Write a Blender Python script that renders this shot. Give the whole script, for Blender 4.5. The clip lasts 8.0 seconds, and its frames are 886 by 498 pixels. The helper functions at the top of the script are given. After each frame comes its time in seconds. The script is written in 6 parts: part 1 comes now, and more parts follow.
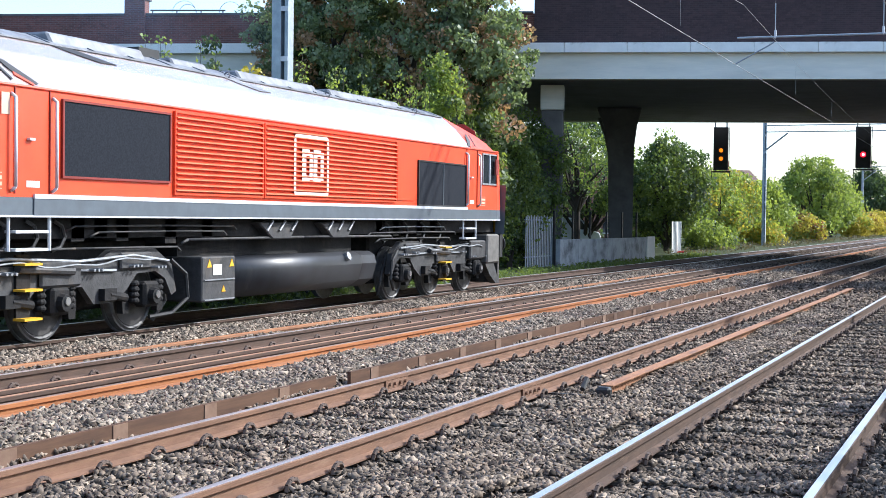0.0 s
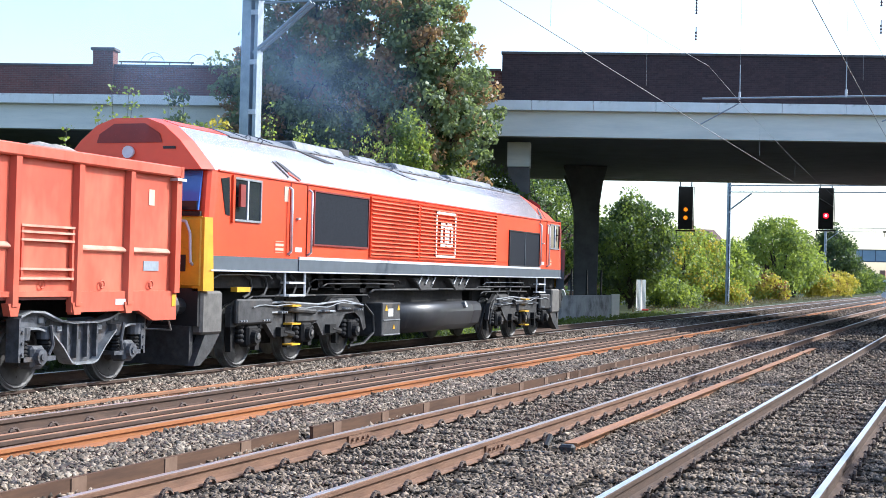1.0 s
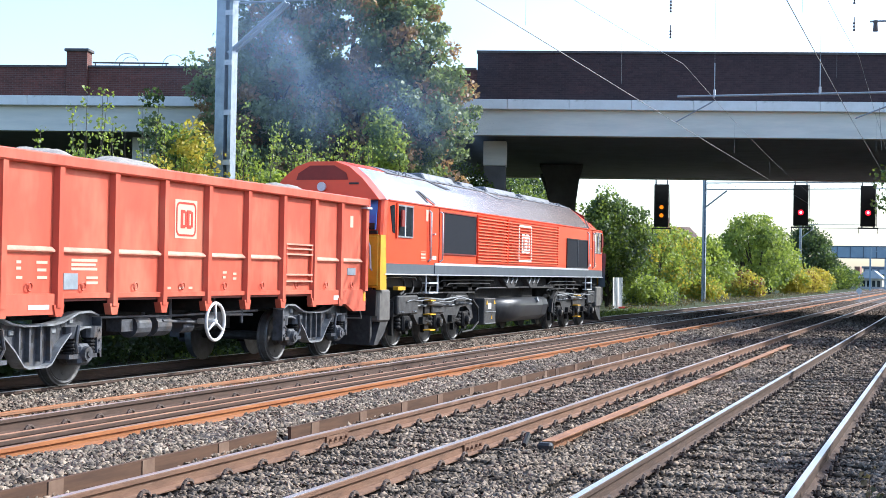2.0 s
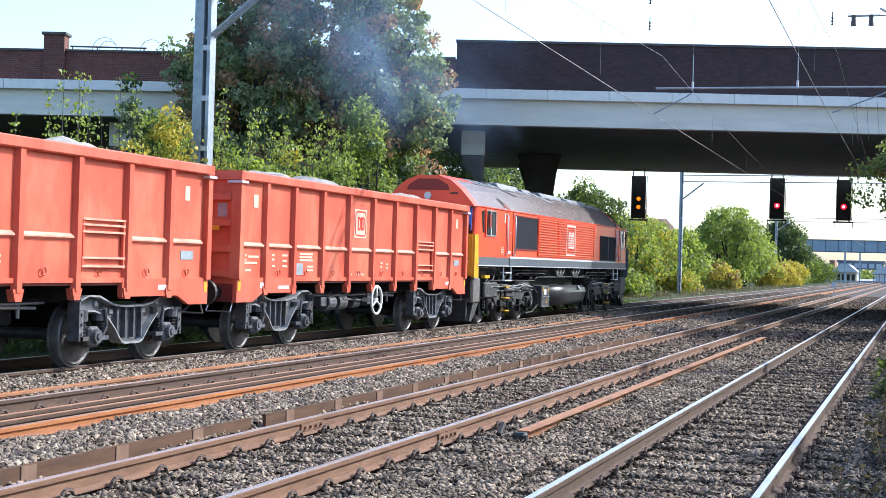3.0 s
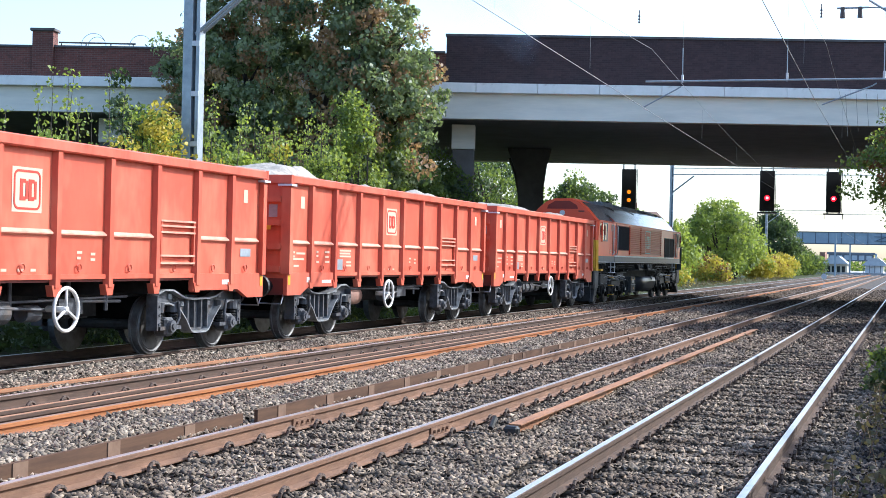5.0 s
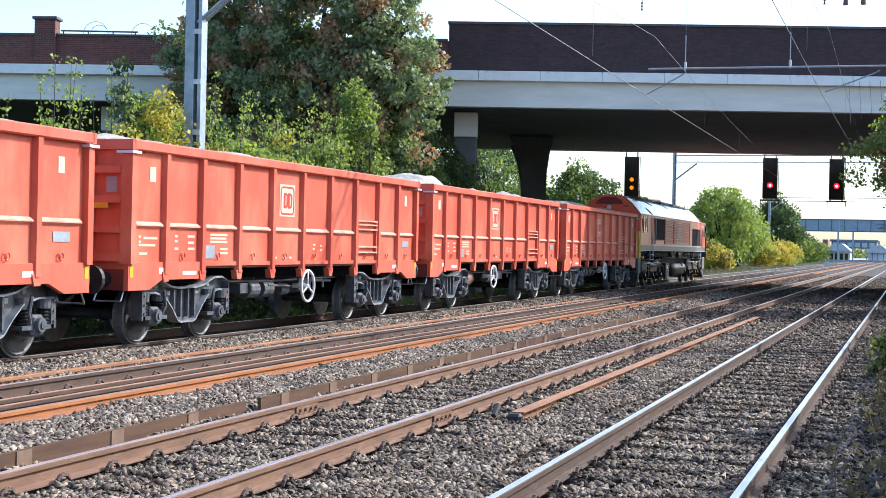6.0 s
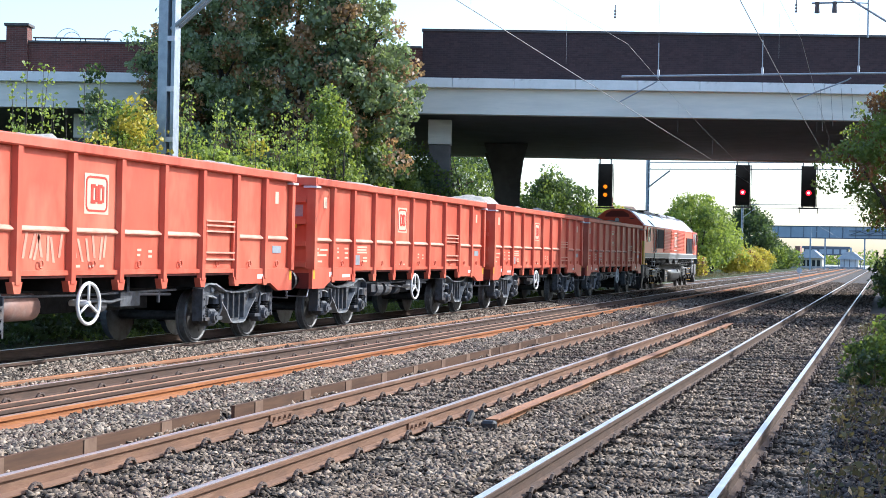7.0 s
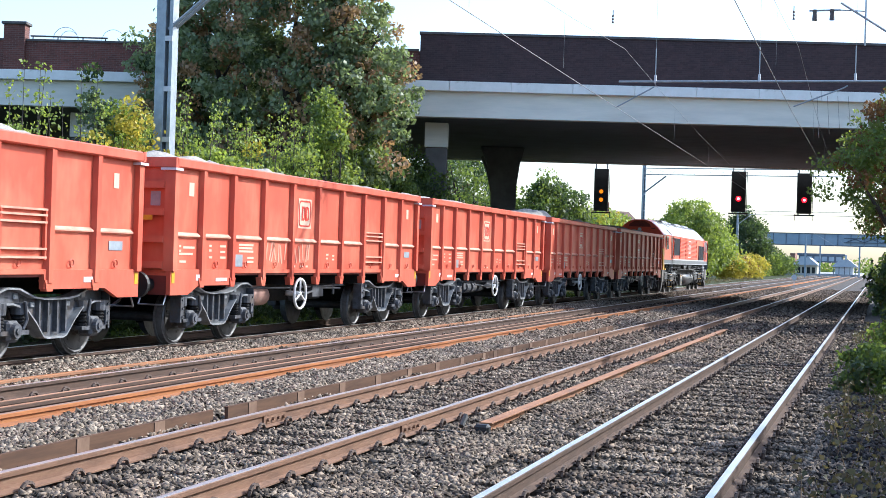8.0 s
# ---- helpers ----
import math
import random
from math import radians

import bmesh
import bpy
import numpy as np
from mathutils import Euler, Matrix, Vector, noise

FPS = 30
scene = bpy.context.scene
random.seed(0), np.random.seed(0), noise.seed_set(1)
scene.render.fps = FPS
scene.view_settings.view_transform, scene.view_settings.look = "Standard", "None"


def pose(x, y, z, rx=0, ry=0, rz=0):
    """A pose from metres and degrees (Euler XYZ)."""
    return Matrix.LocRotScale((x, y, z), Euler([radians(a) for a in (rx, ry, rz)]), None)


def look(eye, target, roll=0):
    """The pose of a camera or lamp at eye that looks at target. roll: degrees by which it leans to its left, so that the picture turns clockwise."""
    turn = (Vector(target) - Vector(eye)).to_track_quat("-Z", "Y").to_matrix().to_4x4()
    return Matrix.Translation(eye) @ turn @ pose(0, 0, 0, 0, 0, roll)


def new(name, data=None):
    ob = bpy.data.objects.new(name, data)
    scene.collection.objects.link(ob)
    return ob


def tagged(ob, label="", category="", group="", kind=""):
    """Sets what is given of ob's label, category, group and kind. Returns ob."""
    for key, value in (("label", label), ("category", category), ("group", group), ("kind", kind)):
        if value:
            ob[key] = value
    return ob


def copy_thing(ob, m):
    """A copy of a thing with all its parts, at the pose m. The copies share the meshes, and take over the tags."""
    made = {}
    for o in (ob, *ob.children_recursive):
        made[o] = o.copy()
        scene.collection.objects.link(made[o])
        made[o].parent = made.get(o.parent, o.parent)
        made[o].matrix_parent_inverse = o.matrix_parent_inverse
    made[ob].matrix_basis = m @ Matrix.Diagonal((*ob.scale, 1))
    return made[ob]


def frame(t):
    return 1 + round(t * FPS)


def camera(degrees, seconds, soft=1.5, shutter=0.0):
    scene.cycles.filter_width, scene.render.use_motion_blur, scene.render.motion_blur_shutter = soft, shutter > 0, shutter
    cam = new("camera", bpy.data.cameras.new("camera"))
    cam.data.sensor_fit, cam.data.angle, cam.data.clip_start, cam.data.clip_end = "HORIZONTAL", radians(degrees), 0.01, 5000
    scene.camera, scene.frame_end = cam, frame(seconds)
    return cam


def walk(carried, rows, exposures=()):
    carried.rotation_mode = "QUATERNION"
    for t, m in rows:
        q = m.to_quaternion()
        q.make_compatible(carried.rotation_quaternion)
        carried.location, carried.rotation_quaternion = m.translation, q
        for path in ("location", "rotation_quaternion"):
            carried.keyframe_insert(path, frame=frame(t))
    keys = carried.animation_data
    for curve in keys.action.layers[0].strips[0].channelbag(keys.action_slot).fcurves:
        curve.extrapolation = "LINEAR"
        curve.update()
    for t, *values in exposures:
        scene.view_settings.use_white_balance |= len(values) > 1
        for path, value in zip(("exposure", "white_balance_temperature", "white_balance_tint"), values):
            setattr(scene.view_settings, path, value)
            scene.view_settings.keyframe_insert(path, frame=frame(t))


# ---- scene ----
cam = camera(35.0, 8.0, soft=0.6)
PATH = [
    (0.0, 22.029, -1.274, -0.651), (0.5, 21.911, 0.08, -0.953), (1.0, 20.619, 1.001, -1.428), (1.2, 20.10, 0.93, -1.43), (2.3, 19.66, 1.02, -0.98), (2.5, 19.353, 0.972, -1.307),
    (3.0, 18.732, 0.566, -1.649), (3.5, 18.474, 0.655, -1.388), (4.0, 18.814, 0.359, -1.131), (4.2, 18.51, 0.29, -1.13), (5.3, 18.25, 0.338, -1.45), (5.5, 18.062, 0.123, -1.798),
    (6.0, 18.474, -0.154, -1.227), (6.5, 18.297, 0.239, -1.078), (7.0, 17.418, 0.162, -1.132), (7.5, 17.222, 0.198, -1.474),
    (8.0, 17.227, 0.291, -1.768)]
walk(cam, [(t, pose(0, 0, 1.666, 90 + pitch, roll, yaw)) for t, yaw, pitch, roll in PATH],
     exposures=((0.0, 1.36, 5600, 8), (8.0, 1.36, 5600, 8)))

# ---- light: hazy bright autumn sun, ahead and to the right, high over the tracks
SUN_AZ, SUN_EL = 50.0, 38.0
world = bpy.data.worlds.new("sky")
scene.world = world
world.use_nodes = True
wn = world.node_tree
sky = wn.nodes.new("ShaderNodeTexSky")
sky.sky_type, sky.sun_disc = "NISHITA", False
sky.sun_elevation, sky.sun_rotation = radians(SUN_EL), radians(SUN_AZ)
sky.air_density, sky.dust_density, sky.ozone_density = 1.0, 2.2, 1.0
wn.links.new(sky.outputs[0], wn.nodes["Background"].inputs[0])
wn.nodes["Background"].inputs[1].default_value = 0.14
sun = new("sun", bpy.data.lights.new("sun", "SUN"))
sun.data.energy, sun.data.angle, sun.data.color = 2.55, radians(0.6), (1.0, 0.93, 0.82)
SUN_DIR = Vector((math.sin(radians(SUN_AZ)) * math.cos(radians(SUN_EL)), math.cos(radians(SUN_AZ)) * math.cos(radians(SUN_EL)), math.sin(radians(SUN_EL))))
sun.matrix_world = look(SUN_DIR * 100, (0, 0, 0))


# ---- materials
def material(name, colour, rough=0.6, metal=0.0, second=None, scale=4.0, detail=6.0, bump=0.0, bump_scale=None, stretch=(1, 1, 1), edge=(0.35, 0.65),
             island=0.0, objects=0.0, emission=None, strength=0.0, third=None, third_scale=0.6, third_edge=(0.55, 0.75), specular=0.5):
    """Two tones mixed by noise at real size, a third tone for stains, bump, and a spread of brightness over islands or objects."""
    m = bpy.data.materials.new(name)
    m.use_nodes = True
    n, l = m.node_tree.nodes, m.node_tree.links
    b = n["Principled BSDF"]
    b.inputs["Roughness"].default_value, b.inputs["Metallic"].default_value = rough, metal
    b.inputs["Specular IOR Level"].default_value = specular
    co = n.new("ShaderNodeTexCoord")
    mp = n.new("ShaderNodeMapping")
    mp.inputs["Scale"].default_value = stretch
    l.new(co.outputs["Object"], mp.inputs["Vector"])

    def noise_mix(a, bcol, sc, lo, hi, det):
        t = n.new("ShaderNodeTexNoise")
        t.inputs["Scale"].default_value, t.inputs["Detail"].default_value, t.inputs["Roughness"].default_value = sc, det, 0.65
        l.new(mp.outputs[0], t.inputs["Vector"])
        r = n.new("ShaderNodeMapRange")
        r.inputs["From Min"].default_value, r.inputs["From Max"].default_value = lo, hi
        l.new(t.outputs["Fac"], r.inputs["Value"])
        x = n.new("ShaderNodeMix")
        x.data_type = "RGBA"
        l.new(r.outputs["Result"], x.inputs["Factor"])
        if isinstance(a, tuple):
            x.inputs["A"].default_value = (*a, 1)
        else:
            l.new(a, x.inputs["A"])
        x.inputs["B"].default_value = (*bcol, 1)
        return x.outputs["Result"]
    out = noise_mix(colour, second or tuple(c * 0.8 for c in colour), scale, edge[0], edge[1], detail)
    if third:
        out = noise_mix(out, third, third_scale, third_edge[0], third_edge[1], 4.0)
    if island or objects:
        src = n.new("ShaderNodeNewGeometry").outputs["Random Per Island"] if island else n.new("ShaderNodeObjectInfo").outputs["Random"]
        amount = island or objects
        r = n.new("ShaderNodeMapRange")
        r.inputs["To Min"].default_value, r.inputs["To Max"].default_value = 1 - amount, 1 + amount
        l.new(src, r.inputs["Value"])
        hsv = n.new("ShaderNodeHueSaturation")
        l.new(r.outputs["Result"], hsv.inputs["Value"])
        l.new(out, hsv.inputs["Color"])
        out = hsv.outputs["Color"]
    l.new(out, b.inputs["Base Color"])
    if bump:
        t = n.new("ShaderNodeTexNoise")
        t.inputs["Scale"].default_value, t.inputs["Detail"].default_value = bump_scale or scale * 6, 5.0
        l.new(mp.outputs[0], t.inputs["Vector"])
        bp = n.new("ShaderNodeBump")
        bp.inputs["Strength"].default_value, bp.inputs["Distance"].default_value = bump, 0.02
        l.new(t.outputs["Fac"], bp.inputs["Height"])
        l.new(bp.outputs[0], b.inputs["Normal"])
    if emission:
        b.inputs["Emission Color"].default_value, b.inputs["Emission Strength"].default_value = (*emission, 1), strength
    return m


def leaf_material(name, a, b2, through_col):
    """Leaves: colour spread over the single leaves, some light passes through."""
    m = bpy.data.materials.new(name)
    m.use_nodes = True
    n, l = m.node_tree.nodes, m.node_tree.links
    p = n["Principled BSDF"]
    p.inputs["Roughness"].default_value = 0.55
    g = n.new("ShaderNodeNewGeometry")
    ramp = n.new("ShaderNodeMix")
    ramp.data_type = "RGBA"
    ramp.inputs["A"].default_value, ramp.inputs["B"].default_value = (*a, 1), (*b2, 1)
    l.new(g.outputs["Random Per Island"], ramp.inputs["Factor"])
    l.new(ramp.outputs["Result"], p.inputs["Base Color"])
    tr = n.new("ShaderNodeBsdfTranslucent")
    tr.inputs["Color"].default_value = (*through_col, 1)
    mix = n.new("ShaderNodeMixShader")
    mix.inputs[0].default_value = 0.42
    l.new(p.outputs[0], mix.inputs[1])
    l.new(tr.outputs[0], mix.inputs[2])
    l.new(mix.outputs[0], n["Material Output"].inputs["Surface"])
    return m


LOCO_RED = material("loco_red_paint", (0.78, 0.078, 0.022), 0.38, second=(0.7, 0.066, 0.02), scale=1.2, bump=0.03, bump_scale=3)
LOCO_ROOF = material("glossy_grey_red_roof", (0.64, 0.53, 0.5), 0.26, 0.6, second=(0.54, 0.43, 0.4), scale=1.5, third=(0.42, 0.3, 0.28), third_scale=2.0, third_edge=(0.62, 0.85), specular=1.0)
roof_paint = LOCO_ROOF.node_tree.nodes["Principled BSDF"]
roof_paint.inputs["Coat Weight"].default_value, roof_paint.inputs["Coat IOR"].default_value, roof_paint.inputs["Coat Roughness"].default_value = 1.0, 1.7, 0.18
ROOF_GREY = material("roof_grey", (0.24, 0.25, 0.27), 0.6, second=(0.12, 0.12, 0.13), scale=3, bump=0.1)
SILL_GREY = material("sill_grey_paint", (0.1, 0.12, 0.14), 0.5, second=(0.08, 0.095, 0.11), scale=3)
STRIPE = material("pale_stripe", (0.6, 0.62, 0.65), 0.5, second=(0.5, 0.5, 0.52), scale=6)
YELLOW = material("warning_yellow", (0.75, 0.42, 0.02), 0.45, second=(0.62, 0.33, 0.02), scale=4, third=(0.2, 0.12, 0.04), third_scale=3, third_edge=(0.62, 0.8))
GRILLE = material("dark_grille_mesh", (0.018, 0.021, 0.028), 0.85, second=(0.01, 0.012, 0.017), scale=40, detail=2, specular=0.15)
GLASS = material("dark_cab_glass", (0.02, 0.025, 0.03), 0.06, second=(0.03, 0.035, 0.04), scale=1)
UNDER = material("underframe_grime", (0.02, 0.019, 0.019), 0.8, specular=0.25, second=(0.01, 0.0095, 0.0095), scale=7, bump=0.3, third=(0.04, 0.033, 0.028), third_scale=3)
BOGIE = material("bogie_grey_grime", (0.055, 0.054, 0.055), 0.65, second=(0.022, 0.021, 0.021), scale=6, bump=0.25, third=(0.09, 0.075, 0.06), third_scale=2.5)
TANK = material("fuel_tank_black", (0.035, 0.037, 0.042), 0.4, second=(0.022, 0.022, 0.024), scale=2, third=(0.07, 0.065, 0.06), third_scale=1.6, stretch=(1, 1, 0.3))
STEEL = material("worn_steel", (0.5, 0.5, 0.51), 0.35, 0.9, second=(0.34, 0.33, 0.32), scale=6)
GREYSTEEL = material("galvanised_steel", (0.36, 0.4, 0.44), 0.5, 0.3, second=(0.26, 0.3, 0.33), scale=5, bump=0.05)
WAGON_RED = material("wagon_red_paint", (0.58, 0.11, 0.06), 0.5, specular=0.3, second=(0.5, 0.085, 0.047), scale=1.3, third=(0.66, 0.22, 0.13), third_scale=0.8, third_edge=(0.48, 0.8), bump=0.06, bump_scale=2.5, stretch=(1, 1, 0.5))
WAGON_FADED = material("faded_wagon_red", (0.6, 0.14, 0.085), 0.5, specular=0.3, second=(0.53, 0.095, 0.052), scale=2.0, third=(0.3, 0.06, 0.04), third_scale=2.0, third_edge=(0.6, 0.8), stretch=(1, 1, 0.4))
WAGON_DARK = material("weathered_dark_wagon_red", (0.2, 0.035, 0.025), 0.6, second=(0.14, 0.03, 0.024), scale=1.6, third=(0.09, 0.04, 0.03), third_scale=0.9)
WAGON_BOGIE = material("wagon_bogie_grey", (0.11, 0.115, 0.13), 0.55, second=(0.035, 0.035, 0.037), scale=6, bump=0.2, third=(0.13, 0.1, 0.08), third_scale=3)
WHEEL = material("wheel_steel_grime", (0.075, 0.07, 0.068), 0.65, 0.2, second=(0.035, 0.032, 0.03), scale=5)
TREAD = material("polished_tread", (0.2, 0.2, 0.2), 0.55, 0.6, second=(0.11, 0.105, 0.1), scale=5)
WHITE = material("white_marking", (0.75, 0.73, 0.7), 0.6, second=(0.62, 0.6, 0.57), scale=12)
MARK_RED = material("red_marking", (0.6, 0.045, 0.02), 0.5, second=(0.55, 0.04, 0.02), scale=5)
MARK_BLACK = material("black_marking", (0.02, 0.02, 0.02), 0.6)
BLACK = material("black_paint", (0.012, 0.012, 0.013), 0.55, second=(0.02, 0.02, 0.02), scale=5)
RUBBER = material("black_rubber_hose", (0.02, 0.02, 0.02), 0.6)
SAND = material("pale_crushed_limestone", (0.42, 0.385, 0.335), 0.95, second=(0.28, 0.255, 0.225), scale=9, bump=0.6, bump_scale=40)
RAIL_RUST = material("brown_rusted_rail_side", (0.2, 0.105, 0.06), 0.8, second=(0.13, 0.068, 0.04), scale=3, stretch=(3, 0.6, 3), third=(0.24, 0.14, 0.09), third_scale=4, bump=0.15, bump_scale=30)
RAIL_DARK = material("dark_brown_rail_side", (0.095, 0.055, 0.036), 0.9, second=(0.055, 0.034, 0.024), scale=3, stretch=(3, 0.6, 3), third=(0.15, 0.09, 0.06), third_scale=3, bump=0.15, bump_scale=30)
RAIL_ORANGE = material("bright_orange_rust", (0.37, 0.145, 0.045), 0.85, second=(0.28, 0.105, 0.036), scale=2.5, stretch=(3, 0.5, 3), third=(0.2, 0.1, 0.06), third_scale=2, bump=0.2, bump_scale=30)
RAIL_TOP = material("polished_rail_head", (0.86, 0.84, 0.81), 0.42, 1.0, second=(0.74, 0.71, 0.68), scale=2, stretch=(8, 0.3, 1))
RAIL_DULL = material("dull_rail_head", (0.34, 0.24, 0.18), 0.55, 0.3, second=(0.22, 0.15, 0.11), scale=2, stretch=(8, 0.3, 1))
RAIL_WORN = material("part_polished_rail_head", (0.62, 0.57, 0.53), 0.45, 0.8, second=(0.4, 0.32, 0.26), scale=2, stretch=(8, 0.3, 1))
STONE_DARK = material("dirty_dark_stone", (0.085, 0.066, 0.056), 0.95, second=(0.04, 0.033, 0.028), scale=2, island=0.7, third=(0.12, 0.1, 0.07), third_scale=0.8)
CLIP = material("rusty_clip", (0.13, 0.085, 0.062), 0.75, second=(0.045, 0.032, 0.026), scale=20)
SLEEPER = material("weathered_sleeper", (0.1, 0.076, 0.056), 0.95, specular=0.15, second=(0.05, 0.038, 0.028), scale=4, bump=0.3, third=(0.07, 0.05, 0.04), third_scale=1.5, objects=0.15)
BALLAST = material("ballast_bed", (0.09, 0.072, 0.058), 0.95, second=(0.018, 0.015, 0.012), scale=26, detail=3, bump=1.0, bump_scale=24, third=(0.12, 0.085, 0.065), third_scale=0.5, edge=(0.4, 0.6))
STONE = material("ballast_stone", (0.275, 0.216, 0.16), 0.9, specular=0.25, second=(0.095, 0.072, 0.054), scale=2.5, island=0.8, third=(0.12, 0.082, 0.058), third_scale=0.7, third_edge=(0.5, 0.75))
STONE_PALE = material("fresh_pale_ballast_stone", (0.33, 0.27, 0.205), 0.9, specular=0.25, second=(0.11, 0.09, 0.07), scale=3, island=0.6, third=(0.2, 0.15, 0.12), third_scale=0.6, third_edge=(0.55, 0.8))
STONE_FAR = material("browner_ballast_stone", (0.22, 0.17, 0.125), 0.9, specular=0.2, second=(0.08, 0.06, 0.045), scale=2.5, island=0.7, third=(0.09, 0.062, 0.045), third_scale=0.5, third_edge=(0.45, 0.7))
BOARD = material("brown_timber_board", (0.12, 0.068, 0.042), 0.9, specular=0.2, second=(0.075, 0.044, 0.03), scale=3, stretch=(6, 0.5, 6), objects=0.1)
BATTEN = material("paler_timber_batten", (0.22, 0.145, 0.1), 0.9, specular=0.2, second=(0.16, 0.1, 0.07), scale=6)
CONCRETE = material("pale_concrete", (0.78, 0.75, 0.67), 0.85, second=(0.66, 0.65, 0.59), scale=1.2, third=(0.5, 0.48, 0.42), third_scale=0.35, third_edge=(0.5, 0.85), stretch=(0.4, 1, 2.5), bump=0.1)
CONCRETE_WHITE = material("white_painted_concrete_string_course", (0.84, 0.84, 0.82), 0.8, second=(0.74, 0.74, 0.71), scale=2, third=(0.4, 0.39, 0.34), third_scale=1.0, third_edge=(0.58, 0.75))
# darker than bare concrete: carries the shade under the bridge, plus stains
CONCRETE_SHADED = material("shaded_stained_concrete", (0.19, 0.2, 0.22), 0.9, second=(0.15, 0.155, 0.17), scale=1.0, third=(0.13, 0.13, 0.13), third_scale=0.4)
COPING = material("grey_coping", (0.12, 0.11, 0.11), 0.8, second=(0.08, 0.075, 0.075), scale=3)
CESS = material("dark_trackside_soil", (0.06, 0.046, 0.038), 0.95, second=(0.03, 0.025, 0.021), scale=9, bump=0.8, bump_scale=14, third=(0.1, 0.085, 0.06), third_scale=1.2)
EARTH = material("lineside_earth_and_weeds", (0.1, 0.09, 0.055), 0.95, second=(0.05, 0.06, 0.025), scale=1.5, third=(0.2, 0.17, 0.11), third_scale=0.5, bump=0.6, bump_scale=8)
VERGE = material("rough_verge_grass", (0.07, 0.085, 0.035), 0.95, specular=0.1, second=(0.035, 0.04, 0.02), scale=1.8, third=(0.05, 0.036, 0.028), third_scale=0.4, bump=0.8, bump_scale=12)
BARK = material("dark_bark", (0.06, 0.048, 0.038), 0.9, second=(0.035, 0.03, 0.025), scale=6, stretch=(1, 1, 0.25), bump=0.6)
LEAF_DARK = leaf_material("dark_green_leaves", (0.035, 0.06, 0.03), (0.09, 0.125, 0.06), (0.12, 0.18, 0.04))
LEAF_BROWN = leaf_material("browning_maple_leaves", (0.11, 0.055, 0.026), (0.22, 0.12, 0.045), (0.26, 0.13, 0.04))
LEAF_GREEN = leaf_material("fresh_green_leaves", (0.12, 0.18, 0.03), (0.24, 0.3, 0.06), (0.42, 0.5, 0.07))
LEAF_YELLOW = leaf_material("yellowing_leaves", (0.34, 0.3, 0.035), (0.48, 0.37, 0.045), (0.6, 0.5, 0.06))
LEAF_MID = leaf_material("mid_green_leaves", (0.06, 0.1, 0.025), (0.14, 0.19, 0.05), (0.26, 0.34, 0.05))


def brick_material(name, a, b, mortar, stain):
    """Coursed brickwork at true size on upright walls."""
    m = material(name, a, 0.85, second=b, scale=5, third=stain, third_scale=0.5, third_edge=(0.45, 0.75))
    n, l = m.node_tree.nodes, m.node_tree.links
    p = n["Principled BSDF"]
    src = p.inputs["Base Color"].links[0].from_socket
    co = n.new("ShaderNodeTexCoord")
    sep, com = n.new("ShaderNodeSeparateXYZ"), n.new("ShaderNodeCombineXYZ")
    add = n.new("ShaderNodeMath")
    l.new(co.outputs["Object"], sep.inputs[0])
    l.new(sep.outputs["X"], add.inputs[0])
    l.new(sep.outputs["Y"], add.inputs[1])
    l.new(add.outputs[0], com.inputs["X"])
    l.new(sep.outputs["Z"], com.inputs["Y"])
    br = n.new("ShaderNodeTexBrick")
    br.inputs["Scale"].default_value = 1.0
    br.inputs["Brick Width"].default_value, br.inputs["Row Height"].default_value, br.inputs["Mortar Size"].default_value = 0.225, 0.075, 0.006
    br.inputs["Mortar"].default_value = (*mortar, 1)
    l.new(com.outputs[0], br.inputs["Vector"])
    l.new(src, br.inputs["Color1"])
    hsv = n.new("ShaderNodeHueSaturation")
    hsv.inputs["Value"].default_value = 0.7
    l.new(src, hsv.inputs["Color"])
    l.new(hsv.outputs[0], br.inputs["Color2"])
    l.new(br.outputs["Color"], p.inputs["Base Color"])
    bp = n.new("ShaderNodeBump")
    bp.inputs["Strength"].default_value, bp.inputs["Distance"].default_value, bp.invert = 0.4, 0.01, True
    l.new(br.outputs["Fac"], bp.inputs["Height"])
    l.new(bp.outputs[0], p.inputs["Normal"])
    return m


BRICK_RED = brick_material("red_brown_bricks", (0.2, 0.065, 0.05), (0.14, 0.05, 0.04), (0.16, 0.12, 0.1), (0.07, 0.035, 0.03))
BRICK_DARK = brick_material("dark_purple_brown_bricks", (0.075, 0.042, 0.044), (0.055, 0.033, 0.036), (0.062, 0.042, 0.044), (0.035, 0.026, 0.03))
BRICK_HOUSE = brick_material("orange_red_bricks", (0.36, 0.14, 0.08), (0.28, 0.1, 0.06), (0.3, 0.25, 0.2), (0.2, 0.09, 0.06))
# grey-brown kept dark so the columns carry the bridge's shade
COLUMN = material("shade_darkened_column_concrete", (0.15, 0.14, 0.135), 0.85, second=(0.1, 0.095, 0.09), scale=1.5, third=(0.06, 0.055, 0.055), third_scale=0.7, bump=0.1)
CONCRETE_GREY = material("grey_stained_concrete", (0.42, 0.42, 0.42), 0.85, second=(0.3, 0.3, 0.3), scale=2.5, third=(0.1, 0.1, 0.1), third_scale=1.2, third_edge=(0.5, 0.7), bump=0.15)
RAIL_TAN = material("tan_rusted_rail", (0.36, 0.175, 0.085), 0.8, second=(0.25, 0.115, 0.055), scale=2.5, stretch=(3, 0.5, 3), third=(0.16, 0.09, 0.06), third_scale=2, bump=0.15, bump_scale=30)
RAIL_SUNLIT = material("sunlit_tan_rail_head", (0.52, 0.32, 0.2), 0.5, 0.3, second=(0.36, 0.2, 0.12), scale=2, stretch=(8, 0.3, 1))
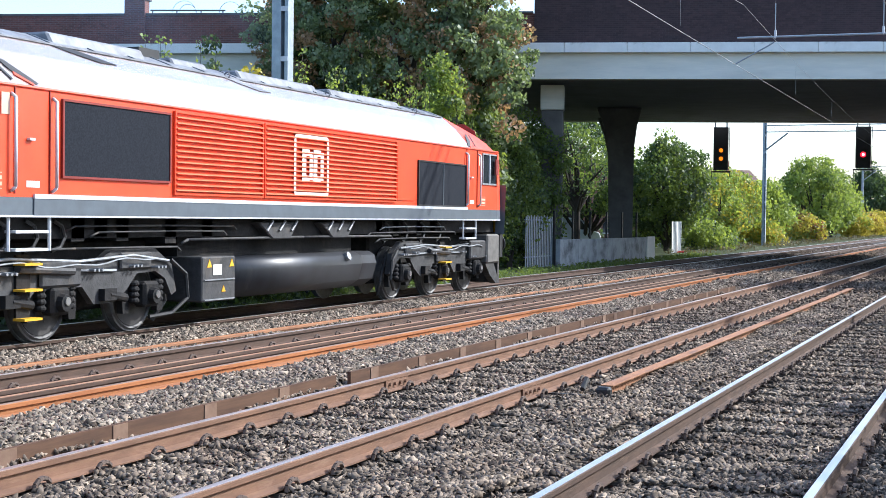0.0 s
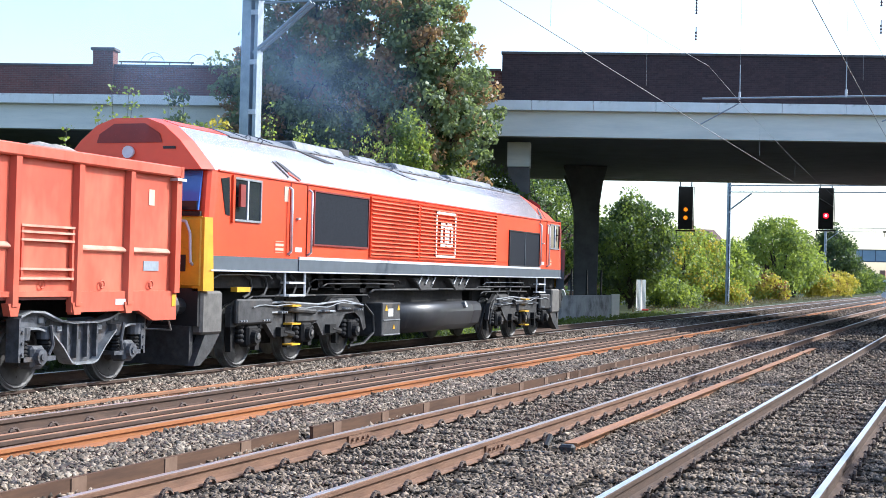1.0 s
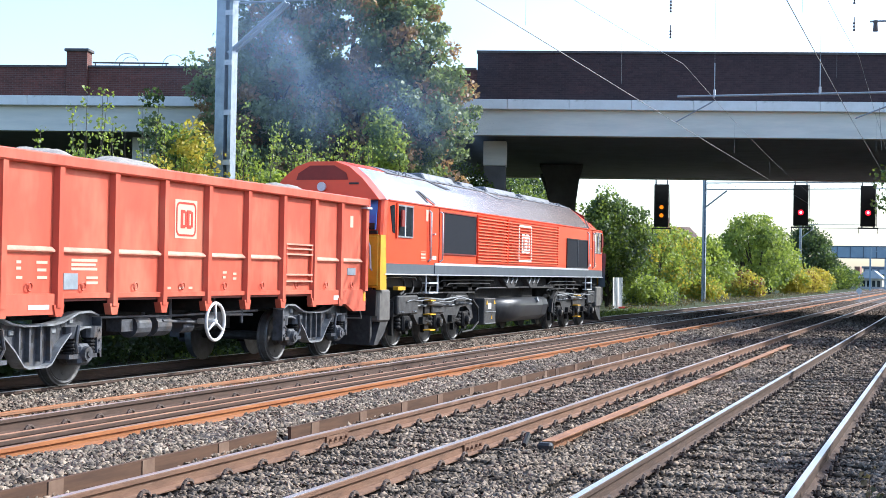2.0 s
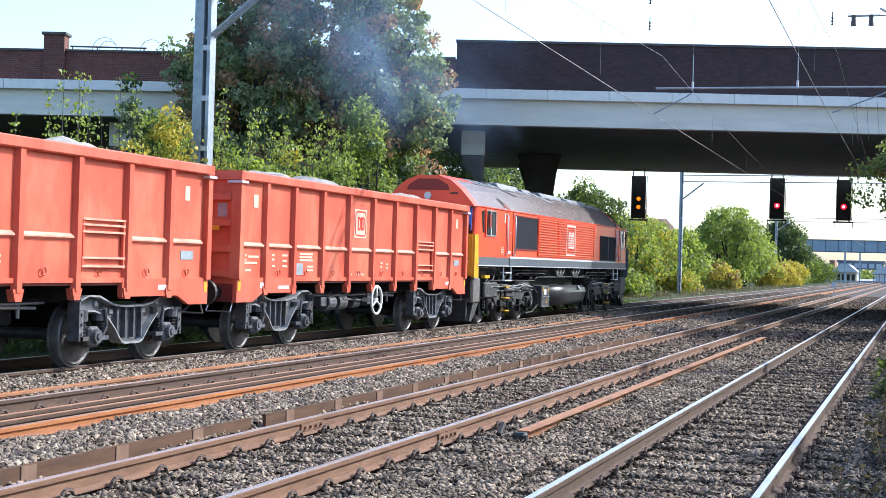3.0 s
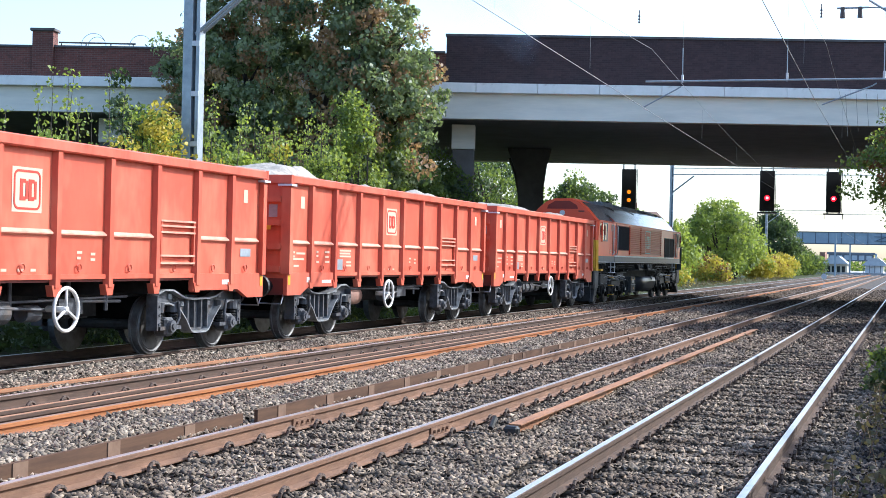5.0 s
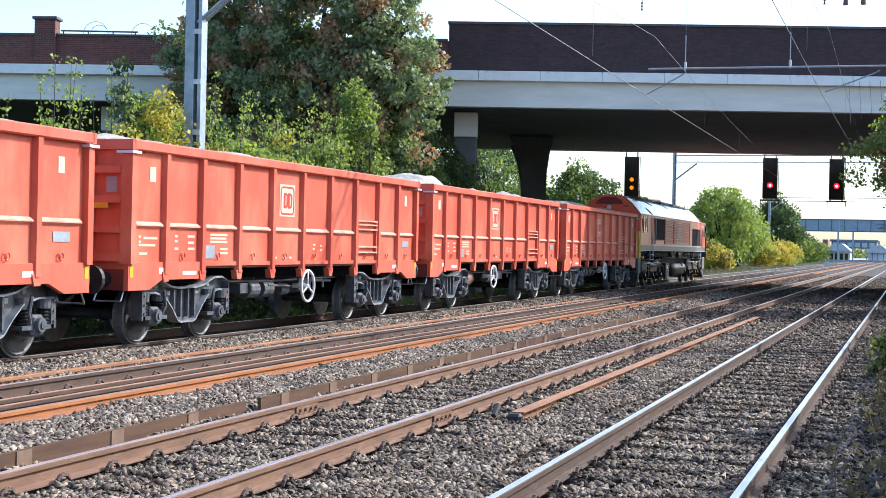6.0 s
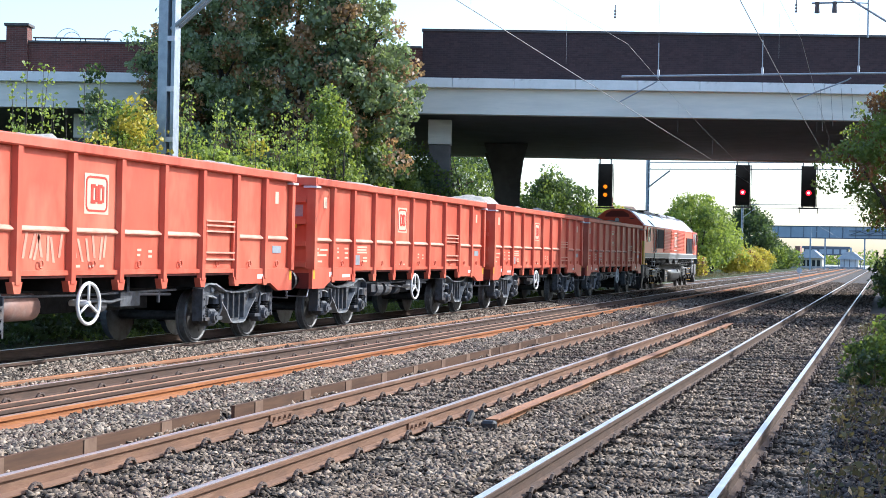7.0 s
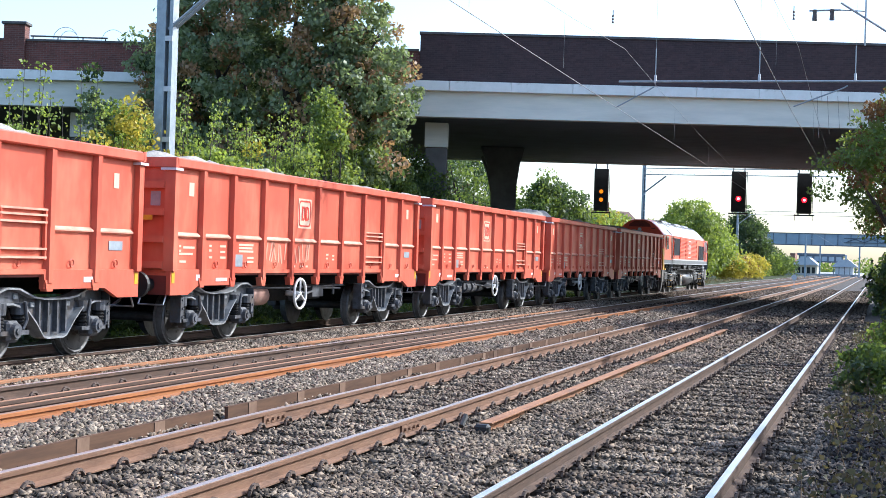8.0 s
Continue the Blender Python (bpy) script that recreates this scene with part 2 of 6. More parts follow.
ROOF_TILE = material("brown_roof_tiles", (0.14, 0.085, 0.065), 0.85, second=(0.1, 0.06, 0.05), scale=3)
ROOF_PALE = material("pale_blue_grey_roof", (0.45, 0.5, 0.54), 0.6, second=(0.38, 0.42, 0.46), scale=1)
STATION_WALL = material("cream_station_wall", (0.5, 0.47, 0.38), 0.8, second=(0.42, 0.4, 0.33), scale=1)
PANE_SKY = material("pale_glazing", (0.35, 0.42, 0.48), 0.1, second=(0.3, 0.36, 0.42), scale=1)
VAN_WHITE = material("white_van_paint", (0.75, 0.77, 0.8), 0.3, second=(0.68, 0.7, 0.73), scale=2)
DRY = material("dry_stalk", (0.2, 0.14, 0.08), 0.9, second=(0.14, 0.1, 0.06), scale=10)
LEAF_DRY = leaf_material("dry_weed_leaves", (0.12, 0.09, 0.045), (0.09, 0.1, 0.04), (0.12, 0.1, 0.04))
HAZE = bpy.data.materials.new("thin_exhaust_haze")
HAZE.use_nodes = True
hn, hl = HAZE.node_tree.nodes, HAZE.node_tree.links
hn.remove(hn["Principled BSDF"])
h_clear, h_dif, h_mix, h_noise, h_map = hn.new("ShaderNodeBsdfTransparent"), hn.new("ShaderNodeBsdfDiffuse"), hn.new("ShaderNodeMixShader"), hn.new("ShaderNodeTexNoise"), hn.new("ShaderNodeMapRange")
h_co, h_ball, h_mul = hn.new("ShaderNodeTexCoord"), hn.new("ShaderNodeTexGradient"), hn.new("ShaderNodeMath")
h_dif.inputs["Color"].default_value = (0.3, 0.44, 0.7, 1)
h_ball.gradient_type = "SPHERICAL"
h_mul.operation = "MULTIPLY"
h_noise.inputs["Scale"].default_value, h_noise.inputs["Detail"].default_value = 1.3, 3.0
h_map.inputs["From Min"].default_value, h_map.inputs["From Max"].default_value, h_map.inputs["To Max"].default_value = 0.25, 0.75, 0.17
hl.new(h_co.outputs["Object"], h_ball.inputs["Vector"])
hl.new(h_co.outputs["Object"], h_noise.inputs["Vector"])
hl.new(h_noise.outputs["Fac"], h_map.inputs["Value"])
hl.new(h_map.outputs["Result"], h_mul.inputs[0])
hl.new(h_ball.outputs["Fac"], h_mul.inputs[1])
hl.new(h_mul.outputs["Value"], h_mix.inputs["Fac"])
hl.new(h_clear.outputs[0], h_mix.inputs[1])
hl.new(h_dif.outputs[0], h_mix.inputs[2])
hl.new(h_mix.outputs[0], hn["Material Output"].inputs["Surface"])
LEAF_MAPLE = leaf_material("maple_leaves", (0.1, 0.135, 0.075), (0.27, 0.31, 0.17), (0.32, 0.4, 0.13))
LEAF_MAPLE_BROWN = leaf_material("browning_leaf_sprays", (0.24, 0.15, 0.085), (0.46, 0.31, 0.17), (0.48, 0.3, 0.12))


# ---- mesh helpers
def box(bm, x0, x1, y0, y1, z0, z1):
    v = [bm.verts.new(p) for p in ((x0, y0, z0), (x1, y0, z0), (x1, y1, z0), (x0, y1, z0), (x0, y0, z1), (x1, y0, z1), (x1, y1, z1), (x0, y1, z1))]
    for f in ((3, 2, 1, 0), (4, 5, 6, 7), (0, 1, 5, 4), (1, 2, 6, 5), (2, 3, 7, 6), (3, 0, 4, 7)):
        bm.faces.new([v[i] for i in f])
    return bm


def tube(bm, a, b, r, seg=8, r2=None):
    """A closed round bar from a to b."""
    a, b = Vector(a), Vector(b)
    d = (b - a).normalized()
    u = d.orthogonal().normalized()
    w = d.cross(u)
    r2 = r if r2 is None else r2
    rings = []
    for p, q in ((a, r), (b, r2)):
        rings.append([bm.verts.new(p + (u * math.cos(2 * math.pi * i / seg) + w * math.sin(2 * math.pi * i / seg)) * q) for i in range(seg)])
    for i in range(seg):
        j = (i + 1) % seg
        bm.faces.new((rings[0][i], rings[0][j], rings[1][j], rings[1][i]))
    bm.faces.new(rings[0][::-1])
    bm.faces.new(rings[1])
    return bm


def run(bm, points, r, seg=6):
    for a, b in zip(points, points[1:]):
        tube(bm, a, b, r, seg)
    return bm


def sweep(bm, profile, y0, y1):
    """A closed (x, z) outline pushed from y0 to y1."""
    rings = [[bm.verts.new((x, y, z)) for x, z in profile] for y in (y0, y1)]
    n = len(profile)
    for i in range(n):
        j = (i + 1) % n
        bm.faces.new((rings[0][i], rings[0][j], rings[1][j], rings[1][i]))
    bm.faces.new(rings[0][::-1])
    bm.faces.new(rings[1])
    return bm


def plate(bm, outline, x0, x1):
    """A closed (y, z) outline pushed from x0 to x1."""
    rings = [[bm.verts.new((x, y, z)) for y, z in outline] for x in (x0, x1)]
    n = len(outline)
    for i in range(n):
        j = (i + 1) % n
        bm.faces.new((rings[0][i], rings[0][j], rings[1][j], rings[1][i]))
    bm.faces.new(rings[0][::-1])
    bm.faces.new(rings[1])
    return bm


def ring(bm, c, axis, r, thick, seg=20, sub=6):
    """A torus."""
    axis = Vector(axis).normalized()
    u = axis.orthogonal().normalized()
    w = axis.cross(u)
    rows = []
    for i in range(seg):
        a = 2 * math.pi * i / seg
        d = u * math.cos(a) + w * math.sin(a)
        rows.append([bm.verts.new(Vector(c) + d * (r + thick * math.cos(2 * math.pi * k / sub)) + axis * thick * math.sin(2 * math.pi * k / sub)) for k in range(sub)])
    for i in range(seg):
        for k in range(sub):
            bm.faces.new((rows[i][k], rows[(i + 1) % seg][k], rows[(i + 1) % seg][(k + 1) % sub], rows[i][(k + 1) % sub]))
    return bm


def bevel(bm, width=0.01, segments=1):
    bmesh.ops.bevel(bm, geom=[e for e in bm.edges], offset=width, segments=segments, affect="EDGES", clamp_overlap=True)
    return bm


def mesh_of(name, bm, mat, smooth=False):
    bmesh.ops.recalc_face_normals(bm, faces=bm.faces)
    me = bpy.data.meshes.new(name)
    bm.to_mesh(me)
    bm.free()
    me.materials.append(mat)
    if smooth:
        me.polygons.foreach_set("use_smooth", [True] * len(me.polygons))
    return me


def part(name, bm, mat, parent=None, label="", smooth=False):
    me = bm if isinstance(bm, bpy.types.Mesh) else mesh_of(name, bm, mat, smooth)
    ob = new(name, me)
    if parent is not None:
        ob.parent = parent
    if label:
        ob["label"] = label
    return ob


def piece(name, me, parent, m):
    ob = new(name, me)
    ob.parent = parent
    ob.matrix_basis = m
    return ob


def B():
    return bmesh.new()


def soup(name, verts, faces, mat):
    """One mesh out of many small pieces."""
    me = bpy.data.meshes.new(name)
    verts = np.asarray(verts, dtype=np.float32)
    faces = np.asarray(faces, dtype=np.int32)
    k = faces.shape[1]
    me.vertices.add(len(verts))
    me.vertices.foreach_set("co", verts.ravel())
    me.loops.add(faces.size)
    me.loops.foreach_set("vertex_index", faces.ravel())
    me.polygons.add(len(faces))
    me.polygons.foreach_set("loop_start", np.arange(len(faces), dtype=np.int32) * k)
    me.update(calc_edges=True)
    me.materials.append(mat)
    return me


# ---- ground and tracks
TRACKS = (-1.86, -5.285, -8.855, -12.43)
ground = part("ground", box(B(), -900, 900, -60, 1500, -0.9, -0.5), EARTH)
tagged(ground, "flat lineside earth with thin weeds", "ground", kind="structure")
bed = part("ballast_bed", sweep(B(), [(-15.6, -0.52), (-14.2, -0.214), (0.2, -0.214), (1.4, -0.52)], -30, 420), BALLAST)
tagged(bed, "grey-brown stone ballast under the four tracks", "ballast", kind="structure")

verge = part("verge", sweep(B(), [(-60, -0.54), (-59, -0.2), (-14.5, -0.2), (-13.75, -0.27), (-13.75, -0.54)], -30, 330), VERGE)
tagged(verge, "dark grassy verge beside the train's track", "verge", kind="structure")
for xa, xb, xc, xd, zt in ((-11.62, -11.45, -10.75, -10.25, -0.05), (-7.98, -7.8, -6.95, -6.66, -0.07)):
    mound = part("ballast_mound", sweep(B(), [(xa, -0.26), (xb, zt), (xc, zt), (xd, -0.26)], -20, 120), BALLAST)
    tagged(mound, "raised shoulder of pale stone ballast", "ballast", kind="structure")
cess = part("cess", sweep(B(), [(-0.55, -0.23), (-0.35, -0.2), (3.2, -0.16), (3.6, -0.52)], -20, 90), CESS)
tagged(cess, "dark trackside soil beside the near rail", "ground", kind="structure")

RAIL_PROFILE = [(-0.07, -0.159), (0.07, -0.159), (0.07, -0.148), (0.012, -0.128), (0.009, -0.05), (0.034, -0.04), (0.036, -0.006), (0.028, -0.0005), (-0.028, -0.0005), (-0.036, -0.006), (-0.034, -0.04), (-0.009, -0.05), (-0.012, -0.128), (-0.07, -0.148)]
SLEEPER_STEP = 0.683


def add_rail(parent, x, y0, y1, side_mat, top_mat):
    b = part("rail", sweep(B(), [(px + x, pz) for px, pz in RAIL_PROFILE], y0, y1), side_mat, parent)
    part("rail_head", box(B(), x - 0.029, x + 0.029, y0 + 0.002, y1 - 0.002, -0.002, 0.0015), top_mat, b, "worn running surface")
    return b


bm = bevel(box(B(), -1.25, 1.25, -0.125, 0.125, -0.33, -0.172), 0.015)
SLEEPER_MESH = mesh_of("sleeper", bm, SLEEPER)
# spring clip on its housing, the rail to its left (x = 0 is the rail's centre)
bm = box(B(), 0.075, 0.14, -0.04, 0.04, -0.178, -0.15)
run(bm, [(0.11, -0.085, -0.165), (0.112, -0.075, -0.125), (0.114, -0.04, -0.098), (0.114, 0.0, -0.09), (0.114, 0.04, -0.098), (0.112, 0.075, -0.125), (0.1, 0.085, -0.15), (0.06, 0.04, -0.148)], 0.018, 5)
CLIP_MESH = mesh_of("clip", bm, CLIP)
BASE_MESH = mesh_of("baseplate", box(B(), -0.18, 0.18, -0.085, 0.085, -0.176, -0.158), CLIP)

for k, tx in enumerate(TRACKS):
    tr = new("track")
    tr.location = (tx, 0, 0)
    for side in (-1, 1):
        top = RAIL_TOP if k in (0, 3) or (k == 2 and side == -1) else RAIL_WORN if k == 1 else RAIL_DULL
        add_rail(tr, side * 0.7525, -25, 325, RAIL_ORANGE if (k == 2 and side == 1) else (RAIL_DARK if k in (0, 2, 3) else RAIL_RUST), top)
    tagged(tr, "railway track with brown rusted rails on weathered sleepers", "railway track", "tracks", kind="structure")
    first, last = (4.2, 74.0) if k < 2 else (9.0, 70.0)
    n = 0
    y = first
    clip_to = (52.0, 60.0, 40.0, 0.0)[k]
    rs = random.Random(k)
    while y < last:
        piece("sleeper", SLEEPER_MESH, tr, pose(0, y + rs.uniform(-0.015, 0.015), rs.uniform(-0.006, 0.004), 0, 0, rs.uniform(-0.8, 0.8)))
        if y < clip_to:
            for side in ((-1, 1) if k < 2 else (-1,)):
                for out in (-1, 1):
                    piece("clip", CLIP_MESH, tr, pose(side * 0.7525, y, 0, 0, 0, 0 if out == 1 else 180))
        y += SLEEPER_STEP

# fishplated joints in the second track
for x, y in ((-0.7525, 13.6), (0.7525, 13.6), (0.7525, 31.9), (-0.7525, 31.9)):
    bm = box(B(), -5.285 + x - 0.03, -5.285 + x - 0.008, y - 0.28, y + 0.28, -0.13, -0.045)
    box(bm, -5.285 + x + 0.008, -5.285 + x + 0.03, y - 0.28, y + 0.28, -0.13, -0.045)
    for dy in (-0.2, -0.07, 0.07, 0.2):
        tube(bm, (-5.285 + x + 0.03, y + dy, -0.088), (-5.285 + x + 0.055, y + dy, -0.088), 0.018, 6)
    tagged(part("fishplate", bm, RAIL_RUST), "rusty bolted joint plate on the rail", "rail joint", "rail joints")


def spare_rail(x, y0, y1, z, mat, top, lean, label):
    ob = new("spare_rail")
    ob.matrix_basis = pose(x, 0, z, 0, lean, 0)
    add_rail(ob, 0, y0, y1, mat, top)
    return tagged(ob, label, "rail", "spare rails")


spare_rail(-3.88, 14.2, 38.3, -0.22, RAIL_TAN, RAIL_ORANGE, 180, "spare rusty rail lying foot up in the ballast between tracks")
# pale tops and dark sides put lit heads and shaded gaps into colour
spare_rail(-8.98, -10.0, 42.6, -0.045, RAIL_DARK, RAIL_SUNLIT, 0, "tan rusted spare rail lying between the running rails")
spare_rail(-8.66, -10.0, 46.0, -0.045, RAIL_DARK, RAIL_SUNLIT, 0, "brown spare rail lying between the running rails")
spare_rail(-10.5, -10.0, 50.0, -0.07, RAIL_TAN, RAIL_ORANGE, 0, "bright orange rusted spare rail lying beside the track")
# rust-stained plank along the third track's near rail
bm = bevel(box(B(), -8.02, -7.86, -8.0, 44.0, -0.2, -0.075), 0.01)
tagged(part("plank", bm, RAIL_ORANGE), "rust-stained orange plank lying along the rail", "plank")
# rail end strap beside the near spare rail
bm = bevel(box(B(), -3.97, -3.81, 14.05, 14.18, -0.2, -0.07), 0.025)
box(bm, -4.5, -3.97, 14.08, 14.13, -0.2, -0.16)
tube(bm, (-4.1, 14.05, -0.1), (-4.1, 14.2, 0.0), 0.03, 6)
tagged(part("rail_clamp", bm, BLACK), "dark clamp at the end of the spare rail", "clamp")

# low timber boards on edge with paler battens
for y0, y1 in ((2.0, 13.35), (13.7, 24.0), (24.05, 36.5)):
    bo = new("timber_board")
    bo.location = (-6.62, 0, 0)
    part("board", box(B(), -0.02, 0.02, y0, y1, -0.24, -0.015), BOARD, bo)
    y = y0 + 0.5
    while y < y1 - 0.2:
        part("batten", box(B(), 0.021, 0.03, y, y + 0.2, -0.23, -0.018), BATTEN, bo)
        y += 1.37
    tagged(bo, "low brown timber board on edge with paler battens", "board", "timber boards")

# ---- bridge across the tracks, skewed
SKEW = radians(15.5)
NX, NY = -math.sin(SKEW), math.cos(SKEW)
PN, PF = 55.0, 79.4
BRIDGE = pose(NX * PN, NY * PN, 0, 0, 0, 15.5)
BEAM_Z0, SLAB_Z0, SLAB_Z1, WALL_Z, PAR_Z = 7.12, 8.12, 8.5, 9.68, 10.35
bridge = new("road_bridge")
bridge.matrix_basis = BRIDGE
XL, XR, XP, DEPTH = -52.0, 40.0, -2.8, PF - PN
part("deck", box(B(), XL, XR, 0.5, DEPTH - 0.5, BEAM_Z0 + 0.05, SLAB_Z0 + 0.2), CONCRETE_SHADED, bridge, "stained deck with its underside's shade in the colour")
for y0 in (0.0, DEPTH - 0.5):
    part("edge_beam", box(B(), XL, XR, y0, y0 + 0.5, BEAM_Z0, SLAB_Z0), CONCRETE, bridge, "pale concrete edge beam")
x = XL
k = 0
rs = random.Random(3)
COPING_MESH = mesh_of("coping_block", bevel(box(B(), 0.006, 2.394, -0.28, 0.6, SLAB_Z0, SLAB_Z1), 0.012), CONCRETE_WHITE)
while x < XR - 1:
    piece("coping_block", COPING_MESH, bridge, pose(x, rs.uniform(-0.008, 0.008), rs.uniform(-0.004, 0.004)))
    x += 2.4
part("far_coping", box(B(), XL, XR, DEPTH - 0.6, DEPTH + 0.28, SLAB_Z0, SLAB_Z1), CONCRETE_WHITE, bridge)
part("dark_parapet", box(B(), XP, XR, -0.02, 0.28, SLAB_Z1 + 0.002, PAR_Z), BRICK_DARK, bridge, "dark brown parapet of smooth brick")
part("parapet_cap", box(B(), XP - 0.04, XR, -0.07, 0.33, PAR_Z, PAR_Z + 0.09), COPING, bridge)
part("brick_parapet", box(B(), XL, XP, 0.05, 0.33, SLAB_Z1 + 0.002, WALL_Z), BRICK_RED, bridge, "red brick parapet wall")
part("brick_cap", box(B(), XL, XP - 0.045, 0.0, 0.38, WALL_Z, WALL_Z + 0.08), COPING, bridge)
for px in (-18.86, -36.0):
    part("pilaster", box(B(), px - 0.42, px + 0.42, -0.1, 0.5, SLAB_Z1 + 0.003, 10.3), BRICK_RED, bridge)
    part("pilaster_cap", bevel(box(B(), px - 0.5, px + 0.5, -0.18, 0.58, 10.3, 10.42), 0.02), COPING, bridge)
part("far_parapet", box(B(), XL, XR, DEPTH - 0.3, DEPTH, SLAB_Z1 + 0.002, 9.5), BRICK_DARK, bridge)
part("road_surface", box(B(), XL, XR, 0.62, DEPTH - 0.62, SLAB_Z0 + 0.2, SLAB_Z0 + 0.32), BALLAST, bridge)
for px, py in ((-2.13, 1.7), (-16.6, 1.7), (-30.9, 1.7), (24.0, 1.7)):
    part("bearing_block", bevel(box(B(), px - 0.47, px + 0.47, py, py + 1.0, 6.06, 7.05), 0.02), CONCRETE, bridge, "pale concrete bearing block")
    part("column", bevel(box(B(), px - 0.45, px + 0.45, py + 0.06, py + 1.0, -0.6, 6.06), 0.04), COLUMN, bridge, "stained concrete column, coloured darker for its shade")
for px in (0.84, -16.35, -30.5, 24.0):
    for py in (15.0, 22.0):
        bm = sweep(B(), [(-0.55, -0.6), (0.55, -0.6), (0.58, 5.2), (0.72, 6.3), (0.95, 7.16), (-1.25, 7.16), (-0.9, 6.3), (-0.62, 5.2)], py - 0.55, py + 0.55)
        bm.transform(Matrix.Translation((px, 0, 0)))
        part("column", bevel(bm, 0.05), COLUMN, bridge, "flared stained concrete column, coloured darker for its shade")
# abutments take the deck's colour with the shade in it
part("abutment", box(B(), XL, -34.0, 2.5, DEPTH - 1, -0.6, 7.1), CONCRETE_SHADED, bridge)
part("abutment", box(B(), 27.0, XR, 0.6, DEPTH - 1, -0.6, 7.1), CONCRETE_SHADED, bridge)
for px, r in ((-16.9, 0.5), (-16.75, 0.36), (-15.0, 0.45)):
    part("wire_hoop", ring(B(), (px, 0.2, WALL_Z + 0.1), (0, 1, 0), r, 0.012, 24, 4), GREYSTEEL, bridge, "thin wire hoop on the parapet")
part("parapet_rail", tube(B(), (-18.3, 0.2, WALL_Z + 0.22), (-15.2, 0.2, WALL_Z + 0.2), 0.035, 6), COPING, bridge)
for px in (-18.2, -17.2, -16.2, -15.3):
    part("rail_bracket", box(B(), px - 0.02, px + 0.02, 0.18, 0.22, WALL_Z + 0.08, WALL_Z + 0.22), COPING, bridge)
tagged(bridge, "concrete road bridge with brick parapets over the tracks", "bridge")

# ---- low concrete wall with fence below the bridge
wall = new("concrete_wall")
wall.matrix_basis = pose(-16.55, 53.0, 0, 0, 0, -3.6)
for k in range(6):
    part("wall_panel", bevel(box(B(), -0.1, 0.1, k * 2.1 + 0.01, k * 2.1 + 2.09, -0.5, 0.86), 0.015), CONCRETE_GREY, wall)
    part("fence_post", box(B(), -0.2, -0.13, k * 2.1 - 0.04, k * 2.1 + 0.04, -0.5, 2.0), BLACK, wall)
part("pale_end", box(B(), 0.11, 0.16, 11.2, 12.4, -0.4, 0.9), CONCRETE, wall, "paler end panel")
tagged(wall, "stained grey concrete panel wall with thin fence posts", "wall")
fence = new("steel_fence")
fence.matrix_basis = pose(-16.75, 49.6, 0, 0, 0, 0)
for k in range(17):
    part("pale", box(B(), -0.01, 0.01, k * 0.2, k * 0.2 + 0.08, -0.5, 1.75 + 0.05 * (k % 2)), GREYSTEEL, fence)
for z in (0.2, 1.6):
    part("fence_rail", box(B(), -0.06, -0.012, 0, 3.3, z, z + 0.05), GREYSTEEL, fence)
tagged(fence, "grey steel palisade fence beside the tracks", "fence")
gate = new("palisade_gate")
gate.location = (-18.0, 79.4, 0)
for k in range(8):
    part("pale", box(B(), -0.02, 0.02, k * 0.32, k * 0.32 + 0.16, -0.5, 1.6), GREYSTEEL if k % 4 else WHITE, gate)
part("gate_rail", box(B(), -0.05, -0.021, 0, 2.4, 0.9, 1.0), WHITE, gate)
tagged(gate, "grey and white palisade gate at the wall's end", "gate")
red_box = part("red_box", bevel(box(B(), -17.95, -17.5, 80.6, 81.1, -0.5, -0.1), 0.05), MARK_RED)
tagged(red_box, "small red box on the ground by the gate", "box")
# ---- the freight train
TRAIN_X = -12.43
SPEED_ROWS = [(0.0, 10.09), (1.0, 18.28), (2.5, 30.55), (4.0, 42.83), (5.5, 55.05), (7.0, 67.24), (8.0, 75.33)]
WAGON_PITCH = 13.9


def disc(bm, x0, x1, r0, r1, seg=28):
    """A turned disc about the x axis from x0 (radius r0) to x1 (radius r1)."""
    return tube(bm, (x0, 0, 0), (x1, 0, 0), r0, seg, r1)


def make_wheelset(parent, y, r, name="wheelset"):
    """An axle across the track with its two wheels; turns about x."""
    axle = part(name, tube(B(), (-1.0, 0, 0), (1.0, 0, 0), 0.085, 10), BOGIE, parent)
    axle.location = (0, y, r)
    for side in (-1, 1):
        bm = disc(B(), side * 0.68, side * 0.715, r + 0.028, r + 0.02)
        disc(bm, side * 0.716, side * 0.815, r + 0.004, r - 0.002)
        disc(bm, side * 0.8155, side * 0.817, r - 0.005, r - 0.008)
        part("wheel", bm, TREAD, axle, "steel wheel with a bright worn tread")
        bm = disc(B(), side * 0.818, side * 0.824, r - 0.075, r - 0.085)
        disc(bm, side * 0.82, side * 0.87, 0.17, 0.14, 16)
        for k in range(5):
            a = 2 * math.pi * k / 5
            tube(bm, (side * 0.823, math.cos(a) * 0.28, math.sin(a) * 0.28), (side * 0.829, math.cos(a) * 0.28, math.sin(a) * 0.28), 0.028, 8)
        part("wheel_web", bm, WHEEL, axle, "grimy wheel centre", smooth=False)
        bm = ring(B(), (side * 0.825, 0, 0), (1, 0, 0), r - 0.045, 0.022, 28, 4)
        part("wheel_rim", bm, TREAD, axle)
    return axle


